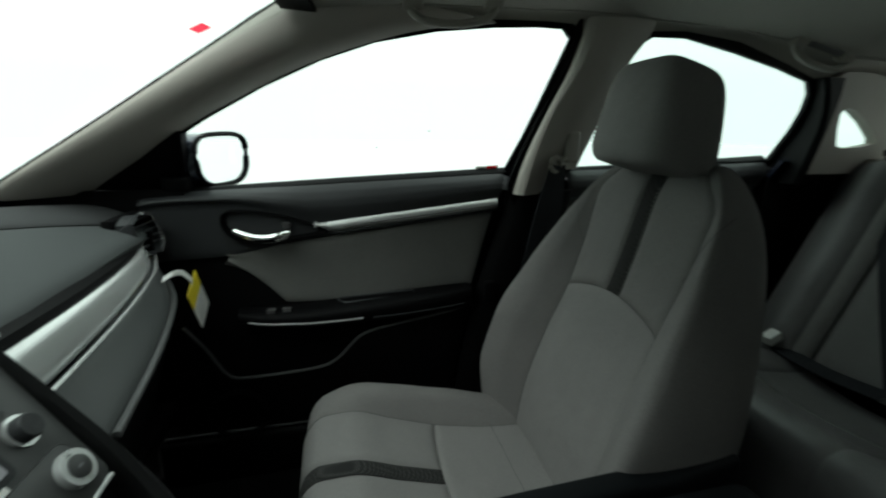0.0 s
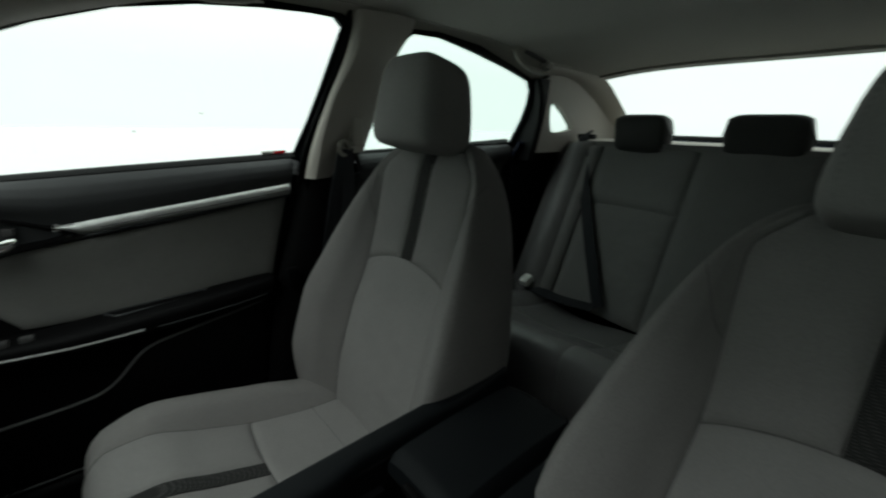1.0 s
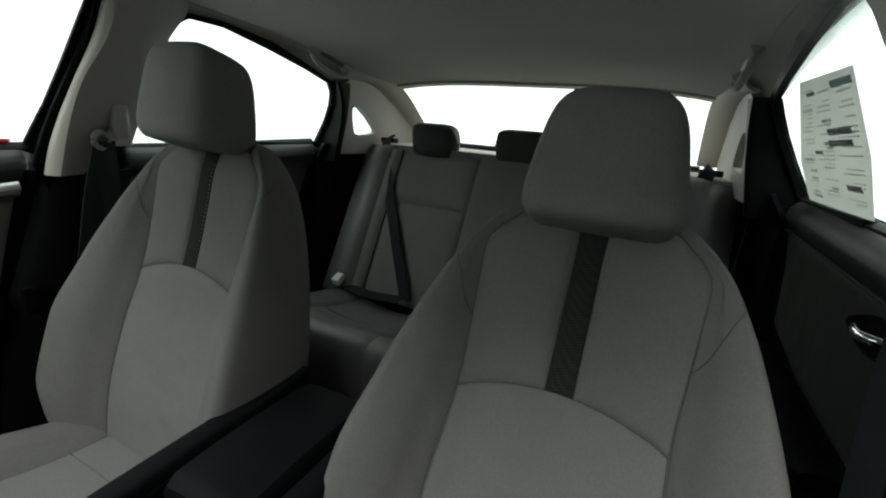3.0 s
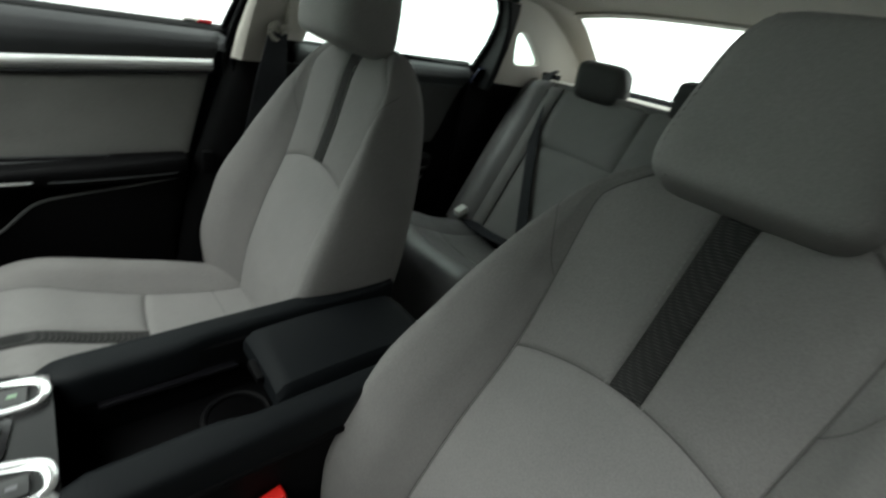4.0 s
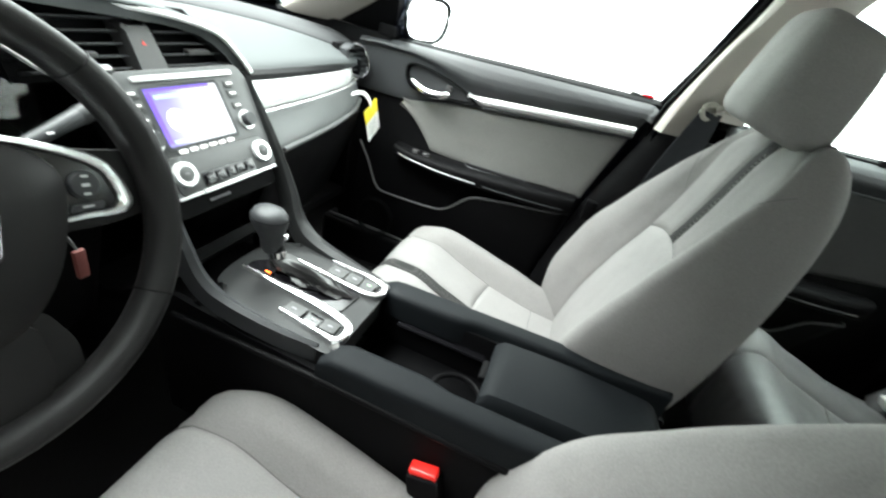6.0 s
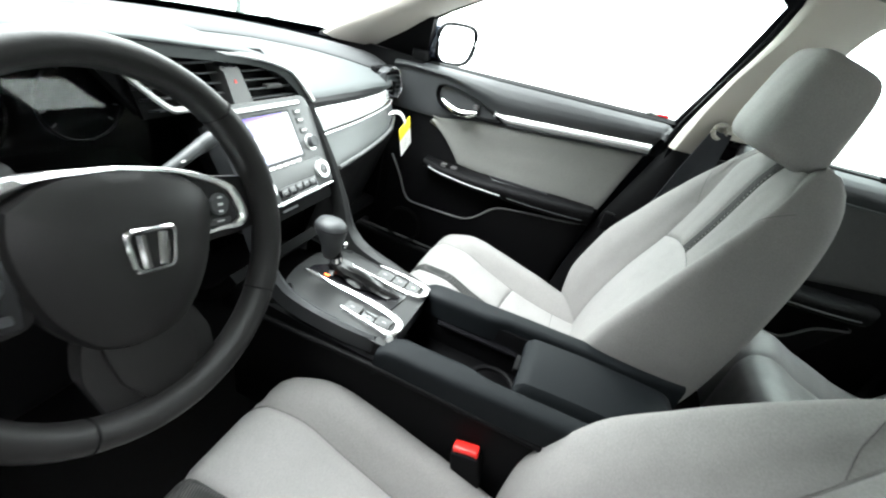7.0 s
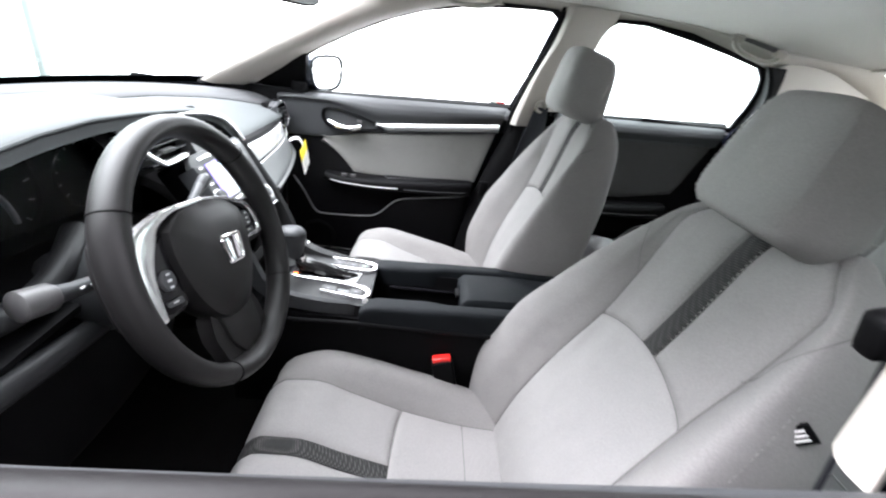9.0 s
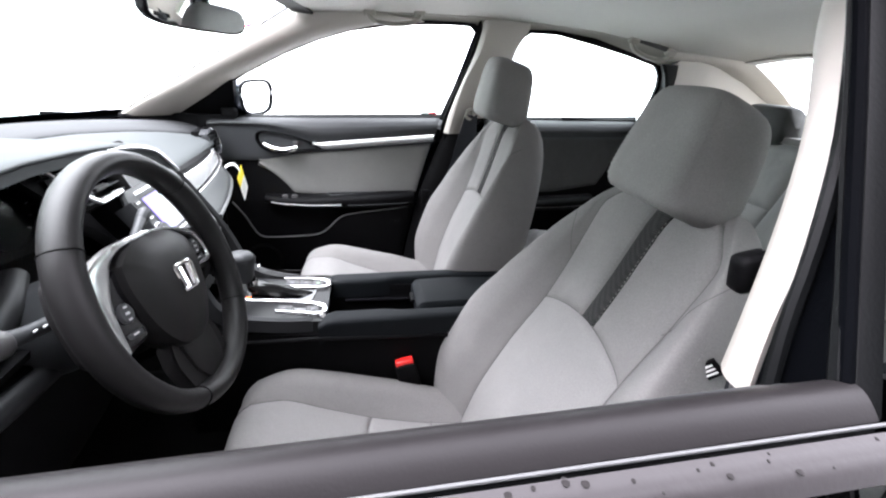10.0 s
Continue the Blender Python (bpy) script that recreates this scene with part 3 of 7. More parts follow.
    part("quarter_panel", sheet(lambda a, b, s=s: V((lerp(0.95, 2.0, a), s * (0.87 - 0.16 * b ** 3), lerp(0.35, table(lerp(0.95, 2.0, a), [0.95, 1.6, 2.0], [1.07, 1.1, 1.05]), b))), 14, 12, (0, s, 0), 0.01), PAINT, shell)
    part("front_wing", sheet(lambda a, b, s=s: V((lerp(-1.9, -0.76, a), s * (0.86 - 0.06 * b ** 3), lerp(0.4, table(lerp(-1.9, -0.76, a), [-1.9, -1.3, -0.76], [0.78, 0.93, 0.99]), b))), 14, 12, (0, s, 0), 0.01), PAINT, shell)

part("bonnet", sheet(lambda a, b: V((lerp(-2.0, -1.22 + 0.3 * (2 * b - 1) ** 2, a), lerp(-0.72, 0.72, b), lerp(0.74, 0.955, a ** 0.7) + 0.03 * (1 - (2 * b - 1) ** 2))), 16, 18, (0, 0, 1), 0.012), PAINT, shell)
part("cowl", sheet(lambda a, b: V((lerp(-1.36, -1.225, a) + 0.26 * (2 * b - 1) ** 2, lerp(-0.72, 0.72, b), 0.997 + 0.01 * math.sin(math.pi * a))), 6, 24, (0, 0, 1), 0.015), JAMB, shell, "black scuttle panel below the windscreen")
part("boot_lid", sheet(lambda a, b: V((lerp(1.6, 2.05, a), lerp(-0.71, 0.71, b), lerp(1.085, 1.05, a))), 8, 14, (0, 0, 1), 0.02), PAINT, shell)
part("rear_shelf", sheet(lambda a, b: V((lerp(1.2, 1.66, a), lerp(-0.70, 0.70, b), 1.072 + 0.01 * math.sin(a * 3))), 10, 14, (0, 0, 1), 0.015), LINER, shell, "pale grey cloth parcel shelf")
for wx in (-1.35, 1.35):
    for s in (1, -1):
        prof = [(0.2, -0.1), (0.29, -0.1), (0.315, -0.075), (0.32, 0.0), (0.315, 0.075), (0.29, 0.1), (0.2, 0.1)]
        ring = lambda r, w: [V((wx + r * math.cos(t), s * 0.77 + w, 0.32 + r * math.sin(t))) for t in [k * math.pi / 20 for k in range(40)]]
        tyre = part("wheel", loft([ring(r, w) for r, w in prof], True, False, loop=True), RUBBER, shell, "black road wheel tyre")
        part("rim", loft([ring(0.2, s * 0.06), ring(0.19, s * 0.075), ring(0.06, s * 0.05), ring(0.01, s * 0.055)]), SILVER, tyre, "silver wheel rim")
part("nose", sheet(lambda a, b: V((-2.0 - 0.16 * math.sin(math.pi * a) - 0.1 * (1 - (2 * b - 1) ** 2), lerp(-0.74, 0.74, b), lerp(0.25, 0.76, a))), 10, 18, (-1, 0, 0), 0.012), PAINT, shell)
part("tail", sheet(lambda a, b: V((2.04 + 0.12 * math.sin(math.pi * a) + 0.06 * (1 - (2 * b - 1) ** 2), lerp(-0.74, 0.74, b), lerp(0.3, 1.03, a))), 10, 18, (1, 0, 0), 0.012), PAINT, shell)
part("bulkhead", box(-1.3, -1.27, -0.72, 0.72, 0.25, 0.98, 0.01), CARPET, shell)
part("boot_wall", box(1.26, 1.29, -0.73, 0.73, 0.3, 1.06, 0.01), CARPET, shell)


def screen_pt(a, b):
    k = b * 2 - 1
    p = V((-1.26 + 0.235 * k * k, 0.71 * k, 1.0))
    q = V((-0.44 + 0.06 * k * k, 0.585 * k, 1.372 - 0.014 * k * k))
    r = p.lerp(q, a)
    r.z += 0.02 * math.sin(math.pi * a)
    return r


wind = single("window_1", sheet(screen_pt, 14, 18, (-1, 0, 1), 0.004), GLASS, "clear raked windscreen glass above the dashboard", "windscreen", kind="structure")
wind.visible_shadow = False


part("frit_band", sheet(lambda a, b: screen_pt(lerp(0.0, 0.06, a), lerp(0.01, 0.99, b)) - V((-0.004, 0, 0.006)), 3, 24, (1, 0, -1), 0.002), JAMB, wind, "black printed band along the foot of the windscreen")


def rear_pt(a, b):
    k = b * 2 - 1
    p = V((1.288 - 0.035 * k * k, 0.556 * k, 1.335 - 0.022 * k * k))
    q = V((1.67 - 0.05 * k * k, 0.60 * k, 1.09))
    r = p.lerp(q, a)
    r.z += 0.02 * math.sin(math.pi * a)
    return r


rearw = single("window_2", sheet(rear_pt, 12, 16, (1, 0, 1), 0.004), GLASS, "clear sloping rear window glass behind the back seat", "rear window", kind="structure")
rearw.visible_shadow = False
part("demister_edge", tube([rear_pt(1, k / 20) + V((0, 0, -0.004)) for k in range(21)], 0.016, 8), RUBBER, rearw)


# ---- doors ----
def belt_z(x):
    return table(x, [-0.75, -0.544, -0.3, 0.1, 0.52, 0.96], [0.997, 1.007, 1.019, 1.036, 1.047, 1.066])


def door(k, front, s):
    x0, x1, win = (-0.76, 0.103, FWIN) if front else (0.27, 0.965, RWIN)
    who = "passenger" if s > 0 else "driver's"
    openw = front and s < 0
    lab = f"{who} side {'front' if front else 'rear'} car door, black with grey cloth, " + ("window lowered" if openw else "window raised")
    d = thing(f"door_{k}", lab, "car door", (lerp(x0, x1, 0.5), s * 0.75, 0.35), group="car doors", kind="structure")

    def rear_x(z):
        return table(z, [0.33, 0.5, 0.73, 0.94, 1.04], [-0.05, -0.03, 0.017, 0.07, 0.103]) if front else table(z, [0.33, 0.55, 0.8, 1.06], [0.70, 0.72, 0.87, 0.965])

    def front_x(z):
        return -0.76 if front else table(z, [0.33, 1.0], [0.22, 0.285])

    def face_y(z):
        """The plane of the inner trim."""
        return table(z, [0.33, 0.5, 0.68, 0.75, 0.85, 0.95], [0.735, 0.732, 0.738, 0.748, 0.752, 0.748])

    # lower edge of the padded top, and the crease along it
    if front:
        lx, lz = [-0.78, -0.6, -0.44, -0.347, 0.075], [0.842, 0.848, 0.88, 0.890, 0.938]
        cx, cz = [-0.8, -0.69, -0.587, -0.53, -0.477, -0.43, -0.385, 0.08], [0.955, 0.974, 0.974, 0.966, 0.95, 0.937, 0.925, 0.973]
    else:
        lx, lz = [0.27, 0.96], [0.962, 0.99]
        cx, cz = [0.27, 0.96], [0.97, 0.998]

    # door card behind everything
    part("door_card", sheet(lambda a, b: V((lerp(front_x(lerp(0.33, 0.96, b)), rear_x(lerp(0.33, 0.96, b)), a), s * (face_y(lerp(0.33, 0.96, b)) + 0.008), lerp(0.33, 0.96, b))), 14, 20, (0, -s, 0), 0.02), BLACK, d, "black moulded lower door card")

    # padded top: a flat face below the crease, a soft roll above it that leans out to the glass
    def upper(a, b):
        x = lerp(front_x(1), rear_x(1.04), a)
        low, mid, top = smooth(x, lx, lz), smooth(x, cx, cz), belt_z(x)
        if b < 0.3:
            z = lerp(low, mid, b / 0.3)
            y = 0.749 - 0.003 * b
        else:
            k2 = (b - 0.3) / 0.7
            z = lerp(mid, top, k2 ** 0.6)
            y = table(k2, [0, 0.08, 0.2, 0.4, 0.65, 0.85, 1.0], [0.748, 0.741, 0.74, 0.744, 0.753, 0.763, 0.772])
        return V((min(x, rear_x(z)), s * y, z))

    part("upper_pad", pad(upper, 40, 30, (0, -s, 0), 0.003, 0.005, 0.012, (1, 1, 1, 0)), SOFT_DARK, d, "dark soft padded top of the door", sharp=60)

    # cloth insert, hollow in the middle
    if front:
        bx, bz = [-0.6, -0.54, -0.498, -0.47, -0.302, -0.1, 0.02], [0.848, 0.80, 0.757, 0.722, 0.715, 0.73, 0.736]
    else:
        bx, bz = [0.29, 0.62, 0.93], [0.735, 0.745, 0.80]

    def insert(a, b):
        x = lerp(-0.592 if front else 0.29, rear_x(lerp(0.73, 0.938, b)) - 0.004 if front else rear_x(lerp(0.75, 0.985, b)) - 0.015, a)
        z = lerp(table(x, bx, bz), smooth(x, lx, lz) - 0.003, b)
        return V((x, s * (0.747 + 0.005 * math.sin(math.pi * b)), z))

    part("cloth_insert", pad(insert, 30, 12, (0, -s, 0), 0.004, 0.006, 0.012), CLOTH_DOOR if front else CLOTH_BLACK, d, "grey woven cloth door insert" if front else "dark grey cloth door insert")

    if front:
        # silver spear with a fine groove
        def spear(a, b):
            x = lerp(-0.392, 0.073, a)
            hi = table(x, [-0.392, 0.073], [0.9215, 0.9715])
            lo2 = table(x, [-0.392, -0.352, 0.073], [0.920, 0.8995, 0.9445])
            return V((x, s * (0.741 - 0.009 * (1 - (2 * b - 1) ** 2)), lerp(lo2, hi, b)))

        sp = part("trim_strip", sheet(spear, 26, 10, (0, -s, 0), 0.008), SILVER, d, "satin silver trim spear")
        part("trim_groove", tube([spear(k2 / 20, 0.4) + V((0, -s * 0.0005, 0)) for k2 in range(3, 21)], 0.0013, 6), GREY_P, sp)
        part("trim_edge", tube([spear(k2 / 20, 0.0) + V((0, 0.0, -0.003)) for k2 in range(2, 21)], 0.003, 6), SOFT_DARK, sp)
        # leaf-shaped handle bezel, hollow, with a lever
        leaf = [(-0.60, 0.925), (-0.597, 0.952), (-0.575, 0.961), (-0.52, 0.957), (-0.45, 0.942), (-0.39, 0.921), (-0.348, 0.9), (-0.39, 0.893), (-0.46, 0.886), (-0.54, 0.882), (-0.58, 0.89)]
        eye = [V((p[0], p[1], 0)) for p in rounded(leaf, 0.02, 4)]
        c = V((-0.515, 0.919, 0))
        rings = []
        for sc, dy in ((1.0, 0.004), (0.985, -0.006), (0.95, -0.008), (0.9, -0.005), (0.84, 0.006)):
            rings.append([V((c.x + (p.x - c.x) * sc, s * (0.744 + dy), c.y + (p.y - c.y) * sc)) for p in eye])
        be = part("handle_bezel", loft(rings, True, False), BLACK, d, "black leaf-shaped bezel round the inner handle")
        bmc = bmesh.new()
        bmc.faces.new([bmc.verts.new(V((p.x, s * 0.7495, p.z))) for p in rings[-1]])
        bmesh.ops.solidify(bmc, geom=bmc.faces[:], thickness=0.002)
        part("handle_cup", bmc, BLACK, be)
        lev = curve([(-0.575, s * 0.738, 0.917), (-0.562, s * 0.726, 0.911), (-0.535, s * 0.718, 0.9), (-0.5, s * 0.715, 0.894), (-0.465, s * 0.718, 0.898), (-0.447, s * 0.73, 0.907)], 18)
        part("door_lever", tube(lev, [0.003, 0.006, 0.008, 0.008, 0.008, 0.0085, 0.009, 0.009, 0.0095, 0.010, 0.010, 0.0105, 0.011, 0.011, 0.0105, 0.0095, 0.008, 0.005], 10, squash=0.75, up=(0, 1, 0)), CHROME, be, "silver inner door lever")
        part("lock_knob", box(-0.463, -0.446, s * 0.735, s * 0.75, 0.913, 0.927, 0.003), GREY_P, be)
    else:
        eye = curve([(0.345, 0.93), (0.37, 0.951), (0.41, 0.955), (0.455, 0.94), (0.49, 0.92), (0.45, 0.903), (0.40, 0.897), (0.36, 0.905), (0.345, 0.93)], 26)[:-1]
        c = V((0.41, 0.927, 0))
        be = part("handle_bezel", loft([[V((c.x + (p[0] - c.x) * sc, s * (0.742 + dy), c.y + (p[1] - c.y) * sc)) for p in eye] for sc, dy in ((1.0, 0.0), (0.97, -0.006), (0.86, -0.005), (0.8, 0.004), (0.1, 0.006))]), BLACK, d, "black bezel round the rear inner handle")
        lev = curve([(0.375, s * 0.74, 0.928), (0.395, s * 0.73, 0.923), (0.42, s * 0.726, 0.921), (0.45, s * 0.733, 0.925)], 10)
        part("door_lever", tube(lev, [0.004, 0.006, 0.007, 0.0075, 0.0075, 0.0075, 0.0075, 0.007, 0.006, 0.004], 10, squash=0.8, up=(0, 1, 0)), CHROME, be, "silver inner door lever")
        part("trim_strip", tube([V((lerp(0.29, 0.93, q / 12), s * 0.746, smooth(lerp(0.29, 0.93, q / 12), lx, lz) + 0.001)) for q in range(13)], 0.0035, 8), SOFT, d, "thin grey strip under the padded top")

    # arm rest
    ax0, ax1 = (-0.575, 0.0) if front else (0.36, 0.80)
    rings = []
    for k2 in range(25):
        a = k2 / 24
        x = lerp(ax0, ax1, a)
        reach = 0.082 * (math.sin(math.pi * (0.05 + 0.9 * a)) ** 0.3) + 0.006
        zt = table(a, [0, 0.1, 0.3, 0.55, 1], [0.72, 0.716, 0.72, 0.73, 0.742])
        zb = zt - table(a, [0, 0.3, 0.6, 1], [0.03, 0.042, 0.05, 0.055])
        xr = min(x, rear_x(zb) - 0.006)
        rings.append([V((xr, s * y, z)) for y, z in ((0.75, zt - 0.002), (0.75 - reach * 0.5, zt + 0.003), (0.75 - reach * 0.85, zt), (0.75 - reach * 0.97, zt - 0.006), (0.75 - reach, zt - 0.016), (0.75 - reach * 0.96, lerp(zt, zb, 0.7)), (0.75 - reach * 0.75, zb), (0.75, zb - 0.004))])
    arm = part("arm_rest", loft(rings), BLACK, d, "black padded door arm rest", sharp=50)
    n_t = 13 if front else 23
    part("arm_trim", tube([r[5] + V((0, -s * 0.002, 0.004)) for r in rings[1:n_t]], 0.0028, 8), SILVER if front else GREY_P, arm, "thin bright strip along the arm rest")
    if front:
        part("arm_seam", tube([r[5] + V((0, -s * 0.001, 0.002)) for r in rings[n_t:-1]], 0.0022, 8), SOFT_DARK, arm)
        rec = [V((x, s * y, table(x, [-0.34, -0.14], [0.7275, 0.7355]))) for x, y in rounded([(-0.35, 0.735), (-0.15, 0.735), (-0.16, 0.706), (-0.33, 0.70)], 0.012)]
        part("pull_cup", tube(rec, 0.0025, 6, closed=True), SOFT_DARK, arm)
        bmc = bmesh.new()
        bmc.faces.new([bmc.verts.new(p + V((0, 0, -0.0006))) for p in rec])
        bmesh.ops.solidify(bmc, geom=bmc.faces[:], thickness=0.001)
        part("cup_floor", bmc, BLACK, arm)
        for q in range(2 if s > 0 else 4):
            xq = -0.51 + 0.035 * q
            part("window_switch", box(xq, xq + 0.02, s * 0.69, s * 0.708, 0.715, 0.727, 0.003), GREY_P, arm, "grey window switch")

    # lower panel with the map pocket; the lip's edge highlight is a paler colour
    if front:
        px, pz = [-0.7, -0.68, -0.66, -0.612, -0.595, -0.487, -0.39, -0.36, -0.29, -0.26, -0.02], [0.69, 0.665, 0.64, 0.56, 0.551, 0.556, 0.565, 0.578, 0.642, 0.652, 0.682]
    else:
        px, pz = [0.36, 0.42, 0.62, 0.7, 0.8], [0.66, 0.57, 0.575, 0.64, 0.66]

    def pocket(a, b):
        x = lerp(px[0], px[-1], a)
        z = lerp(0.35, smooth(x, px, pz), b)
        k2 = math.sin(math.pi * min(1, max(0, 0.04 + 0.94 * a))) ** 0.35
        return V((min(x, rear_x(z) - 0.006), s * (0.742 - 0.052 * k2 * (0.45 + 0.55 * b)), z))

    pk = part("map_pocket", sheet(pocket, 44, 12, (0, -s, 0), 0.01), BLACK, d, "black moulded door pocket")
    part("lip_highlight", tube([pocket(q / 44, 1) for q in range(45)], 0.0036, 8), GREY_P, pk, "rounded pocket lip, its edge highlight as paler grey")
    if front:
        bmq = bmesh.new()
        for rr in (0.06, 0.068):
            tube([V((-0.60 + rr * math.cos(t), s * 0.70, 0.45 + rr * math.sin(t))) for t in [q * math.pi / 12 for q in range(24)]], 0.003, 6, closed=True, bm=bmq)
        part("speaker_ring", bmq, BLACK, d)

    # window frame, glass and seals
    grow = []
    mx, mz = sum(p[0] for p in win) / len(win), sum(p[1] for p in win) / len(win)
    for x, z in win:
        dv = V((x - mx, z - mz, 0)).normalized() * 0.02
        grow.append((x + dv.x, z + dv.y if z > 1.07 else z - 0.016))
    fr = part("window_frame", plate(grow, [win], side(s, 0.0), 0.016), RUBBER, d, "black window frame")
    part("window_seal", tube([V((x, s * (gy(z) + 0.002), z)) for x, z in win], 0.003, 6, closed=True), RUBBER, fr)
    if not openw:
        pane = part("window_pane", plate(win, (), side(s, 0.016), 0.004), TINT if not front else GLASS, d)
        pane.visible_shadow = False
    elif front:
        # run channel in the rear upright of the frame
        part("glass_channel", tube([side(s, 0.01)((x - 0.002, z), 0) for x, z in win[10:13]], 0.005, 8), JAMB, fr)

    # outer skin, belt moulding, sill top
    def skin(a, b):
        x = lerp(x0 - 0.02, x1 + 0.12, a) if front else lerp(x0 - 0.04, x1, a)
        z = lerp(0.28, 1.0, b) + (belt_z(x) - 1.03) * b ** 4
        y = table(b, [0, 0.3, 0.65, 0.85, 0.95, 1.0], [0.865, 0.9, 0.895, 0.882, 0.86, 0.834])
        return V((x, s * y, z))

    part("outer_skin", sheet(skin, 14, 18, (0, s, 0), 0.006), PAINT, d, "dark glossy metallic outer door skin")
    m0, m1 = (x0, 0.215) if front else (0.225, x1)

    def mould(a, b):
        x = lerp(m0, m1, a)
        t = table(b, [0, 0.15, 0.5, 0.8, 1], [0, 0.003, 0.009, 0.017, 0.022])
        z = belt_z(x) + table(b, [0, 0.15, 0.5, 0.8, 1], [-0.012, 0.004, 0.002, -0.003, -0.012])
        return V((x, s * (0.812 + t), z))

    mo = part("belt_moulding", sheet(mould, 16, 12, (0, s, 1), 0.006), MOULD, d, "grey outer belt moulding with dried water marks")
    if openw:
        rnd = random.Random(4)
        for q in range(46):
            a, b = rnd.uniform(0.4, 0.99), rnd.uniform(0.2, 0.75)
            c = mould(a, b)
            r = rnd.uniform(0.0008, 0.0024)
            bq = bmesh.new()
            bmesh.ops.create_uvsphere(bq, u_segments=8, v_segments=5, radius=1)
            for v in bq.verts:
                v.co = V((v.co.x * r, v.co.y * r * 1.4, v.co.z * 0.0004)) + c
            part("water_mark", bq, MOULD_MARK, mo)
        part("bright_strip", tube([V((lerp(m0, m1, q / 16), s * 0.8085, belt_z(lerp(m0, m1, q / 16)) + 0.001)) for q in range(17)], 0.0013, 8), PANEL, d, "thin grey metal strip in the window slot")

    # padded sill between the room and the glass slot
    def slot(a, b):
        x = lerp(x0, 0.112 if front else x1, a)
        return V((x, s * lerp(0.768, 0.805, b), belt_z(x) - 0.006 + (0.012 + 0.006 * a) * math.sin(math.pi * (0.1 + 0.8 * b))))

    part("slot_seal", sheet(slot, 16, 10, (0, 0, 1), 0.02), SILL if openw else RUBBER, d, "dark padded inner window sill")
    if front:
        # sail corner and door mirror
        part("sail_panel", prism(rounded([(-0.87, 1.0), (-0.672, 1.003), (-0.64, 1.134), (-0.655, 1.127)], 0.008), side(s, -0.012), 0.03, 0.003), BLACK, d, "black triangular corner trim")
        dm = part("mirror_housing", mirror_shell(s), PAINT, d, "dark painted door mirror housing")
        part("mirror_rim", tube(mirror_ring(0, s, 0.975, -0.6205), 0.0058, 8, closed=True), BLACK, dm, "black mirror rim")
        part("mirror_glass", mirror_face(s), MIRROR, dm, "silvered door mirror glass")
        part("mirror_arm", box(-0.71, -0.655, s * 0.75, s * 0.82, 1.0, 1.035, 0.01, 3), BLACK, dm)
    return d


MOULD_MARK = mat("dried_water_mark", (0.012, 0.011, 0.011), 0.6, var=0.1, spec=0.1)


def mirror_ring(k, s, grow, x):
    out = []
    for q in range(28):
        t = q * 2 * math.pi / 28
        cu, su = math.cos(t), math.sin(t)
        u = 0.078 * math.copysign(abs(cu) ** 0.62, cu) * grow
        v = 0.062 * math.copysign(abs(su) ** 0.62, su) * grow
        u *= 1 + 0.12 * su
        out.append(V((x + 0.022 + 0.5 * u, s * (0.845 + u), 1.068 + v + 0.03 * u)))
    return out


def mirror_shell(s):
    rings = [mirror_ring(0, s, 0.93, -0.627), mirror_ring(0, s, 1.0, -0.622), mirror_ring(0, s, 1.03, -0.64), mirror_ring(0, s, 1.0, -0.69), mirror_ring(0, s, 0.8, -0.725), mirror_ring(0, s, 0.4, -0.745)]
    return loft(rings)


def mirror_face(s):
    return loft([mirror_ring(0, s, 0.92, -0.6265), mirror_ring(0, s, 0.9, -0.6235)])


# ---- front seats ----
BV = [0.0, 0.08, 0.18, 0.30, 0.43, 0.56, 0.64, 0.695, 0.725]


def back_row(v):
    b = smooth(v, BV, [0.235, 0.257, 0.27, 0.268, 0.245, 0.21, 0.178, 0.138, 0.10])
    a = smooth(v, BV, [0.15, 0.15, 0.148, 0.144, 0.138, 0.146, 0.15, 0.11, 0.074])
    h = smooth(v, BV, [0.04, 0.064, 0.08, 0.08, 0.066, 0.036, 0.01, 0.002, 0.0])
    wf = smooth(v, BV, [0.0, 0.012, 0.02, 0.015, 0.0, -0.006, -0.006, -0.014, -0.04])
    wb = smooth(v, BV, [-0.1, -0.11, -0.12, -0.125, -0.125, -0.12, -0.112, -0.1, -0.075])
    return a, b, h, wf, wb


def back_pt(sgn, q, v):
    """A point of the backrest's skin: q runs from the middle of the front (0) round the bolster to the middle of the back (9)."""
    a, b, h, wf, wb = back_row(v)
    pts = [V((0, wf, 0)), V((a * 0.5, wf + 0.001, 0)), V((a, wf + 0.003, 0)), V((lerp(a, b, 0.42), wf + h * 0.68, 0)), V((lerp(a, b, 0.86), wf + h, 0)), V((b, lerp(wf + h, wb, 0.22), 0)), V((b - 0.006, lerp(wf, wb, 0.68), 0)), V((b - 0.035, wb, 0)), V((b * 0.5, wb - 0.008, 0)), V((0, wb - 0.01, 0))]
    i = min(int(q), 8)
    p = catmull(pts, i, q - i)
    return sgn * p.x, p.y


CX = [0.0, 0.08, 0.2, 0.32, 0.42, 0.48, 0.52, 0.56, 0.62, 0.68]
CPX = [0.04, -0.05, -0.17, -0.29, -0.39, -0.445, -0.475, -0.488, -0.49, -0.485]
CPZ = [0.055, 0.057, 0.07, 0.105, 0.138, 0.137, 0.116, 0.072, 0.005, -0.06]


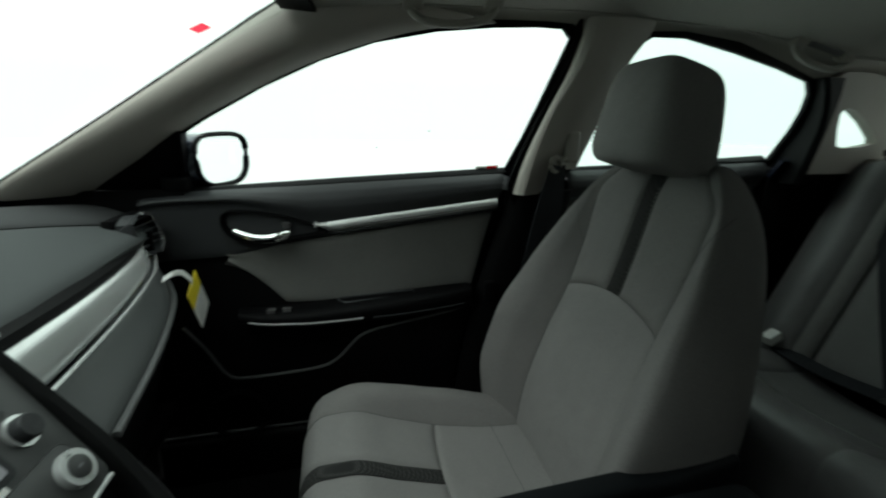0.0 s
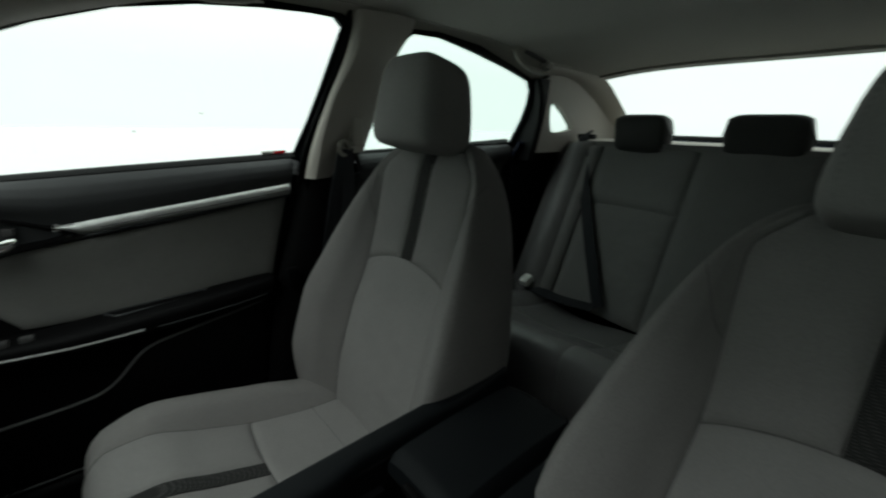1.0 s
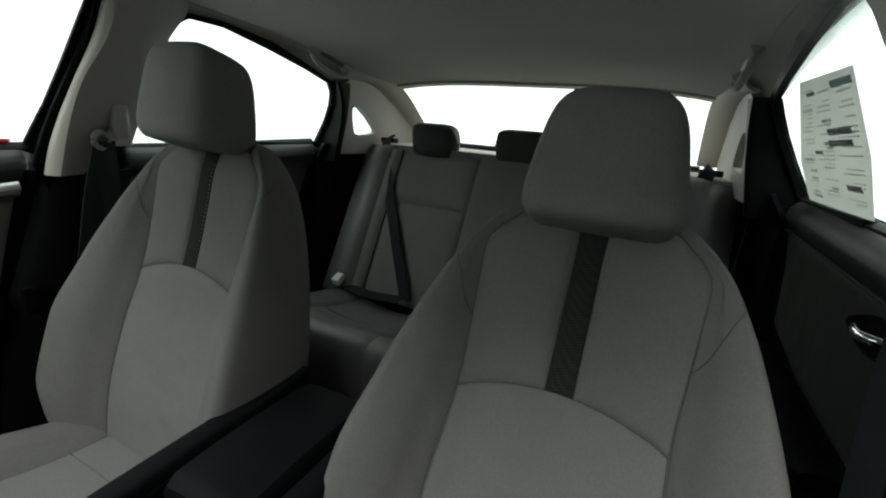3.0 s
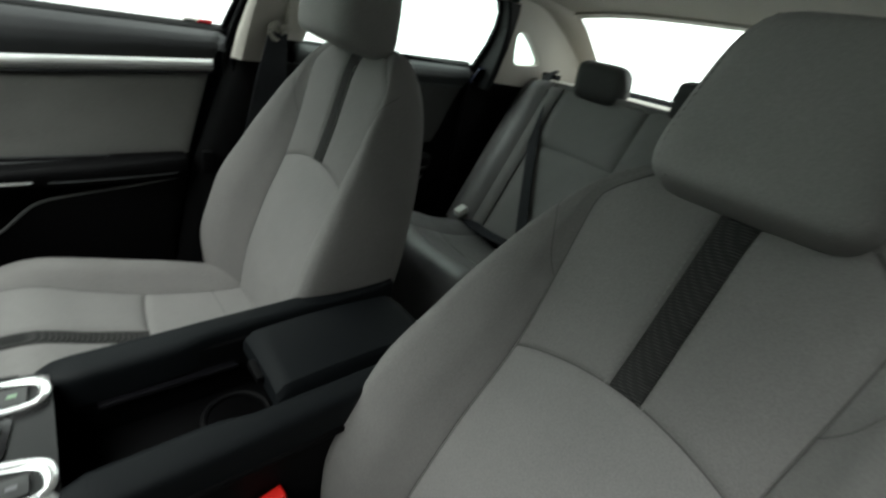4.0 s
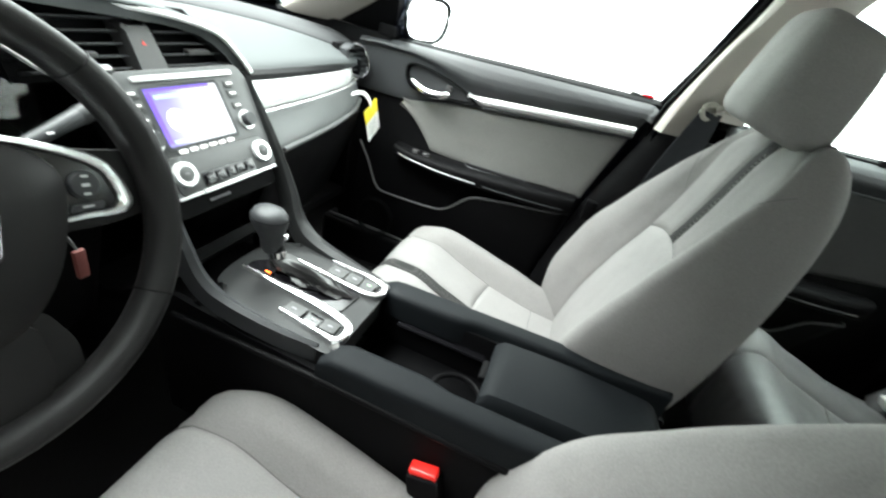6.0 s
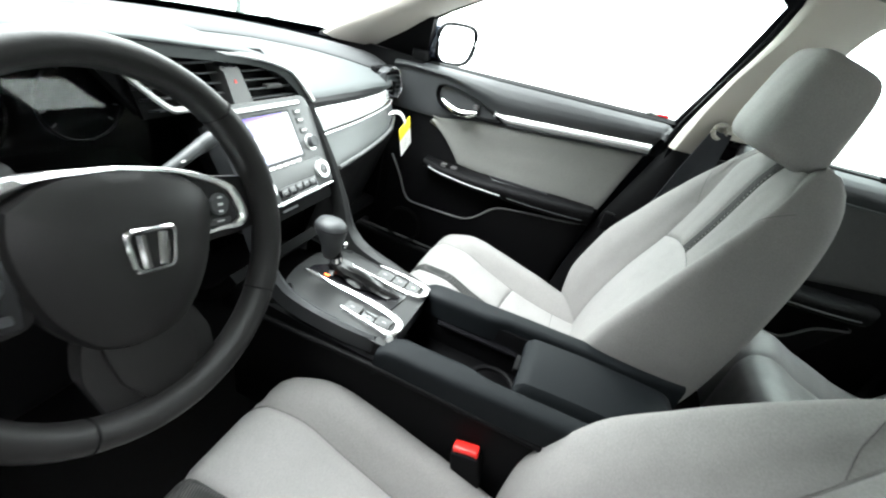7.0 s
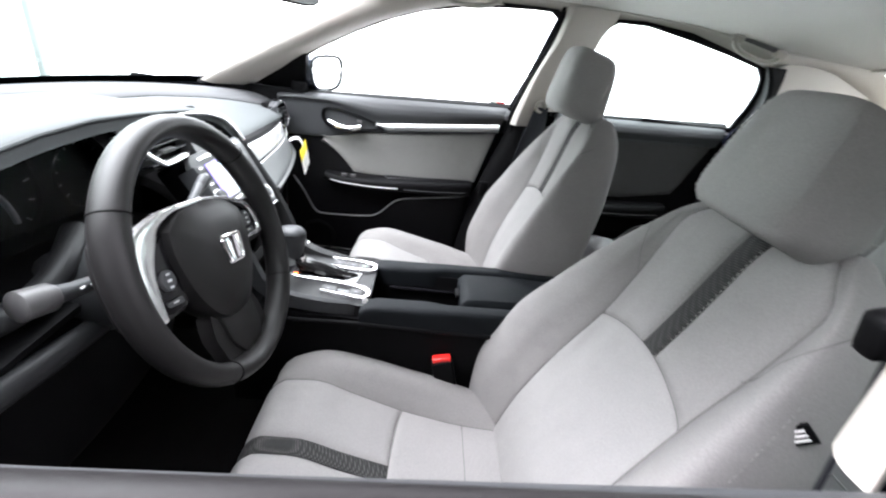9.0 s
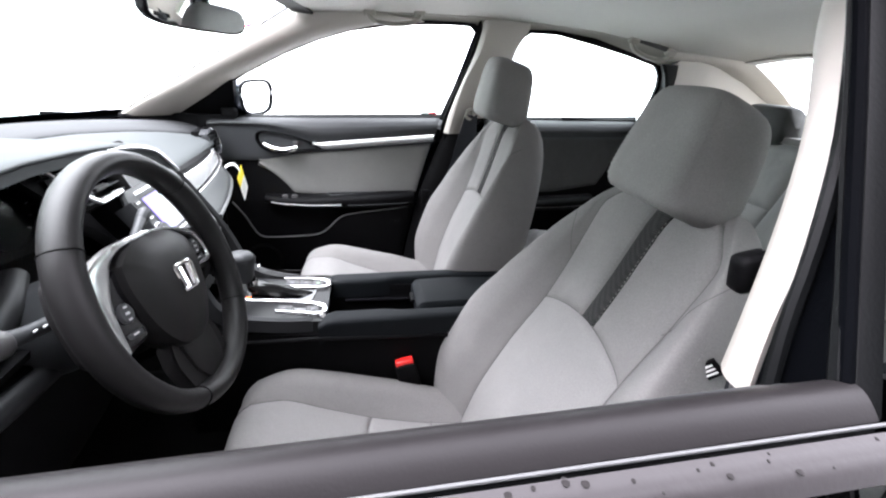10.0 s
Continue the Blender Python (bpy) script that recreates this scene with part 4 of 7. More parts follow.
def cush_pt(sgn, q, p):
    """A point of the seat cushion's skin: p runs forward along the middle, q from the middle out over the bolster."""
    x, z = smooth(p, CX, CPX), smooth(p, CX, CPZ)
    dx, dz = smooth(p + 0.02, CX, CPX) - smooth(p - 0.02, CX, CPX), smooth(p + 0.02, CX, CPZ) - smooth(p - 0.02, CX, CPZ)
    n = V((dz, 0, -dx)).normalized()
    b = smooth(p, CX, [0.24, 0.256, 0.268, 0.272, 0.264, 0.245, 0.224, 0.208, 0.2, 0.196])
    a = smooth(p, CX, [0.14, 0.145, 0.157, 0.163, 0.165, 0.161, 0.152, 0.148, 0.146, 0.145])
    h = smooth(p, CX, [0.02, 0.04, 0.056, 0.044, 0.02, 0.006, -0.002, -0.006, -0.006, -0.006])
    pts = [V((0, 0, 0)), V((a * 0.5, 0.001, 0)), V((a, 0.002, 0)), V((lerp(a, b, 0.4), h * 0.85, 0)), V((lerp(a, b, 0.8), h * 0.7, 0)), V((b, -0.03, 0)), V((b, -0.085, 0)), V((b - 0.02, -0.125, 0))]
    i = min(int(q), 6)
    c = catmull(pts, i, q - i)
    return V((x, sgn * c.x, z)) + n * c.y


def front_seat(y0, hinge, lean, s):
    who = "driver's" if y0 < 0 else "front passenger"
    seat = thing("bucket_seat", f"{who} bucket seat in light grey cloth with dark mesh stripe", "car seat", (hinge, y0, 0.27), group="front seats")
    H = V((hinge, y0, 0.40))
    ca, sa = math.cos(radians(lean)), math.sin(radians(lean))

    def W(u, v, w):
        return H + V((v * sa - w * ca, u, v * ca + w * sa))

    out = (-ca, 0, sa)

    def bp(sgn, q, v, off=0.0):
        u, w = back_pt(sgn, q, v)
        return W(u, v, w + off)

    def arch(u):
        return 0.457 - 0.032 * (u / 0.14) ** 2

    def qu(u, v):
        return 2 * abs(u) / back_row(v)[0]

    def panel(u0, u1, lo, hi, off=0.0):
        def fn(a, b):
            k = lerp(u0, u1, a)
            v0, v1 = lo(k), hi(k)
            v = lerp(v0, v1, b)
            sc = back_row(v)[0] / 0.14
            u = k if abs(k) <= 0.026 else math.copysign(0.024 + (abs(k) - 0.024) * (back_row(v)[0] - 0.024) / 0.116, k)
            return bp(math.copysign(1, u), qu(u, v), v, off)
        return fn

    back = part("backrest", pad(panel(-0.14, 0.14, lambda u: 0.02, arch), 22, 20, out, 0.006, 0.0055), CLOTH, seat, "light grey cloth backrest")
    for sg in (1, -1):
        part("upper_panel", pad(panel(0.024 * sg, 0.14 * sg, arch, lambda u: 0.705), 10, 16, out, 0.006, 0.0055), CLOTH_SIDE, back)
        part("bolster", pad(lambda a, b, sg=sg: bp(sg, lerp(2, 4.45, b), lerp(0.02, 0.725, a)), 34, 14, (-0.8, sg * 0.2, 0), 0.005, 0.006, edges=(1, 1, 1, 0)), CLOTH_SIDE, back, "grey cloth side bolster", sharp=70)
        part("side_panel", pad(lambda a, b, sg=sg: bp(sg, lerp(4.45, 7, b), lerp(0.02, 0.725, a)), 34, 14, (-0.1, sg * 0.9, 0), 0.004, 0.006, edges=(1, 1, 0, 1)), CLOTH_SIDE, back, "grey cloth outer side panel")
        # seam stitching beside the stripe and along the bolster
        part("stitching", stitches([panel(0.028 * sg, 0.14 * sg, arch, lambda u: 0.705)(0.0, k / 30) + V(out) * 0.0005 for k in range(31)], out), THREAD, back)
        if sg * y0 > 0:
            part("stitching", stitches([bp(sg, 4.9, lerp(0.12, 0.56, k / 40), 0.0) + V((0, sg * 0.0006, 0)) for k in range(41)], (-0.3, sg * 0.9, 0.1)), THREAD, back, "pale stitch line down the outer side")
    for sg in (1, -1):
        part("seam", tube([bp(sg, 2.0, lerp(0.05, 0.7, k / 40), -0.0055) for k in range(41)], 0.0013, 6), THREAD_DARK, back)
        part("seam", tube([panel(0.0, 0.14 * sg, arch, arch)(k / 20, 0) - V(out) * 0.0055 for k in range(21)], 0.0013, 6), THREAD_DARK, back)
        part("seam", tube([bp(sg, table(k / 20, [0, 0.3, 1], [2.0, 2.7, 5.0]), table(k / 20, [0, 0.5, 1], [0.53, 0.60, 0.645]), 0.0001) for k in range(21)], 0.0007, 6), THREAD_DARK, back)
    part("stripe", pad(panel(-0.0235, 0.0235, arch, lambda u: 0.71, -0.001), 4, 24, out, 0.003, 0.004), MESH, back, "dark woven mesh stripe")
    part("back_panel", sheet(lambda a, b: bp(1 if b < 0.5 else -1, 9 - 2 * abs(1 - 2 * b), lerp(0.0, 0.65, a), 0), 20, 16, (ca, 0, -sa), 0.006), GREY_P, back, "dark grey seat back shell")

    def crown(a, b):
        k = 2 * b - 1
        u = k * 0.1
        f, r = back_pt(1, 2 * abs(k), 0.722)[1], back_row(0.722)[4]
        return W(u * (1 - 0.35 * a), 0.722 + 0.006 * math.sin(math.pi * a) - 0.006 * a, lerp(f, r, 0.85 * a))

    part("top_panel", sheet(crown, 6, 12, (sa, 0, ca), 0.006), CLOTH_SIDE, back)

    # head restraint, squared off in front; the passenger's is pulled further forward
    deep, ahead, crisp = (0.088, 0.0, 0.36) if y0 < 0 else (0.082, 0.014, 0.24)
    def hr(sc, lift=0.0):
        rings = []
        n = 18
        for i in range(n + 1):
            ph = -math.pi / 2 + math.pi * i / n
            sv, cv = math.sin(ph), math.cos(ph)
            vv = math.copysign(abs(sv) ** 0.5, sv)
            rr = abs(cv) ** 0.26
            v = (0.768 if y0 < 0 else 0.778) + 0.088 * vv * sc
            t = (vv + 1) / 2
            ring = []
            for k in range(40):
                th = k * 2 * math.pi / 40
                cu, su = math.cos(th), math.sin(th)
                u = math.copysign(abs(cu) ** crisp, cu) * rr * (0.108 - 0.026 * t ** 1.4) * sc * (1 - 0.08 * max(0, su) ** 0.9)
                if su > 0:
                    w = su ** (crisp + 0.07) * rr * (0.068 - 0.012 * t) * sc - 0.009 * (u / 0.1) ** 2
                else:
                    w = -abs(su) ** 0.75 * rr * (deep - 0.014 * t) * sc
                w += 0.014 + 0.018 * t + ahead
                ring.append(W(u, v, w))
            rings.append(ring)
        return rings

    R = hr(1.0)
    hd = part("headrest", loft(R), CLOTH_HEAD, seat, "grey cloth head restraint", sharp=80 if y0 < 0 else 34)
    for sg, kk in ((1, 5), (-1, 15)):
        line = [R[i][kk] + (R[i][kk] - W(0, 0.776, 0)).normalized() * 0.0006 for i in range(2, 17)]
        part("stitching", stitches(line, out), THREAD, hd)
        part("post", tube([W(0.045 * sg, 0.64, -0.04), W(0.045 * sg, 0.70, -0.03)], 0.006, 10), CHROME, hd, "chrome head restraint post")

    # cushion
    def cw(sgn, q, p, off=0.0):
        return H + cush_pt(sgn, q, p) + V((0, 0, off))

    def carch(u):
        return 0.242 - 0.016 * (u / 0.14) ** 2

    def ca_row(p):
        return smooth(p, CX, [0.14, 0.145, 0.157, 0.163, 0.165, 0.161, 0.152, 0.148, 0.146, 0.145])

    def cpanel(u0, u1, lo, hi, off=0.0):
        def fn(a, b):
            k = lerp(u0, u1, a)
            p = lerp(lo(k), hi(k), b)
            u = k if abs(k) <= 0.026 else math.copysign(0.024 + (abs(k) - 0.024) * (ca_row(p) - 0.024) / 0.116, k)
            return cw(math.copysign(1, u), 2 * abs(u) / ca_row(p), p, off)
        return fn

    cu = part("cushion", pad(cpanel(-0.14, 0.14, lambda u: 0.0, carch), 20, 14, (0, 0, 1), 0.006, 0.0055), CLOTH, seat, "light grey cloth seat cushion")
    for sg in (1, -1):
        part("front_panel", pad(cpanel(0.024 * sg, 0.14 * sg, carch, lambda u: 0.67), 10, 24, (-0.3, 0, 1), 0.006, 0.0055), CLOTH, cu)
        part("bolster", pad(lambda a, b, sg=sg: cw(sg, lerp(2, 7, b), lerp(0.0, 0.67, a)), 32, 16, (-0.2, sg * 0.7, 0.6), 0.006, 0.007), CLOTH_SIDE, cu, "grey cloth thigh bolster")
        part("side_shield", box(hinge - 0.42, hinge + 0.08, y0 + sg * 0.225, y0 + sg * 0.262, 0.36, 0.44, 0.012, 3), BLACK, seat, "black plastic seat side shield")
        part("seat_rail", box(hinge - 0.45, hinge + 0.05, y0 + sg * 0.17, y0 + sg * 0.2, 0.27, 0.31, 0.004), GREY_P, seat, "grey steel seat rail")
        part("rail_leg", box(hinge - 0.36, hinge - 0.05, y0 + sg * 0.165, y0 + sg * 0.205, 0.30, 0.40, 0.01), BLACK, seat)
    for sg in (1, -1):
        part("seam", tube([cw(sg, 2.0, lerp(0.02, 0.62, k / 40), -0.0055) for k in range(41)], 0.0013, 6), THREAD_DARK, cu)
        part("seam", tube([cpanel(0.0, 0.14 * sg, carch, carch)(k / 20, 0) - V((0, 0, 0.0055)) for k in range(21)], 0.0013, 6), THREAD_DARK, cu)
        part("seam", tube([cpanel(0.0, 0.14 * sg, lambda u: 0.09, lambda u: 0.09)(k / 20, 0) - V((0, 0, 0.0008)) for k in range(21)], 0.0012, 6), THREAD_DARK, cu)
    part("stripe", pad(cpanel(-0.0235, 0.0235, carch, lambda u: 0.665, -0.001), 4, 26, (-0.3, 0, 1), 0.003, 0.004), MESH, cu, "dark woven mesh stripe")
    part("cushion_pan", box(hinge - 0.45, hinge + 0.05, y0 - 0.22, y0 + 0.22, 0.36, 0.42, 0.02, 3), BLACK, seat)
    # sewn-in label on the outer bolster
    if y0 < 0:
        c = V((0.232, -0.588, 0.887))
        m = Matrix.Translation(c) @ Matrix.Rotation(radians(-35), 4, "Z") @ Matrix.Rotation(radians(-48), 4, "Y") @ Matrix.Scale(1.6, 4)
        lb = part("sewn_label", box(-0.009, 0.009, -0.0015, 0.0015, -0.0075, 0.0075, 0.001, 1, m), BLACK, seat, "small black sewn-in label with pale print")
        for q in range(3):
            part("print_bar", box(-0.005, 0.005, -0.0022, -0.0016, 0.003 - 0.0035 * q, 0.0045 - 0.0035 * q, 0, 1, m), WHITE, lb)
    return seat


front_seat(-0.37, 0.012, 22.6, -1)
front_seat(0.37, 0.058, 14.5, 1)


# ---- rear bench ----
def rear_bench():
    seat = thing("rear_bench", "grey cloth three-place rear bench seat with head restraints", "rear seat", (0.85, 0, 0.3))

    def rb(y, t, off=0.0):
        """Backrest surface: t runs up the back."""
        e = abs(y)
        bol = 0.05 * math.exp(-((e - 0.60) / 0.07) ** 2) - 0.022 * math.exp(-((e - 0.35) / 0.12) ** 2) + 0.01 * math.exp(-((e) / 0.1) ** 2)
        x = lerp(0.93, 1.2, t) - bol - off + 0.03 * max(0, t - 0.9) * 10 * 0.3
        z = lerp(0.50, 1.083 - 0.035 * max(0, (e - 0.5) / 0.2) ** 2, t)
        return V((x, y, z))

    out = (-1, 0, 0.3)
    secs = [(-0.16, 0.16, "centre_back"), (0.16, 0.495, "outer_back"), (-0.495, -0.16, "outer_back")]
    for y0, y1, nm in secs:
        outer = nm == "outer_back"
        bk = part(nm, pad(lambda a, b: rb(lerp(y0, y1, a), lerp(0.0, 0.62 if outer else 1.0, b)), 16, 16, out, 0.012, 0.012, 0.05), CLOTH_REAR, seat, "grey cloth rear backrest section")
        if outer:
            part("shoulder_panel", pad(lambda a, b: rb(lerp(y0, y1, a), lerp(0.62, 1.0, b)), 16, 14, out, 0.012, 0.012, 0.05), CLOTH_REAR, bk)
    for s in (1, -1):
        part("side_strip", pad(lambda a, b, s=s: rb(s * lerp(0.495, 0.535, a), lerp(0.0, 0.97, b), 0.008), 5, 18, out, 0.008, 0.01, 0.05), CLOTH_REAR, seat, "grey cloth strip beside the bolster")
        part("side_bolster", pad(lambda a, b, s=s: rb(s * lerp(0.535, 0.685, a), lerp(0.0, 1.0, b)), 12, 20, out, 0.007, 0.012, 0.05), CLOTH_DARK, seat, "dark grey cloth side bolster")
    part("back_top", sheet(lambda a, b: V((lerp(1.2, 1.27, a), lerp(-0.68, 0.68, b), 1.078 - 0.035 * max(0, (abs(lerp(-0.66, 0.66, b)) - 0.5) / 0.2) ** 2)), 4, 20, (0, 0, 1), 0.02), CLOTH_SIDE, seat)

    def rc(y, t):
        """Cushion surface: t runs forward over its front edge."""
        e = abs(y)
        x = table(t, [0, 0.6, 0.85, 0.93, 1.0], [0.95, 0.62, 0.495, 0.468, 0.47])
        z = smooth(t, [0, 0.3, 0.6, 0.78, 0.87, 0.94, 1.0], [0.49, 0.515, 0.566, 0.602, 0.592, 0.54, 0.37])
        lobe = 0.034 * math.exp(-((e - 0.56) / 0.06) ** 2) * table(t, [0, 0.5, 0.8, 0.9, 1], [0.7, 1, 0.8, 0.3, 0.1])
        dish = 0.018 * math.exp(-((e - 0.34) / 0.12) ** 2) * table(t, [0, 0.6, 0.82, 1], [1, 1, 0.2, 0])
        return V((x, y, z + lobe - dish))

    for y0, y1 in ((-0.15, 0.15), (0.15, 0.49), (-0.49, -0.15)):
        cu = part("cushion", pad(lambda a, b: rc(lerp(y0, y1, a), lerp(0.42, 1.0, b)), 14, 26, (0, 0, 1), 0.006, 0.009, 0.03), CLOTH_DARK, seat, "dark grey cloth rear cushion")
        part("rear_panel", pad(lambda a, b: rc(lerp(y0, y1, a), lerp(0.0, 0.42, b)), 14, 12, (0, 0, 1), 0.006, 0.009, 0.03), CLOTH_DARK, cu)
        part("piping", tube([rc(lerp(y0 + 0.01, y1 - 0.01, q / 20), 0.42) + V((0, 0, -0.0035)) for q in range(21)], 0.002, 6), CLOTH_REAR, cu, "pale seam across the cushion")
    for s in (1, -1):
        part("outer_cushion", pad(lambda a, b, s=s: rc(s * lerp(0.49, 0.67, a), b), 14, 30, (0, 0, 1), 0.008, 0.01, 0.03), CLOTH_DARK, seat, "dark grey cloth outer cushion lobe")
    # head restraints
    for yc, wd in ((0.37, 0.1), (0.0, 0.115), (-0.37, 0.1)):
        rings = []
        for i in range(15):
            k = i / 14 * 2 - 1
            sc = (1 - abs(k) ** 6) ** 0.35 if abs(k) < 1 else 0.02
            rings.append([V((1.235 + 0.055 * sc * math.copysign(abs(math.cos(t)) ** 0.75, math.cos(t)) - 0.02 * max(0, math.sin(t)), yc + wd * k, 1.108 + 0.068 * sc * math.copysign(abs(math.sin(t)) ** 0.75, math.sin(t)))) for t in [q * 2 * math.pi / 26 for q in range(26)]])
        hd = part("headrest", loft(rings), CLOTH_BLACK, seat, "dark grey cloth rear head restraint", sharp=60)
        for sg in (1, -1):
            part("post", tube([V((1.235, yc + sg * 0.04, 1.0)), V((1.235, yc + sg * 0.04, 1.07))], 0.005, 8), CHROME, hd)
    return seat


rear_bench()


# ---- belts ----
def webbing(name, pts, width, normal, label, parent=None, th=0.0015):
    pts = curve(pts, 24)
    rings = []
    for i, p in enumerate(pts):
        d = (pts[min(i + 1, 23)] - pts[max(i - 1, 0)]).normalized()
        sd = d.cross(V(normal)).normalized() * width / 2
        n = V(normal).normalized() * th
        rings.append([p - sd - n, p + sd - n, p + sd + n, p - sd + n])
    return loft(rings)


def rear_belt(s):
    b = thing("rear_seat_belt", "black rear seat belt lying over the backrest", "seat belt", (1.0, s * 0.4, 0.5), group="rear belts")
    part("webbing", webbing("w", [(1.27, s * 0.605, 1.10), (1.2, s * 0.588, 1.094), (1.135, s * 0.535, 0.975), (1.095, s * 0.49, 0.875), (1.02, s * 0.40, 0.70), (0.935, s * 0.30, 0.535)], 0.042, (-1, 0, 0.3), ""), BELT, b)
    part("belt_exit", box(1.22, 1.26, s * 0.565, s * 0.63, 1.082, 1.102, 0.005), BLACK, b)
    lap = part("lap_webbing", webbing("w", [(0.935, s * 0.63, 0.54), (0.915, s * 0.55, 0.532), (0.905, s * 0.43, 0.53), (0.92, s * 0.31, 0.535)], 0.046, (-0.25, 0, 1), ""), BELT, b)
    m = Matrix.Translation((0.895, s * 0.578, 0.562)) @ Matrix.Rotation(radians(-25), 4, "Y")
    part("belt_tongue_cover", box(-0.022, 0.022, -0.016, 0.016, -0.014, 0.014, 0.004, 2, m), WHITE, b, "white wrapped belt tongue")
    return b


rear_belt(1)
rear_belt(-1)


def front_belt(s):
    b = thing("front_seat_belt", "black front seat belt hanging from the centre pillar guide", "seat belt", (0.2, s * 0.70, 0.4), group="front belts")
    part("height_adjuster", box(0.226, 0.26, s * 0.668, s * 0.70, 1.066, 1.142, 0.008, 3), CREAM, b, "cream belt height adjuster")
    if s > 0:
        ring = [V((0.198 + 0.017 * math.cos(t), 0.672 + 0.008 * math.cos(t), 1.062 + 0.017 * math.sin(t))) for t in [k * math.pi / 10 for k in range(20)]]
        part("belt_guide", tube(ring, 0.0065, 8, closed=True), LINER, b, "pale pivoting belt guide loop")
        part("guide_arm", tube([V((0.208, 0.675, 1.068)), V((0.225, 0.68, 1.078))], 0.008, 8), LINER, b)
    else:
        m = Matrix.Translation((0.153, -0.657, 1.063)) @ Matrix.Rotation(radians(-12), 4, "Y") @ Matrix.Diagonal((0.62, 0.8, 0.95, 1))
        part("belt_guide", box(-0.028, 0.028, -0.014, 0.014, -0.02, 0.02, 0.009, 3, m), BLACK, b, "black pivoting belt guide loop")
        part("webbing", webbing("w", [(0.165, -0.655, 1.055), (0.172, -0.662, 0.95), (0.172, -0.675, 0.8), (0.15, -0.69, 0.5)], 0.03, (-0.64, 0.76, 0), ""), BELT, b)
        return b
    part("webbing", webbing("w", [(0.208, 0.675, 1.06), (0.21, 0.68, 0.93), (0.2, 0.69, 0.72), (0.17, 0.70, 0.42)], 0.045, (0.25, -1, 0), ""), BELT, b)
    part("webbing", webbing("w", [(0.2, 0.668, 1.06), (0.17, 0.672, 0.93), (0.13, 0.68, 0.72), (0.06, 0.69, 0.42)], 0.045, (0.25, -1, 0), ""), BELT, b)
    return b


front_belt(1)
front_belt(-1)


def buckle(s):
    b = thing("seat_belt_buckle", "seat belt buckle with bright red release button beside the console", "buckle", (-0.09, s * 0.135, 0.4), group="buckles")
    m = Matrix.Translation((-0.10, s * 0.130, 0.54)) @ Matrix.Rotation(radians(-14), 4, "Y") @ Matrix.Diagonal((0.84, 0.9, 0.9, 1))
    hs = part("housing", box(-0.03, 0.03, -0.014, 0.014, -0.075, 0.018, 0.005, 3, m), BLACK, b, "black buckle housing")
    part("release_button", box(-0.0255, 0.0255, -0.0105, 0.0105, 0.014, 0.031, 0.004, 3, m), RED, b, "red release button")
    part("slot", box(-0.02, 0.02, -0.0115, -0.0095, 0.0185, 0.0205, 0.0005, 1, m), BLACK, hs)
    part("stalk", box(-0.016, 0.016, -0.004, 0.004, -0.19, -0.07, 0.003, 2, m), BLACK, b)
    return b


buckle(-1)
buckle(1)


# ---- dashboard ----
EY = [-0.70, -0.62, -0.56, -0.5, -0.42, -0.33, -0.2, -0.1, 0.0, 0.04, 0.08, 0.11, 0.14, 0.2, 0.5, 0.62, 0.70]
EZ = [0.985, 1.03, 1.047, 1.06, 1.07, 1.072, 1.06, 1.047, 1.036, 1.029, 1.018, 0.996, 0.957, 0.955, 0.945, 0.935, 0.93]
EX = [-0.64, -0.625, -0.622, -0.62, -0.62, -0.625, -0.645, -0.665, -0.668, -0.666, -0.662, -0.652, -0.639, -0.644, -0.682, -0.702, -0.725]


def edge(y):
    return table(y, EY, EX), table(y, EY, EZ)


def base_x(y):
    return -1.215 + 0.25 * (y / 0.7) ** 2


def dash_top(y, t):
    """The top pad: t runs from the windscreen (0) to the pad's rear edge (1)."""
    ex, ez = edge(y)
    bx = base_x(y)
    x = lerp(bx, ex, t)
    z = lerp(1.006 - 0.03 * (y / 0.75) ** 4, ez, t ** 1.25)
    z += 0.012 * math.sin(math.pi * t)
    return V((x, y, z))


dash = thing("dashboard", "charcoal moulded dashboard with satin silver band and round vents", "dashboard", (-0.9, 0, 0.4))


def seam_t(y):
    """How far back the seam between the two top pads runs."""
    return table(abs(y) if y < 0 else y, [0.0, 0.15, 0.31, 0.45, 0.55, 0.65, 0.77], [0.395, 0.388, 0.424, 0.53, 0.65, 0.78, 0.88])


part("rear_band", pad(lambda a, b: dash_top(lerp(-0.768, 0.768, a), lerp(0.0, seam_t(lerp(-0.768, 0.768, a)), b)) + V((0, 0, 0.006 * math.sin(math.pi * b))), 50, 12, (0, 0, 1), 0.01, 0.008, 0.012), SOFT_BACK, dash, "charcoal pad along the windscreen")
top = part("top_pad", pad(lambda a, b: dash_top(lerp(-0.768, 0.768, a), lerp(seam_t(lerp(-0.768, 0.768, a)), 1.0, b)), 66, 20, (0, 0, 1), 0.008, 0.007, 0.014), SOFT, dash, "charcoal grained soft top pad")
part("pad_joint", tube([dash_top(lerp(-0.74, 0.74, k / 60), seam_t(lerp(-0.74, 0.74, k / 60))) - V((0, 0, 0.0045)) for k in range(61)], 0.0035, 6), BLACK, top, "dark joint between the pads")
# hood lip over the dials, and the lip over the middle vents
part("hood_lip", tube([dash_top(lerp(-0.66, 0.135, k / 50), 1.0) + V((-0.001, 0, -0.0045)) for k in range(51)], 0.0032, 8), SOFT, top, "rounded rear lip of the pad")
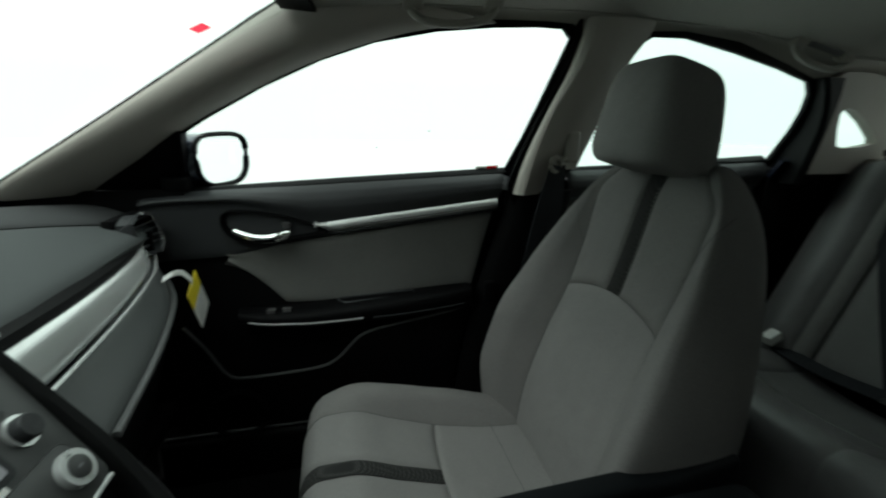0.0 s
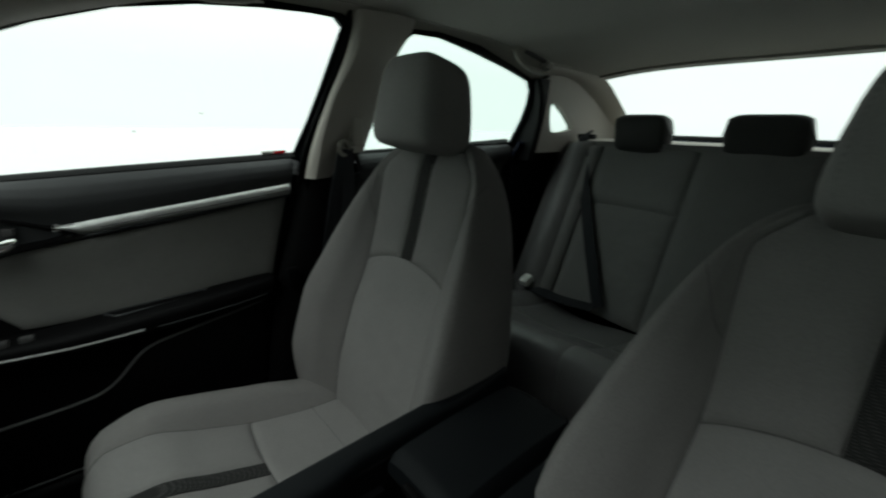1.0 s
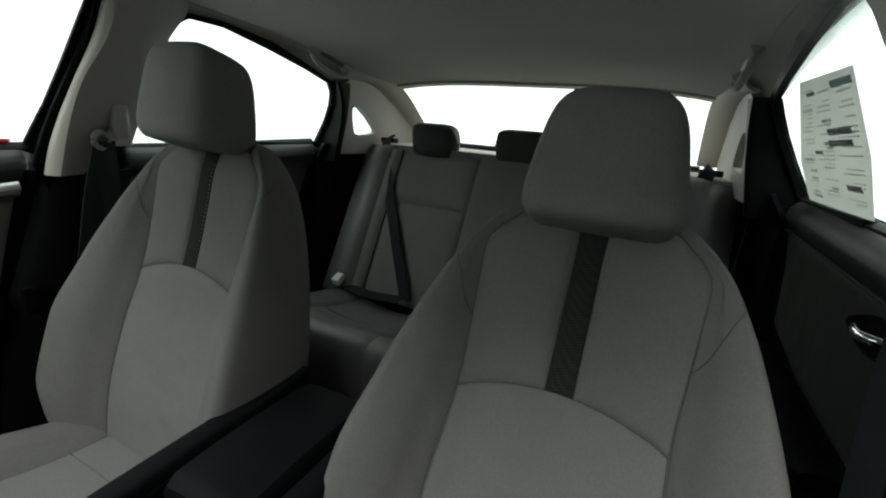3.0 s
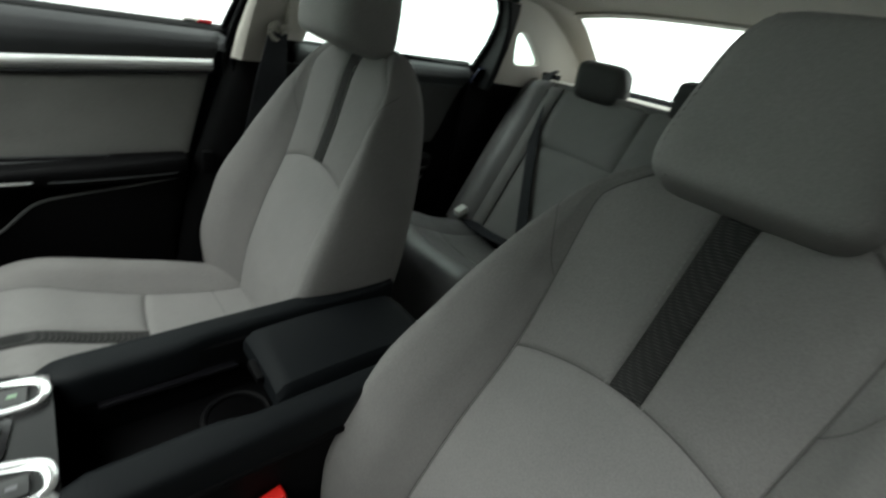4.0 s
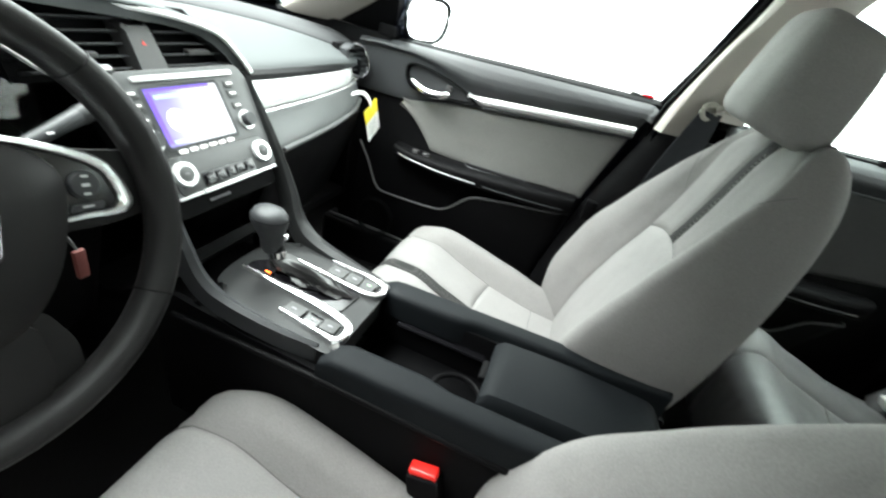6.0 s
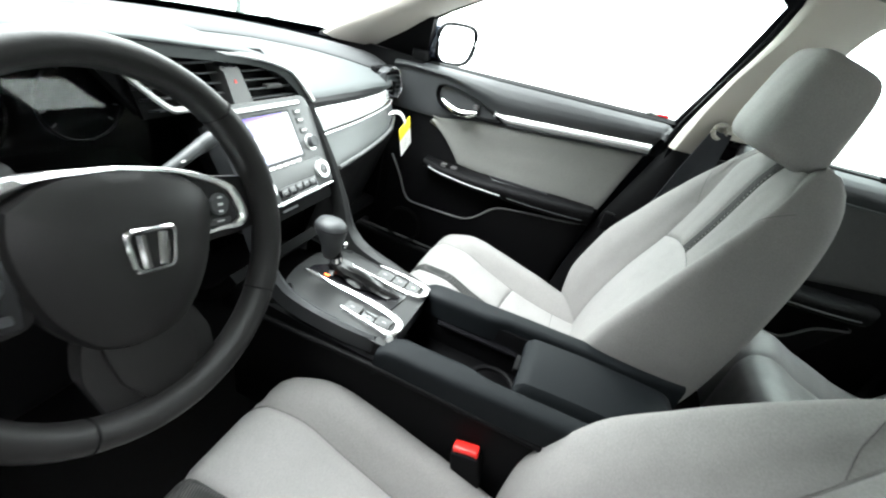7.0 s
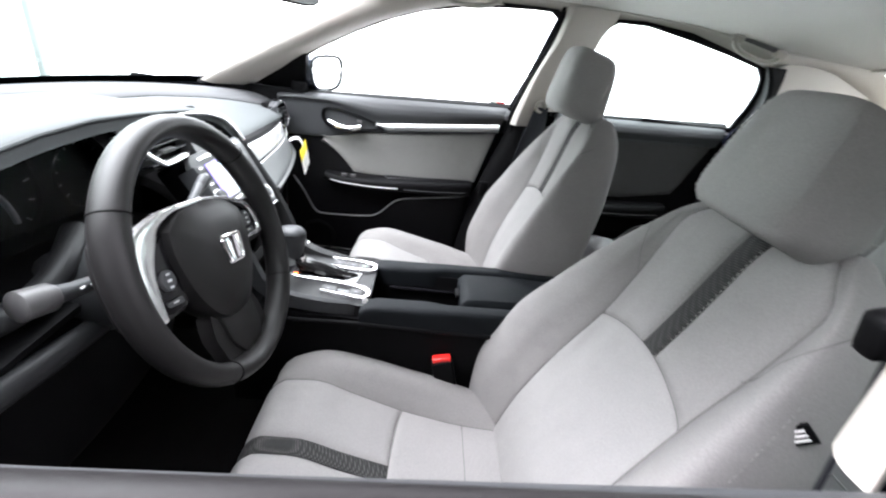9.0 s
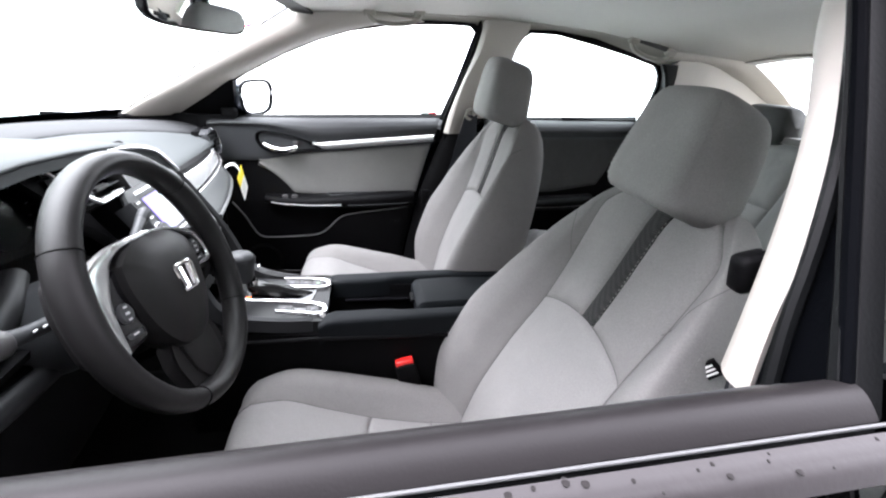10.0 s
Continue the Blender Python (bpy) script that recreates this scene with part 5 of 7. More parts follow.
# under the hood: dial binnacle
bx = -0.76
part("binnacle_wall", sheet(lambda a, b: V((lerp(edge(lerp(-0.66, -0.15, a))[0], bx, b), lerp(-0.66, -0.15, a), lerp(edge(lerp(-0.66, -0.15, a))[1] - 0.008, edge(lerp(-0.66, -0.15, a))[1] - 0.04, b))), 30, 5, (0, 0, -1), 0.006), BLACK, dash)
part("binnacle_face", box(bx - 0.02, bx, -0.66, -0.115, 0.80, 1.045, 0.004), BLACK, dash, "black dial panel")
part("binnacle_shelf", sheet(lambda a, b: V((lerp(bx, -0.60, b), lerp(-0.66, -0.16, a), lerp(0.875, 0.845, b) + 0.02 * math.sin(math.pi * a))), 20, 6, (0, 0, 1), 0.01), BLACK, dash)
for yc, rr in ((-0.53, 0.055), (-0.37, 0.075), (-0.21, 0.055)):
    ring = [V((bx + 0.006, yc + rr * math.cos(t), 0.952 + rr * math.sin(t))) for t in [k * math.pi / 20 for k in range(40)]]
    gd = part("dial_ring", tube(ring, 0.003, 8, closed=True), PIANO, dash, "glossy black dial ring")
    for k in range(11):
        t = radians(220 - 26 * k)
        a, b2 = rr * 0.8, rr * 0.92
        part("dial_mark", tube([V((bx + 0.004, yc + a * math.cos(t), 0.952 + a * math.sin(t))), V((bx + 0.004, yc + b2 * math.cos(t), 0.952 + b2 * math.sin(t)))], 0.001, 5), INK, gd)
part("dial_arc", tube([V((-0.70, -0.49 + 0.097 * math.cos(radians(g)), 0.93 + 0.097 * math.sin(radians(g)))) for g in range(50, 3, -4)], 0.0036, 8), PANEL, dash, "pale rim of the main dial")
lens = part("dial_lens", sheet(lambda a, b: V((lerp(-0.70, -0.735, b) - 0.02 * math.sin(math.pi * a), lerp(-0.63, -0.15, a), lerp(0.87, 1.02, b))), 16, 6, (1, 0, 0.2), 0.002), glass("dial_lens_glass", (0.9, 0.91, 0.91), 0.012), dash)
lens.visible_shadow = False

# silver band and glove box side
def face(y, zt):
    """The passenger side fascia at a step zt down it: 0 to 1 the silver band, 1 to 2 the lower pad."""
    ks = [-0.3, 0.0, 0.06, 1.0, 1.04, 2.0, 2.3]
    k = zt
    near = V((table(k, ks, [-0.645, -0.634, -0.622, -0.604, -0.605, -0.553, -0.547]), 0.12, table(k, ks, [0.96, 0.952, 0.949, 0.896, 0.892, 0.84, 0.827])))
    far = V((table(k, ks, [-0.722, -0.712, -0.70, -0.688, -0.69, -0.664, -0.654]), 0.62, table(k, ks, [0.94, 0.928, 0.922, 0.886, 0.883, 0.826, 0.812])))
    a = (y - 0.12) / 0.5
    p = near.lerp(far, a)
    return V((p.x - 0.02 * max(0, (y - 0.5) / 0.16) ** 2 + 0.012 * math.sin(math.pi * min(1, max(0, a))), y, p.z))


part("gap_shadow_strip", sheet(lambda a, b: face(lerp(0.12, 0.66, a), lerp(-0.3, 0.25, b)) - V((0.008, 0, 0)), 16, 3, (1, 0, 0), 0.01), BLACK, dash)
part("silver_band", pad(lambda a, b: face(lerp(0.118, 0.635, a), lerp(0.2, 1.0, b)), 24, 8, (1, 0, 0.2), 0.003, 0.004, 0.012), SATIN, dash, "wide satin silver band")
part("lower_pad", pad(lambda a, b: face(lerp(0.118, 0.70, a), lerp(1.04, 2.0, b)), 24, 10, (1, 0, 0), 0.004, 0.006, 0.012), FASCIA, dash, "grey lower fascia pad")
part("band_edge", tube([face(lerp(0.13, 0.66, k / 24), 1.0) + V((0.0075, 0, -0.001)) for k in range(25)], 0.002, 6), SATIN, dash, "thin bright lower edge of the band")
part("lower_strip", tube([face(lerp(0.128, 0.685, k / 24), 2.02) + V((0.001, 0, 0)) for k in range(25)], 0.0046, 8), PANEL, dash, "thin grey strip under the fascia")
part("glove_box", pad(lambda a, b: V((lerp(-0.575, -0.668, a) - 0.09 * b, lerp(0.14, 0.64, a), lerp(lerp(0.81, 0.8, a), 0.52, b))), 14, 12, (1, 0, 0), 0.006, 0.01, 0.02), BLACK, dash, "black glove box lid")
part("under_panel", box(-1.0, -0.72, 0.1, 0.68, 0.5, 0.53, 0.01), BLACK, dash)
# end vents: a pod at the passenger's end, a smaller one behind the wheel
for s, oval in ((1, [(-0.712, 0.597, 0.962), (-0.715, 0.64, 0.975), (-0.722, 0.70, 0.962), (-0.726, 0.738, 0.925), (-0.72, 0.736, 0.892), (-0.712, 0.69, 0.885), (-0.706, 0.63, 0.897), (-0.707, 0.6, 0.925)]),
                (-1, [(-0.62, 0.585, 0.966), (-0.625, 0.655, 0.968), (-0.632, 0.69, 0.94), (-0.625, 0.672, 0.91), (-0.614, 0.595, 0.906)])):
    surround = [V((x, s * y, z)) for x, y, z in oval]
    ring = curve(surround + [surround[0]], 40)[:-1]
    mid = sum(ring, V((0, 0, 0))) / len(ring)
    ev = part("end_vent", loft([[mid + (p - mid) * k + V((dx, 0, dz)) for p in ring] for k, dx, dz in ((0.6, -0.06, -0.05), (0.95, -0.025, -0.012), (1.05, -0.002, 0.0), (1.0, 0.003, 0.0), (0.93, -0.002, 0.0), (0.9, -0.03, 0.0))], True, False), SOFT_DARK, dash, "dark rounded end vent with a bright lip")
    part("vent_lip", tube([p + V((0.004, 0, 0)) for p in (curve(surround[1:6], 20) if s > 0 else curve(surround[2:], 14))], 0.0034, 8), TRIM, ev, "bright lip")
    low, high = min(p.z for p in ring), max(p.z for p in ring)
    for k in range(5):
        z = lerp(low, high, 0.17 + 0.165 * k)
        ys = [abs(p.y) for p in ring if abs(p.z - z) < 0.012]
        y0, y1 = (min(ys), max(ys)) if ys else (0.6, 0.68)
        m = Matrix.Translation((mid.x - 0.014, s * (y0 + y1) / 2, z)) @ Matrix.Rotation(radians(-18), 4, "Y")
        part("slat", box(-0.01, 0.01, -(y1 - y0) * 0.39, (y1 - y0) * 0.39, -0.0014, 0.0014, 0.0006, 1, m), SOFT_DARK, ev)
    part("vent_throat", box(mid.x - 0.05, mid.x - 0.03, s * 0.60, s * 0.725 if s > 0 else s * 0.685, low + 0.006, high - 0.006, 0.004), BLACK, ev)
    part("end_cap", sheet(lambda a, b, s=s: V((lerp(-0.98, -0.715, a), s * lerp(0.70, 0.685, a), lerp(0.5, table(lerp(-0.98, -0.715, a), [-0.98, -0.715], [0.985, 0.93]), b))), 8, 8, (0, s, 0), 0.01), BLACK, dash)

# driver's side lower fascia
part("dash_roll", tube(curve([(-0.655, -0.745, 0.905), (-0.63, -0.66, 0.901), (-0.622, -0.57, 0.898), (-0.62, -0.51, 0.89), (-0.622, -0.46, 0.897), (-0.63, -0.42, 0.91), (-0.66, -0.36, 0.92)], 40), 0.017, 12, squash=0.9), KNEE, dash, "charcoal rounded lower edge of the dial hood")
part("knee_roll", tube(curve([(-0.63, -0.745, 0.838), (-0.606, -0.66, 0.835), (-0.6, -0.57, 0.833), (-0.6, -0.5, 0.826), (-0.605, -0.42, 0.818)], 30), 0.016, 12), KNEE, dash, "charcoal rounded top of the knee panel")
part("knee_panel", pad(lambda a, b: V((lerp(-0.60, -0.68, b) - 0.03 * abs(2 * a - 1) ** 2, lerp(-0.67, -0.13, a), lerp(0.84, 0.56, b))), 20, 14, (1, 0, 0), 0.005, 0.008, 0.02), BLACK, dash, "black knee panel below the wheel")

# centre stack
def stack(u, t, off=0.0):
    """The face of the centre stack, leaning well back: u across, t from the top (0) to the bottom (1)."""
    return V((lerp(-0.643, -0.55, t) + off * 0.854, u * 1.0, lerp(0.962, 0.808, t) + off * 0.522))


def slab(u0, u1, t0, t1, lo, hi, r=0.006, b=0.0015):
    poly = rounded([(u0, t0 * 0.18), (u1, t0 * 0.18), (u1, t1 * 0.18), (u0, t1 * 0.18)], r, 3)
    return prism(poly, lambda p, d: stack(p[0], p[1] / 0.18, hi - d), hi - lo, b)


# vents over the head unit
def vent(y, z, off=0.0):
    """The raked face of the middle vents."""
    return V((-0.66 - 0.5 * (z - 0.97) + off, y, z))


sur = [(-0.2, 1.04), (-0.1, 1.042), (0.03, 1.03), (0.085, 1.01), (0.125, 0.965), (0.115, 0.945), (-0.18, 0.945), (-0.225, 1.02)]
part("vent_backing", prism(sur, lambda p, d: vent(p[0], p[1], -0.034 - d), 0.02), BLACK, dash)
vent_rim = curve([vent(-0.226, 1.036, 0.012), vent(-0.219, 1.024, 0.015), vent(-0.203, 1.0, 0.015), vent(-0.172, 0.97, 0.015), vent(-0.155, 0.9655, 0.015), vent(-0.10, 0.967, 0.015)], 30)
part("vent_rim", tube(vent_rim, 0.0065, 8, squash=0.7), SATIN, dash, "bright lower rim of the middle vents")
part("vent_lip", tube(curve([vent(-0.2, 1.049, 0.022), vent(-0.112, 1.039, 0.022), vent(0.0, 1.028, 0.022), vent(0.072, 1.013, 0.022), vent(0.103, 0.995, 0.022), vent(0.138, 0.951, 0.016)], 30), 0.0045, 8), SATIN, dash, "bright upper lip of the middle vents")
for y0, y1 in ((-0.185, -0.055), (-0.004, 0.112)):
    vt = part("middle_vent", prism([(y0, 0.945), (y1, 0.945), (y1 - 0.006, 1.0), (y1 - 0.03, 1.026), (y0, 1.03)], lambda p, d: vent(p[0], p[1], -0.028 - d), 0.006), BLACK, dash, "black slatted middle vent")
    for k in range(5):
        zz = 0.958 + 0.0135 * k
        ya, yb = (y0 - 0.006 * k + 0.01, y1) if y0 < -0.1 else (y0, y1 - (0, 0.002, 0.01, 0.022, 0.042)[k])
        c = vent((ya + yb) / 2, zz, -0.014)
        m = Matrix.Translation(c) @ Matrix.Rotation(radians(-16), 4, "Y")
        part("slat", box(-0.011, 0.011, -(yb - ya) / 2, (yb - ya) / 2, -0.0014, 0.0014, 0.0006, 1, m), SOFT_DARK, vt)
    c = vent((y0 + y1) / 2 + 0.003, 0.977, -0.003)
    part("vent_tab", box(-0.005, 0.006, -0.02, 0.02, -0.0035, 0.0035, 0.002, 2, Matrix.Translation(c)), GREY_P, vt, "small grey vent tab")
hz = part("hazard_panel", prism(rounded([(-0.053, 1.01), (-0.019, 1.01), (-0.011, 0.95), (-0.047, 0.95)], 0.006, 4), lambda p, d: vent(p[0], p[1], 0.006 - d), 0.03, 0.003), GREY_P, dash, "grey hazard switch panel")
tri = [(-0.0355, 0.988), (-0.0295, 0.988), (-0.0328, 0.9935)]
part("hazard_mark", prism(tri, lambda p, d: vent(p[0], p[1], 0.0068 - d), 0.002), REDINK, hz, "small red triangle")

part("stack_body", prism(rounded([(-0.112, 0.0), (0.112, 0.0), (0.102, 0.2), (-0.102, 0.2)], 0.012), lambda p, d: stack(p[0], p[1] / 0.18, -0.006 - d), 0.06, 0.002), BLACK, dash)
hu = part("head_unit", prism(rounded([(-0.104, 0.0), (0.104, 0.0), (0.116, 0.022), (0.106, 0.172), (-0.106, 0.172), (-0.116, 0.022)], 0.012, 4), lambda p, d: stack(p[0], p[1] / 0.18, 0.006 - d), 0.014, 0.004), PANEL, dash, "grey head unit panel with touch screen")
part("panel_strip", slab(-0.085, 0.085, 0.05, 0.085, 0.005, 0.0085, 0.0025, 0.0008), SATIN, hu, "bright strip over the screen")
part("screen_bezel", slab(-0.081, 0.049, 0.125, 0.6, 0.005, 0.0075, 0.006), SOFT_DARK, hu)
scn = part("touch_screen", slab(-0.076, 0.044, 0.143, 0.575, 0.007, 0.0085, 0.003, 0.0), SCREEN, hu, "lit violet and white touch screen")
part("screen_edge", slab(-0.076, 0.03, 0.143, 0.165, 0.008, 0.0089, 0.001, 0.0), SCREEN_V, scn, "violet upper edge")
part("screen_edge", slab(-0.076, -0.069, 0.168, 0.55, 0.008, 0.0089, 0.001, 0.0), SCREEN_V, scn, "violet side edge")
part("screen_bar", slab(-0.066, 0.01, 0.19, 0.22, 0.008, 0.0089, 0.001, 0.0), SCREEN_B, scn, "pale blue bar")
part("screen_bar", slab(-0.066, -0.015, 0.53, 0.555, 0.008, 0.0089, 0.001, 0.0), SCREEN_B, scn, "pale blue bar")
part("screen_dial", prism([(-0.046 + 0.016 * math.cos(q * math.pi / 12), 0.07 + 0.016 * math.sin(q * math.pi / 12)) for q in range(24)], lambda p, d: stack(p[0], p[1] / 0.18, 0.0089 - d), 0.0008), SCREEN_W, scn, "white disc")
for k in range(6):
    part("screen_mark", slab(-0.066 + 0.0175 * k, -0.053 + 0.0175 * k, 0.605, 0.635, 0.005, 0.0078, 0.001, 0.0), WHITE, hu, "pale bar of small unreadable print")
for k, tk in enumerate((0.16, 0.245, 0.35)):
    for u in (-0.103, 0.062):
        key = part("key", slab(u, u + 0.019, tk - 0.03, tk + 0.03, 0.005, 0.008, 0.002, 0.0006), PANEL, hu, "grey key with pale mark")
        part("key_mark", slab(u + 0.004, u + 0.015, tk - 0.008, tk + 0.008, 0.008, 0.0086, 0.0005, 0.0), WHITE, key)


def knob(u, t, r, h, parent, name, big=True):
    c = stack(u, t, 0.004)
    n = (stack(u, t, 1.0) - stack(u, t)).normalized()
    prof = [(1.0, 0.0), (1.0, h - 0.003), (0.95, h), (0.7, h), (0.66, h - 0.002), (0.0, h - 0.002)] if big else [(1.0, 0.0), (0.98, h - 0.002), (0.86, h), (0.0, h)]
    kb = part(name, tube([c + n * q for p_, q in prof], [max(0.0004, r * p_) for p_, q in prof], 32), SATIN if big else SOFT_DARK, parent, "satin silver ringed rotary knob" if big else "black rotary knob")
    if big:
        part("knob_face", tube([c + n * (h - 0.003), c + n * (h + 0.001), c + n * (h + 0.0015)], [r * 0.6, r * 0.6, r * 0.52], 24), PANEL, kb, "grey domed centre")
        part("knob_mark", box(-0.001, 0.001, -0.003, 0.003, -0.001, 0.001, 0.0004, 1, Matrix.Translation(c + n * (h + 0.001))), INK, kb)
    else:
        part("knob_ring", tube([c + n * 0.001, c + n * 0.004], r * 1.28, 24), SATIN, kb, "silver ring round the knob")
    return kb


knob(0.078, 0.487, 0.0115, 0.014, hu, "tuning_knob", False)
knob(-0.094, 0.5, 0.0115, 0.014, hu, "volume_knob", False)
cl = part("climate_panel", slab(-0.094, 0.094, 0.64, 0.955, 0.0045, 0.0085, 0.014, 0.003), PANEL, dash, "grey climate control panel")
knob(0.077, 0.785, 0.0178, 0.011, cl, "climate_knob")
knob(-0.077, 0.785, 0.0178, 0.011, cl, "climate_knob")
part("key_tray", slab(-0.052, 0.05, 0.815, 0.93, 0.006, 0.0095, 0.004, 0.001), PIANO, cl, "gloss black key row")
for k in range(5):
    u = -0.049 + 0.0195 * k
    key = part("climate_key", slab(u, u + 0.0175, 0.83, 0.915, 0.009, 0.0125, 0.003, 0.0012), PIANO, cl, "glossy black climate key")
    part("key_mark", slab(u + 0.005, u + 0.0125, 0.86, 0.885, 0.0125, 0.0131, 0.0005, 0.0), PANEL, key)
part("climate_strip", slab(-0.06, 0.052, 0.94, 0.972, 0.004, 0.0115, 0.0025, 0.001), SATIN, cl, "bright strip under the climate keys")
for s in (1, -1):
    part("corner_strip", slab(s * 0.077 - 0.024, s * 0.077 + 0.022, 0.945, 0.968, 0.004, 0.0095, 0.002, 0.001), SATIN, cl)
part("print_bar", slab(-0.045, -0.005, 1.03, 1.05, -0.007, -0.0052, 0.0005, 0.0), INK, cl)

# side flanks that sweep from the stack down to the console
for s in (1, -1):
    line = curve([(-0.626, s * 0.119, 0.947), (-0.587, s * 0.119, 0.888), (-0.554, s * 0.119, 0.835), (-0.524, s * 0.12, 0.772), (-0.5, s * 0.117, 0.718), (-0.46, s * 0.112, 0.69), (-0.38, s * 0.106, 0.674), (-0.315, s * 0.098, 0.668)], 40)
    rings = []
    for i, p in enumerate(line):
        d = (line[min(i + 1, 39)] - line[max(i - 1, 0)]).normalized()
        n = V((d.z, 0, -d.x)) * -1
        n = n if n.x + n.z > 0 else -n
        w = table(i, [0, 12, 25, 39], [0.002, 0.0055, 0.013, 0.009] if s > 0 else [0.002, 0.006, 0.008, 0.004])
        rings.append([p + V((0, -w * 1.2, 0)) + n * 0.001, p + V((0, 0, 0)) + n * 0.006, p + V((0, w * 1.2, 0)) + n * 0.001, p + V((0, w * 1.1, 0)) - n * 0.03, p + V((0, -w * 1.1, 0)) - n * 0.03])
    part("flank_rail", loft(rings), DECK if s > 0 else SOFT_DARK, dash, "dark grey flank sweeping down to the console")


# ---- steering wheel ----
WC, TILT, WR = V((-0.464, -0.372, 0.919)), radians(18.6), 0.168
e1, e2 = V((0, 1, 0)), V((-math.sin(TILT), 0, math.cos(TILT)))
e3 = V((math.cos(TILT), 0, math.sin(TILT)))


def wp(u, v, w=0.0):
    """A point of the wheel: u to the passenger side, v up the wheel, w towards the driver."""
    return WC + e1 * u + e2 * v + e3 * w


sw = thing("steering_wheel", "charcoal three-spoke steering wheel with silver spoke trim", "steering wheel", tuple(WC))
rings = []
for k in range(72):
    t = k * 2 * math.pi / 72
    fat = 1.0 + 0.13 * sum(math.exp(-((math.degrees(t) - g + 180) % 360 - 180) ** 2 / 250) for g in (25, 155))
    rings.append([wp((WR + 0.0148 * fat * math.cos(q)) * math.cos(t), (WR + 0.0148 * fat * math.cos(q)) * math.sin(t), 0.0205 * math.sin(q)) for q in [j * 2 * math.pi / 16 for j in range(16)]])
rim = part("rim", loft(rings, loop=True), RIM, sw, "charcoal grained wheel rim")
for deg in (38, 142, 236, 318):
    t = radians(deg)
    rr = [wp((WR + 0.0156 * math.cos(q)) * math.cos(t), (WR + 0.0156 * math.cos(q)) * math.sin(t), 0.0213 * math.sin(q)) for q in [j * 2 * math.pi / 18 for j in range(18)]]
    part("rim_seam", tube(rr, 0.0009, 5, closed=True), BLACK, rim)
hubp = curve([(-0.085, 0.045), (-0.05, 0.066), (0.0, 0.072), (0.05, 0.066), (0.085, 0.045), (0.088, 0.01), (0.072, -0.045), (0.04, -0.085), (0.0, -0.095), (-0.04, -0.085), (-0.072, -0.045), (-0.088, 0.01), (-0.085, 0.045)], 49)[:-1]
TURN0 = radians(-11)
rings = [[wp((p.x * math.cos(TURN0) - p.y * math.sin(TURN0)) * sc, (p.x * math.sin(TURN0) + p.y * math.cos(TURN0)) * sc - 0.004 * (1 - sc), w) for p in [V((q[0], q[1], 0)) for q in hubp]] for sc, w in ((0.9, -0.04), (1.0, -0.022), (1.0, -0.006), (0.96, 0.003), (0.8, 0.011), (0.5, 0.016), (0.15, 0.0175))]
hub = part("hub_pad", loft(rings), RIM, sw, "charcoal domed hub pad")
TURN = radians(-11)


def ws_(u, v, w=0.0):
    """A point of the slightly turned hub and spokes."""
    return wp(u * math.cos(TURN) - v * math.sin(TURN), u * math.sin(TURN) + v * math.cos(TURN), w - 0.01)


em = rounded([(-0.028, 0.023), (0.028, 0.023), (0.022, -0.022), (-0.022, -0.022)], 0.009, 4)
emb = part("emblem_ring", loft([[ws_(p.x * sc * 0.88 + 0.008, p.y * sc * 0.88 - 0.002, w) for p in em] for sc, w in ((1.05, 0.024), (1.05, 0.03), (0.97, 0.0318), (0.86, 0.0318), (0.82, 0.028))], caps=False), CHROME, hub, "plain chrome emblem")
for pts in ([(-0.011, 0.019), (-0.0085, -0.012)], [(0.011, 0.019), (0.0085, -0.012)]):
    part("emblem_bar", tube([ws_(u + 0.008, v - 0.005, 0.0295) for u, v in pts], 0.005, 8), CHROME, emb)
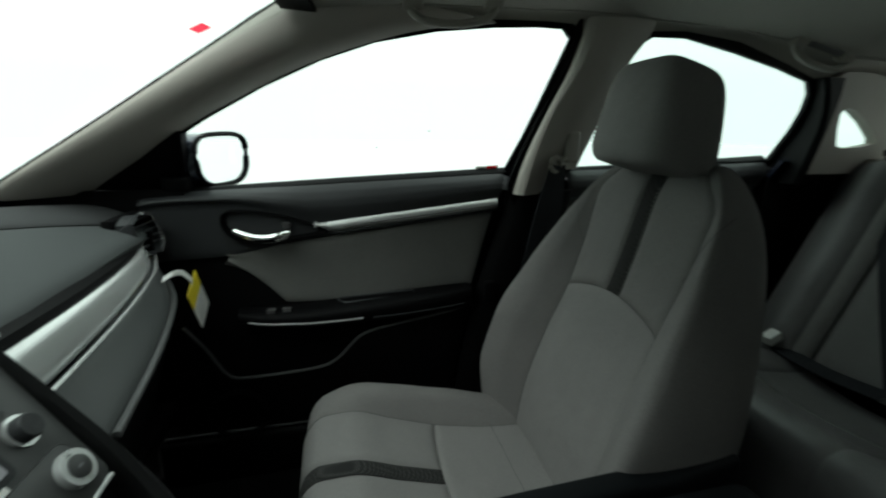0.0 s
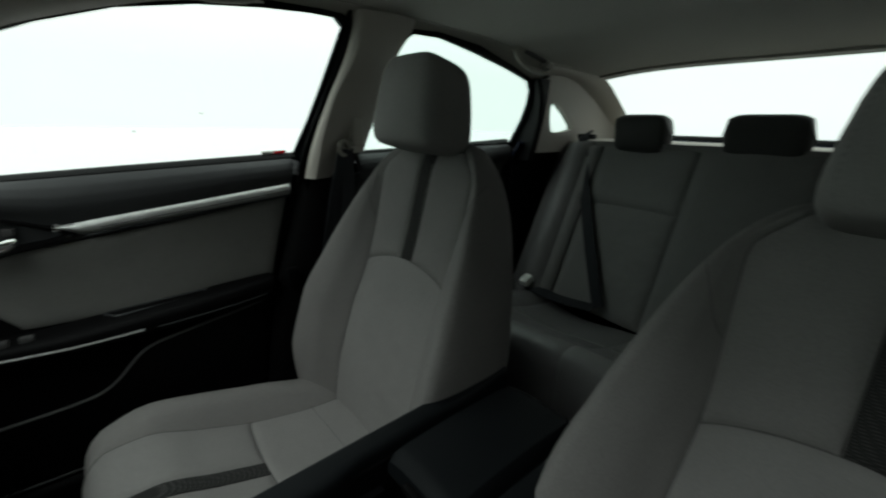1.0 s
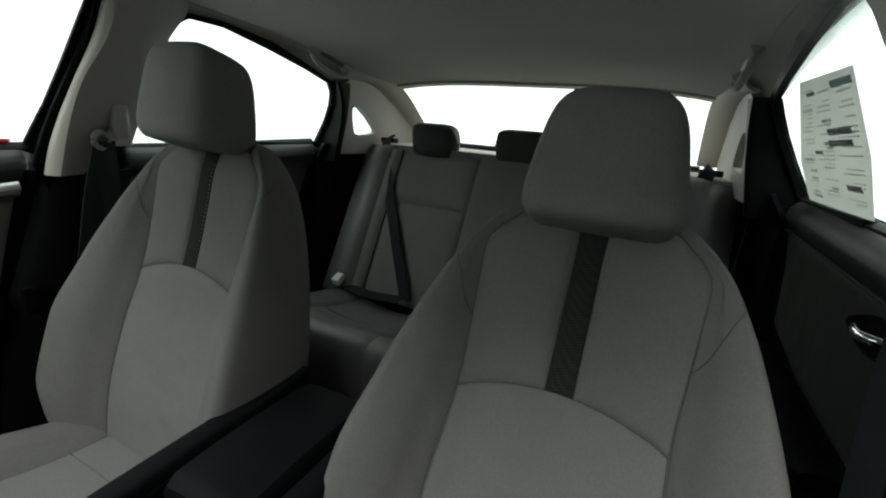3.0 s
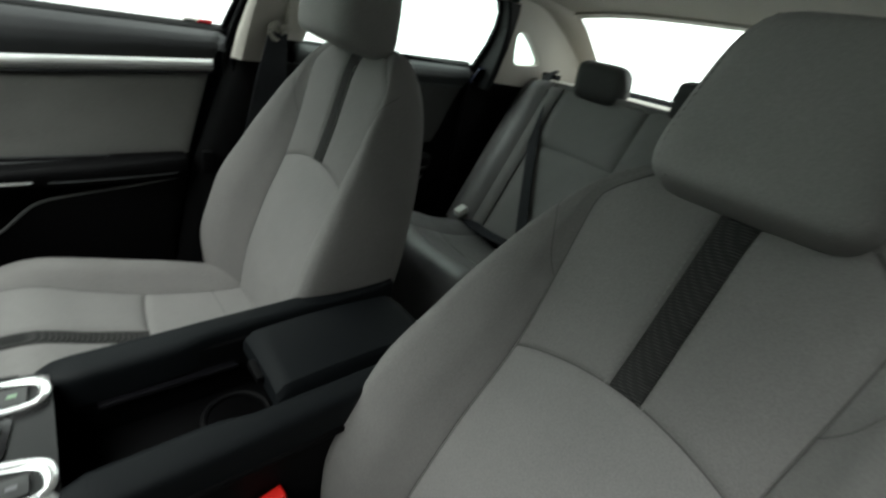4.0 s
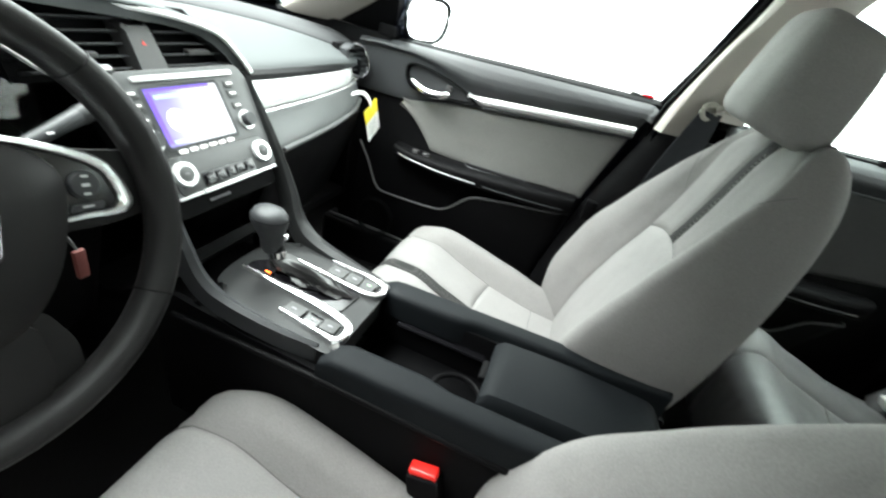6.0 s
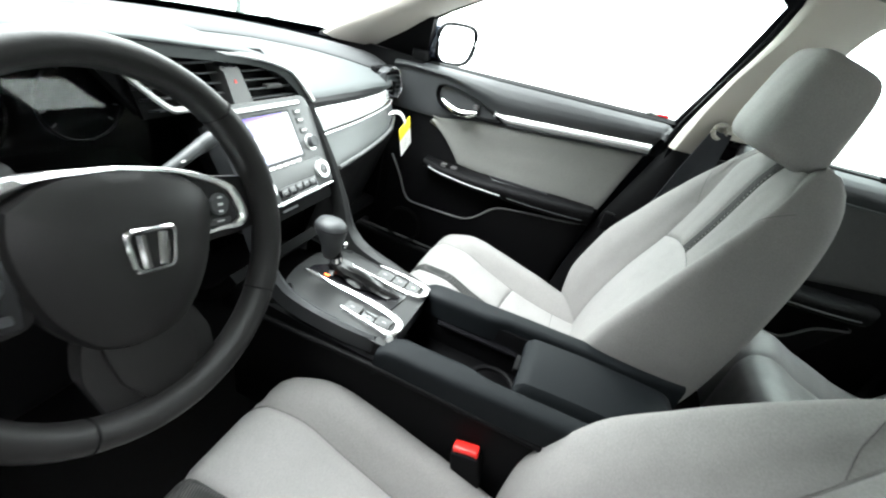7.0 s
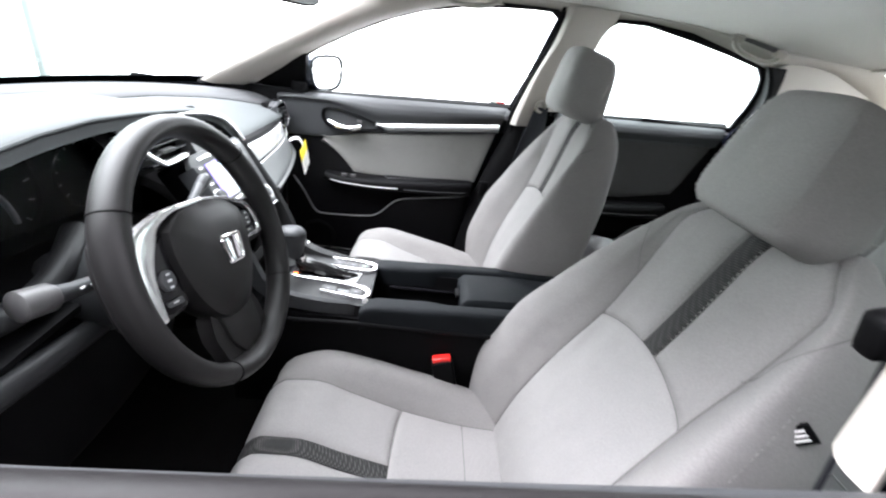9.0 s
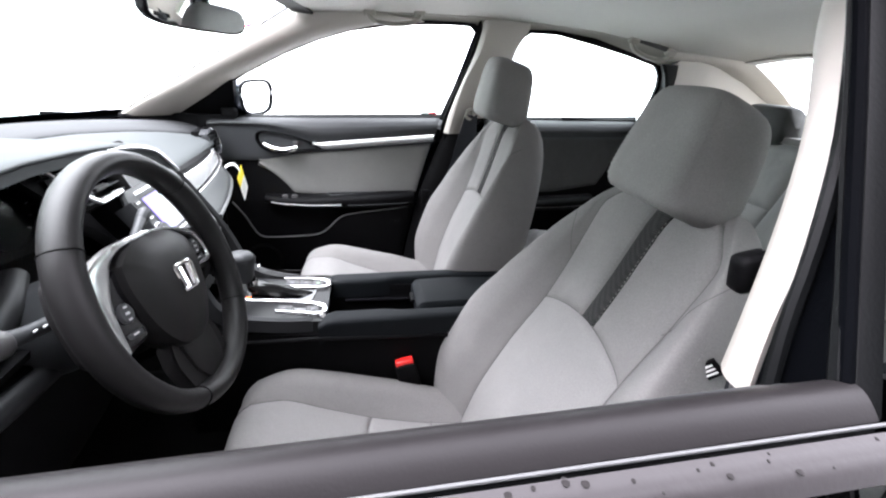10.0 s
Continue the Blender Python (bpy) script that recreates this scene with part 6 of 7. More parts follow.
for s in (1, -1):
    sp = rounded([(s * 0.05, 0.066), (s * 0.11, 0.058), (s * 0.158, 0.056), (s * 0.168, 0.02), (s * 0.165, -0.004), (s * 0.13, -0.012), (s * 0.07, -0.014)], 0.012, 4)
    if s < 0:
        sp = rounded([(-0.05, 0.066), (-0.11, 0.056), (-0.158, 0.056), (-0.168, 0.02), (-0.163, -0.045), (-0.13, -0.056), (-0.075, -0.05)], 0.012, 4)
    spk = part("spoke", prism(sp, lambda p, d: ws_(p[0], p[1], 0.001 - d), 0.022, 0.003), RIM, sw, "charcoal spoke with switches")
    out_line = [(0.0, 0.074), (0.05, 0.07), (0.09, 0.061), (0.116, 0.052), (0.131, 0.04), (0.143, 0.015), (0.142, 0.004), (0.130, -0.003), (0.10, -0.003), (0.07, -0.005)]
    in_line = [(0.07, -0.0005), (0.10, 0.0025), (0.124, 0.004), (0.131, 0.012), (0.122, 0.036), (0.11, 0.046), (0.088, 0.0545), (0.05, 0.0645), (0.0, 0.0695)]
    if s < 0:
        out_line = [(0.0, 0.074), (0.05, 0.071), (0.086, 0.066), (0.127, 0.05), (0.1375, 0.025), (0.138, -0.005), (0.133, -0.046), (0.126, -0.051)]
        in_line = [(0.125, -0.046), (0.1205, -0.008), (0.113, 0.014), (0.102, 0.032), (0.09, 0.05), (0.07, 0.06), (0.05, 0.065), (0.0, 0.0695)]
    oc, ic = curve([V((s * u, v, 0)) for u, v in out_line], 48), curve([V((s * u, v, 0)) for u, v in reversed(in_line)], 48)
    rings = []
    for p, q in zip(oc, ic):
        top = 0.0125 - 0.004 * min(1, abs(p.x) / 0.14)
        rings.append([ws_(p.x, p.y, top - 0.012), ws_(p.x, p.y, top - 0.0015), ws_(lerp(p.x, q.x, 0.2), lerp(p.y, q.y, 0.2), top), ws_(lerp(p.x, q.x, 0.8), lerp(p.y, q.y, 0.8), top), ws_(q.x, q.y, top - 0.0015), ws_(q.x, q.y, top - 0.012)])
    part("spoke_trim", loft(rings), TRIM, sw, "bright silver spoke trim")
    podp = [(0.068, 0.059), (0.09, 0.053), (0.109, 0.0445), (0.12, 0.035), (0.129, 0.012), (0.123, 0.005), (0.10, 0.0035), (0.072, 0.001)]
    sv = 0.0 if s > 0 else -0.036
    su = 0.0 if s > 0 else 0.001
    if s < 0:
        podp = [(0.08, 0.045), (0.098, 0.033), (0.112, 0.012), (0.1195, -0.008), (0.124, -0.044), (0.11, -0.047), (0.084, -0.045)]
    pod = part("switch_pod", prism([(s * u, v) for u, v in podp], lambda p, d: ws_(p[0], p[1], 0.005 - d), 0.012), PIANO, spk, "gloss black switch pod")
    cu, cv = s * (0.104 - su), 0.027 + sv
    ring = [[ws_(cu + r * math.cos(t), cv + r * math.sin(t), w) for t in [k * math.pi / 12 for k in range(24)]] for r, w in ((0.0125, 0.004), (0.0125, 0.0075), (0.011, 0.009), (0.004, 0.0085))]
    pad_ = part("switch_ring", loft(ring), SOFT_DARK, pod, "round dark switch pad")
    for du, dv, a, b in ((0.0, 0.0078, 0.0026, 0.0011), (0.0, -0.0078, 0.0026, 0.0011), (0.0, 0.0, 0.003, 0.0014)):
        part("switch_mark", prism([(cu + du - a, cv + dv - b), (cu + du + a, cv + dv - b), (cu + du + a, cv + dv + b), (cu + du - a, cv + dv + b)], lambda p, d: ws_(p[0], p[1], 0.0098 - d), 0.0012), PALE_PRINT, pad_)
    low = part("switch_bar", prism(rounded([(s * 0.09, 0.004 + sv * 1.2), (s * 0.116, 0.006 + sv * 1.2), (s * 0.117, 0.011 + sv * 1.2), (s * 0.091, 0.0105 + sv * 1.2)], 0.002, 3), lambda p, d: ws_(p[0], p[1], 0.0075 - d), 0.005, 0.001), SOFT_DARK, pod, "grey lower switch bar")
    part("switch_mark", prism([(s * 0.099, 0.007 + sv * 1.2), (s * 0.108, 0.0075 + sv * 1.2), (s * 0.108, 0.009 + sv * 1.2), (s * 0.099, 0.0088 + sv * 1.2)], lambda p, d: ws_(p[0], p[1], 0.0083 - d), 0.0012), PALE_PRINT, low)
    # the lower spoke's two legs
    leg = [(s * 0.0, -0.088), (s * 0.05, -0.075), (s * 0.062, -0.11), (s * 0.052, -0.175), (s * 0.03, -0.178), (s * 0.028, -0.125), (s * 0.0, -0.118)]
    part("lower_spoke", prism(rounded(leg, 0.01, 4), lambda p, d: ws_(p[0] - 0.2 * (p[1] + 0.06), p[1], 0.002 - d), 0.02, 0.003), RIM, sw, "charcoal lower spoke")
part("lower_spoke_cover", prism(rounded([(-0.043, -0.082), (0.043, -0.082), (0.04, -0.128), (0.022, -0.158), (-0.022, -0.158), (-0.04, -0.128)], 0.01, 4), lambda p, d: ws_(p[0] - 0.2 * (p[1] + 0.06), p[1], 0.007 - d), 0.02, 0.003), RIM, sw, "dark grey lower spoke cover")

col = thing("steering_column", "black steering column shroud with two control stalks", "steering column", (-0.6, -0.37, 0.86))
ringc = lambda w, r, dv: [wp(r * 1.2 * math.cos(t), r * math.sin(t) + dv, w) for t in [k * math.pi / 12 for k in range(24)]]
part("shroud", loft([ringc(-0.03, 0.05, -0.005), ringc(-0.05, 0.06, -0.01), ringc(-0.16, 0.066, -0.015), ringc(-0.26, 0.06, -0.02)]), SOFT_DARK, col, "black column shroud")
for s in (1, -1):
    # the lights stalk is thick and ends in a broad knob, the wiper stalk is long and slim
    if s < 0:
        line, fat, tip, big = [(0.05, 0.018), (0.09, 0.024), (0.125, 0.031), (0.143, 0.036), (0.155, 0.039)], 1.1, (0.176, 0.044), 0.0165
    else:
        line, fat, tip, big = [(0.05, 0.018), (0.10, 0.032), (0.15, 0.047), (0.18, 0.056), (0.19, 0.059)], 0.9, (0.206, 0.063), 0.0105
    pts = [wp(s * u, v, -0.085 - 0.1 * (u - 0.05)) for u, v in line]
    st = part("stalk", tube(pts, [r * fat for r in (0.007, 0.0075, 0.0085, 0.01, 0.0095)], 14), SOFT_DARK, col, "black control stalk")
    a, b2 = pts[3], wp(s * tip[0], tip[1], -0.1)
    part("stalk_end", tube([a, a.lerp(b2, 0.15), b2, b2.lerp(a, -0.1)], [big * 0.75, big * 0.95, big, big * 0.7], 18), GREY_P if s < 0 else SOFT_DARK, st, "ribbed grey stalk end" if s < 0 else "")
    for q in range(3):
        c = pts[1].lerp(pts[2], 0.2 + 0.35 * q) + e3 * 0.0085 * fat
        part("stalk_mark", box(-0.0012, 0.0012, -0.003, 0.003, -0.001, 0.001, 0.0004, 1, Matrix.Translation(c)), PALE_PRINT, st)
keyt = thing("key_tag", "small reddish card tag hanging at the ignition", "tag", (-0.5, -0.2, 0.8))
part("card", box(-0.003, 0.003, -0.006, 0.006, -0.036, 0.0, 0.002, 2, Matrix.Translation((-0.535, -0.243, 0.815))), mat("faded_red_card", (0.11, 0.025, 0.02), 0.6, var=0.1), keyt)
part("loop", tube(curve([(-0.56, -0.26, 0.85), (-0.545, -0.248, 0.835), (-0.535, -0.243, 0.813)], 8), 0.0015, 6), GREY_P, keyt)


# ---- centre console ----
con = thing("centre_console", "black and silver centre console between the front seats", "console", (-0.2, 0, 0.3))


def con_side(s):
    def fn(a, b):
        x = lerp(-0.6, 0.24, a)
        zt = table(x, [-0.6, -0.45, -0.31, 0.1, 0.24], [0.66, 0.645, 0.638, 0.64, 0.62])
        z = lerp(0.28, zt, b)
        return V((x, s * (0.105 + 0.012 * math.sin(b * 2)), z))
    return fn


for s in (1, -1):
    part("side_wall", sheet(con_side(s), 16, 10, (0, s, 0), 0.01), BLACK, con, "black console side")
    part("side_ledge", tube([V((lerp(-0.56, 0.18, k / 20), s * 0.121, table(lerp(-0.56, 0.18, k / 20), [-0.56, -0.31, 0.18], [0.628, 0.636, 0.628]) - 0.005)) for k in range(21)], 0.0055, 8), BLACK, con)

    def rail(a, s=s):
        x = lerp(-0.302, 0.225, a)
        w = table(x, [-0.302, -0.27, -0.2, -0.15, -0.11, 0.1, 0.225], [0.02, 0.026, 0.026, 0.026, 0.021, 0.02, 0.012])
        zt = table(x, [-0.302, -0.28, 0.05, 0.225], [0.662, 0.676, 0.685, 0.68])
        yo = 0.122
        yi = yo - 2 * w
        hump = [(lerp(yi, yo, 0.5 + 0.5 * math.copysign(abs(math.cos(t)) ** 0.55, math.cos(t))), zt - 0.018 + 0.019 * math.sin(t) ** 0.6) for t in [k * math.pi / 14 for k in range(15)]]
        return [V((x, s * y, z)) for y, z in [(yo, zt - 0.05)] + hump + [(yi, zt - 0.05)]]

    part("side_rail", loft([rail(k / 30) for k in range(31)]), PADDED, con, "black padded console rail")
part("bin_floor", box(-0.30, 0.0, -0.085, 0.085, 0.55, 0.565, 0.004), BLACK, con, "black storage bin floor")
for s in (1, -1):
    part("bin_wall", box(-0.30, 0.2, s * 0.075, s * 0.083, 0.56, 0.66, 0.003), BLACK, con)
    part("bin_ledge", box(-0.25, -0.08, s * 0.062, s * 0.077, 0.618, 0.624, 0.002), PIANO, con)
bmq = bmesh.new()
tube([V((-0.105 + 0.042 * math.cos(t), -0.012 + 0.042 * math.sin(t), 0.60)) for t in [k * math.pi / 16 for k in range(32)]], 0.005, 8, closed=True, bm=bmq)
part("cup_holder", bmq, BLACK, con, "dark ringed cup holder")
# arm rest lid
lid = []
for k in range(25):
    a = k / 24
    x = lerp(-0.072, 0.20, a)
    zt = 0.684 + 0.006 * math.sin(math.pi * a) - (0.012 * (1 - a / 0.06) ** 2 if a < 0.06 else 0) - (0.016 * ((a - 0.92) / 0.08) ** 2 if a > 0.92 else 0)
    h = 0.068 - (0.006 * ((a - 0.9) / 0.1) ** 2 if a > 0.9 else 0)
    lid.append([V((x, y, z)) for y, z in ((-h, 0.645), (-h, zt - 0.012), (-h + 0.007, zt - 0.002), (-h * 0.5, zt + 0.002), (0, zt + 0.003), (h * 0.5, zt + 0.002), (h - 0.007, zt - 0.002), (h, zt - 0.012), (h, 0.645))])
lidp = part("armrest_lid", loft(lid), PADDED, con, "black padded armrest lid")
part("lid_latch", box(-0.082, -0.07, -0.02, 0.02, 0.655, 0.667, 0.003), BLACK, lidp)
part("rear_box", box(0.0, 0.21, -0.078, 0.078, 0.3, 0.64, 0.01), BLACK, con)
# gear selector plate
def deck(x, y, off=0.0):
    return V((x, y, table(x, [-0.66, -0.56, -0.31], [0.712, 0.682, 0.668]) + off))


part("selector_deck", prism(rounded([(-0.525, -0.03), (-0.515, -0.07), (-0.47, -0.096), (-0.292, -0.1), (-0.292, 0.1), (-0.47, 0.1), (-0.515, 0.07), (-0.525, 0.03)], 0.014, 4), lambda p, d: deck(p[0], p[1], -d), 0.05, 0.006), DECK, con, "graphite selector deck")
part("deck_front", sheet(lambda a, b: V((lerp(-0.63, -0.52, a), lerp(-0.11, 0.11, b), lerp(0.62, 0.66, a ** 2))), 8, 8, (0, 0, 1), 0.03), BLACK, con, "black tray ahead of the selector")
part("front_tray", sheet(lambda a, b: V((lerp(-0.76, -0.60, a), lerp(-0.12, 0.12, b), lerp(0.60, 0.68, a ** 3))), 8, 8, (0, 0, 1), 0.02), BLACK, con, "black open tray under the stack")


def stroke(line, widths, top, low):
    """A bright strip of changing width laid along a line on the deck."""
    pts = curve([V((x, y, 0)) for x, y in line], 36)
    rings = []
    for i, p in enumerate(pts):
        d = (pts[min(i + 1, 35)] - pts[max(i - 1, 0)]).normalized()
        n = V((-d.y, d.x, 0))
        w = table(i / 35 * (len(widths) - 1), list(range(len(widths))), widths)
        rings.append([deck(p.x + n.x * k * w, p.y + n.y * k * w, h) for k, h in ((-1, low), (-1, top - 0.0015), (-0.6, top), (0.6, top), (1, top - 0.0015), (1, low))])
    return loft(rings)


for s, line, ws2 in ((-1, [(-0.51, -0.026), (-0.42, -0.025), (-0.355, -0.028), (-0.305, -0.038), (-0.292, -0.056), (-0.297, -0.079), (-0.33, -0.080), (-0.40, -0.074)], [0.001, 0.0065, 0.007, 0.0065, 0.006, 0.005, 0.0032, 0.002]),
                     (1, [(-0.49, 0.046), (-0.42, 0.045), (-0.355, 0.044), (-0.305, 0.046), (-0.292, 0.06), (-0.297, 0.083), (-0.33, 0.089), (-0.405, 0.086)], [0.002, 0.0032, 0.0038, 0.0045, 0.0055, 0.005, 0.0035, 0.002])):
    bp = part("silver_frame", stroke(line, ws2, 0.009, -0.004), TRIM, con, "bright silver frame beside the selector")
    y0, y1 = (-0.047, -0.071) if s < 0 else (0.054, 0.08)
    for q, (xa, xb) in enumerate(((-0.398, -0.366), (-0.363, -0.336), (-0.333, -0.307))):
        sw_ = part("console_switch", prism(rounded([(xa, y0), (xb, y0), (xb, y1), (xa, y1)], 0.003, 3), lambda p, d: deck(p[0], p[1], (0.006 if q != 1 or s > 0 else 0.002) - d), 0.008, 0.0008), PIANO if q == 1 and s < 0 else KEY_GREY, bp, "small console switch")
        part("switch_mark", prism([(xa + 0.01, lerp(y0, y1, 0.45)), (xa + 0.018, lerp(y0, y1, 0.45)), (xa + 0.018, lerp(y0, y1, 0.6)), (xa + 0.01, lerp(y0, y1, 0.6))], lambda p, d: deck(p[0], p[1], (0.0068 if q != 1 or s > 0 else 0.0028) - d), 0.0012), INK if s < 0 or q != 2 else GREEN, sw_)
    part("frame_end", tube([deck(-0.296, s * 0.085, 0.003), deck(-0.288, s * 0.09, -0.004), deck(-0.284, s * 0.092, -0.03)], 0.007, 10), SILVER, bp)
part("selector_well", prism(rounded([(-0.508, -0.021), (-0.326, -0.021), (-0.318, 0.037), (-0.47, 0.04), (-0.508, 0.0)], 0.008, 4), lambda p, d: deck(p[0], p[1], 0.004 - d), 0.006), PIANO, con, "gloss black selector gate")
part("gear_lamp", prism([(-0.476, -0.013), (-0.466, -0.013), (-0.466, -0.0105), (-0.476, -0.0105)], lambda p, d: deck(p[0], p[1], 0.0055 - d), 0.002), AMBER, con, "small amber gear lamp")
boot = []
for k in range(9):
    a = k / 8
    fold = 0.006 * math.sin(3 * math.pi * a) * (1 - a)
    boot.append([deck(-0.4 - 0.06 * a + (0.07 - 0.054 * a) * math.cos(t) * (1 + 0.1 * math.sin(5 * t + 2 * a) * (1 - a)), 0.015 * (1 - a) + (0.019 - 0.006 * a + fold) * math.sin(t) * (1 + 0.22 * math.sin(7 * t + 5 * a)), 0.006 + 0.03 * a + 0.005 * math.sin(6 * t + 7 * a) * a * (1 - a) * 4) for t in [q * 2 * math.pi / 36 for q in range(36)]])
part("selector_boot", loft(boot), mat("black_leatherette", (0.007, 0.007, 0.007), 0.3, grain=0.5, scale=120, var=0.2), con, "creased black selector boot")
gl = thing("gear_selector", "black leather gear selector knob on a short stalk", "gear selector", (-0.47, 0, 0.69))
part("stalk", tube([V((-0.462, 0, 0.695)), V((-0.468, 0, 0.735)), V((-0.472, 0, 0.75))], [0.012, 0.012, 0.014], 14), BLACK, gl, "black selector neck")
part("collar", tube([V((-0.463, 0, 0.712)), V((-0.465, 0, 0.722))], [0.0145, 0.0135], 16), CHROME, gl, "thin chrome collar")
kn = []
for z, rx, ry, ox in ((0.718, 0.014, 0.013, 0.0), (0.726, 0.018, 0.0155, 0.0), (0.743, 0.0195, 0.0165, -0.001), (0.760, 0.025, 0.021, -0.004), (0.773, 0.0305, 0.025, -0.006), (0.784, 0.030, 0.0245, -0.007), (0.792, 0.024, 0.02, -0.008), (0.795, 0.012, 0.01, -0.008)):
    kn.append([V((-0.474 + ox + rx * math.copysign(abs(math.cos(t)) ** 0.8, math.cos(t)), ry * math.sin(t), z)) for t in [q * 2 * math.pi / 24 for q in range(24)]])
kb = part("knob", loft(kn), SOFT_DARK, gl, "black leather knob", sharp=60)
part("release_button", box(-0.443, -0.439, -0.016, -0.004, 0.756, 0.767, 0.002, 2), CHROME, kb, "chrome release button")
part("knob_seam", tube([p * 1.0 for p in [V((-0.48 + 0.0315 * math.cos(t), 0.0255 * math.sin(t), 0.7805)) for t in [q * 2 * math.pi / 28 for q in range(28)]]], 0.0008, 5, closed=True), BLACK, kb)


# ---- doors, mirrors and overhead ----
for k, (front, s) in enumerate(((True, 1), (True, -1), (False, 1), (False, -1))):
    door(k + 1, front, s)

im = thing("rear_view_mirror", "black framed rear view mirror hanging from the windscreen", "mirror", (-0.5, 0, 1.28))
mm = Matrix.Translation((-0.49, 0.0, 1.283)) @ Matrix.Rotation(radians(-24), 4, "Z") @ Matrix.Rotation(radians(6), 4, "Y")


def mring(sc, x):
    out = []
    for q in range(32):
        t = q * 2 * math.pi / 32
        cu, su = math.cos(t), math.sin(t)
        u = 0.122 * math.copysign(abs(cu) ** 0.5, cu) * sc
        v = 0.034 * math.copysign(abs(su) ** 0.5, su) * (1 - (1 - sc) * 2.4) * (1 + 0.1 * cu)
        out.append(mm @ V((x, u, v)))
    return out


part("housing", loft([mring(0.97, 0.002), mring(1.0, 0.0), mring(1.0, -0.012), mring(0.9, -0.03), mring(0.6, -0.04)]), BLACK, im, "black mirror housing")
part("glass", loft([mring(0.955, 0.0015), mring(0.95, 0.0035)]), MIRROR, im, "silvered mirror glass")
part("stem", tube([mm @ V((-0.03, 0, 0.0)), mm @ V((-0.06, 0, 0.025)), V((-0.56, 0, 1.345))], 0.009, 10), BLACK, im)


def grab(x, y, z, s, yaw, L=0.085):
    g = thing("grab_handle", "cream folding grab handle above the side window", "grab handle", (x, y, z), group="grab handles")
    M = Matrix.Translation((x, y, z)) @ Matrix.Rotation(yaw, 4, "Y") @ Matrix.Rotation(radians(s * 35), 4, "X")
    loop = [M @ V(p) for p in curve([(-L, 0, 0.0), (-L * 0.9, -s * 0.012, -0.016), (-L * 0.6, -s * 0.022, -0.026), (0, -s * 0.025, -0.03), (L * 0.6, -s * 0.022, -0.026), (L * 0.9, -s * 0.012, -0.016), (L, 0, 0)], 24)]
    part("grip", tube(loop, 0.0095, 10, squash=0.8), LINER, g, "warm grey grip")
    for q in (-1, 1):
        part("mount", box(-0.018, 0.018, -0.014, 0.014, -0.012, 0.01, 0.005, 3, M @ Matrix.Translation((q * L * 0.92, 0, 0))), LINER, g)
    part("recess", box(-L * 0.8, L * 0.8, -0.01, 0.006, -0.008, 0.006, 0.004, 2, M @ Matrix.Translation((0, s * 0.008, 0.004))), GREY_P, g, "shadowed recess behind the grip")
    return g


grab(0.82, 0.565, 1.338, 1, radians(11))
grab(0.82, -0.565, 1.338, -1, radians(11))
grab(-0.1, 0.555, 1.372, 1, radians(-4))
for s in (1, -1):
    v = thing("sun_visor", "warm grey folded sun visor against the headliner", "sun visor", (-0.3, s * 0.36, 1.34), group="sun visors")
    part("panel", pad(lambda a, b, s=s: V((lerp(-0.39, -0.22, a), s * lerp(0.17, 0.53, b), 1.352 + 0.02 * a - 0.004 * (2 * b - 1) ** 2)), 8, 14, (0, 0, -1), 0.006, 0.012, 0.012), LINER, v, "warm grey padded visor")
    part("pivot", tube([V((-0.38, s * 0.53, 1.358)), V((-0.37, s * 0.57, 1.358))], 0.006, 8), LINER, v)
ml = thing("map_lamp", "cream overhead console with two clear map lamps", "ceiling lamp", (-0.3, 0, 1.36))
part("body", box(-0.38, -0.22, -0.08, 0.08, 1.355, 1.395, 0.014, 3), CREAM, ml)
for s in (1, -1):
    part("lens", box(-0.31, -0.26, s * 0.02, s * 0.065, 1.351, 1.358, 0.004, 2), WHITE, ml, "pale frosted lamp lens")

# ---- paper and stickers ----
tg = thing("hang_tag", "yellow and white card tag hanging from the fascia edge", "tag", (-0.62, 0.58, 0.72))
m = Matrix.Translation((-0.632, 0.612, 0.835)) @ Matrix.Rotation(radians(90), 4, "Z") @ Matrix.Rotation(radians(-30), 4, "Y")
tag_shape = lambda z0, z1: rounded([(-0.036, z0), (0.036, z0), (0.036, z1), (-0.036, z1)], 0.004, 2)
part("yellow_half", prism(tag_shape(-0.046, 0.0), lambda p, d: m @ V((p[0], d - 0.0005, p[1])), 0.001), YELLOW, tg, "yellow printed upper half")
wh = part("white_half", prism(tag_shape(-0.112, -0.0462), lambda p, d: m @ V((p[0], d - 0.0005, p[1])), 0.001), WHITE, tg, "white lower half")
for q in range(4):
    part("print_bar", box(-0.026, 0.02 - 0.006 * q, -0.0013, -0.0008, -0.062 - 0.012 * q, -0.058 - 0.012 * q, 0, 1, m), PALE_PRINT, wh)
hook = curve([m @ V((0.0, -0.001, -0.008)), m @ V((-0.004, -0.004, 0.012)), V((-0.634, 0.58, 0.866)), V((-0.642, 0.555, 0.872)), V((-0.654, 0.54, 0.866))], 16)
part("loop", loft([[p + V((0, dy, dz)) for dy, dz in ((-0.004, -0.004), (0.004, 0.004), (0.0035, 0.0052), (-0.0045, -0.0028))] for p in hook]), WHITE, tg, "white paper loop")

for x, z in ((-0.235, 1.10), (-0.11, 1.14)):
    single("window_mark", plate(rounded([(x - 0.002, z - 0.002), (x + 0.002, z - 0.002), (x + 0.0015, z + 0.002), (x - 0.002, z + 0.001)], 0.0005, 2), (), side(1, 0.0152), 0.0006), PALE_PRINT, "tiny grey dirt speck on the window glass", "dirt speck", group="window specks")

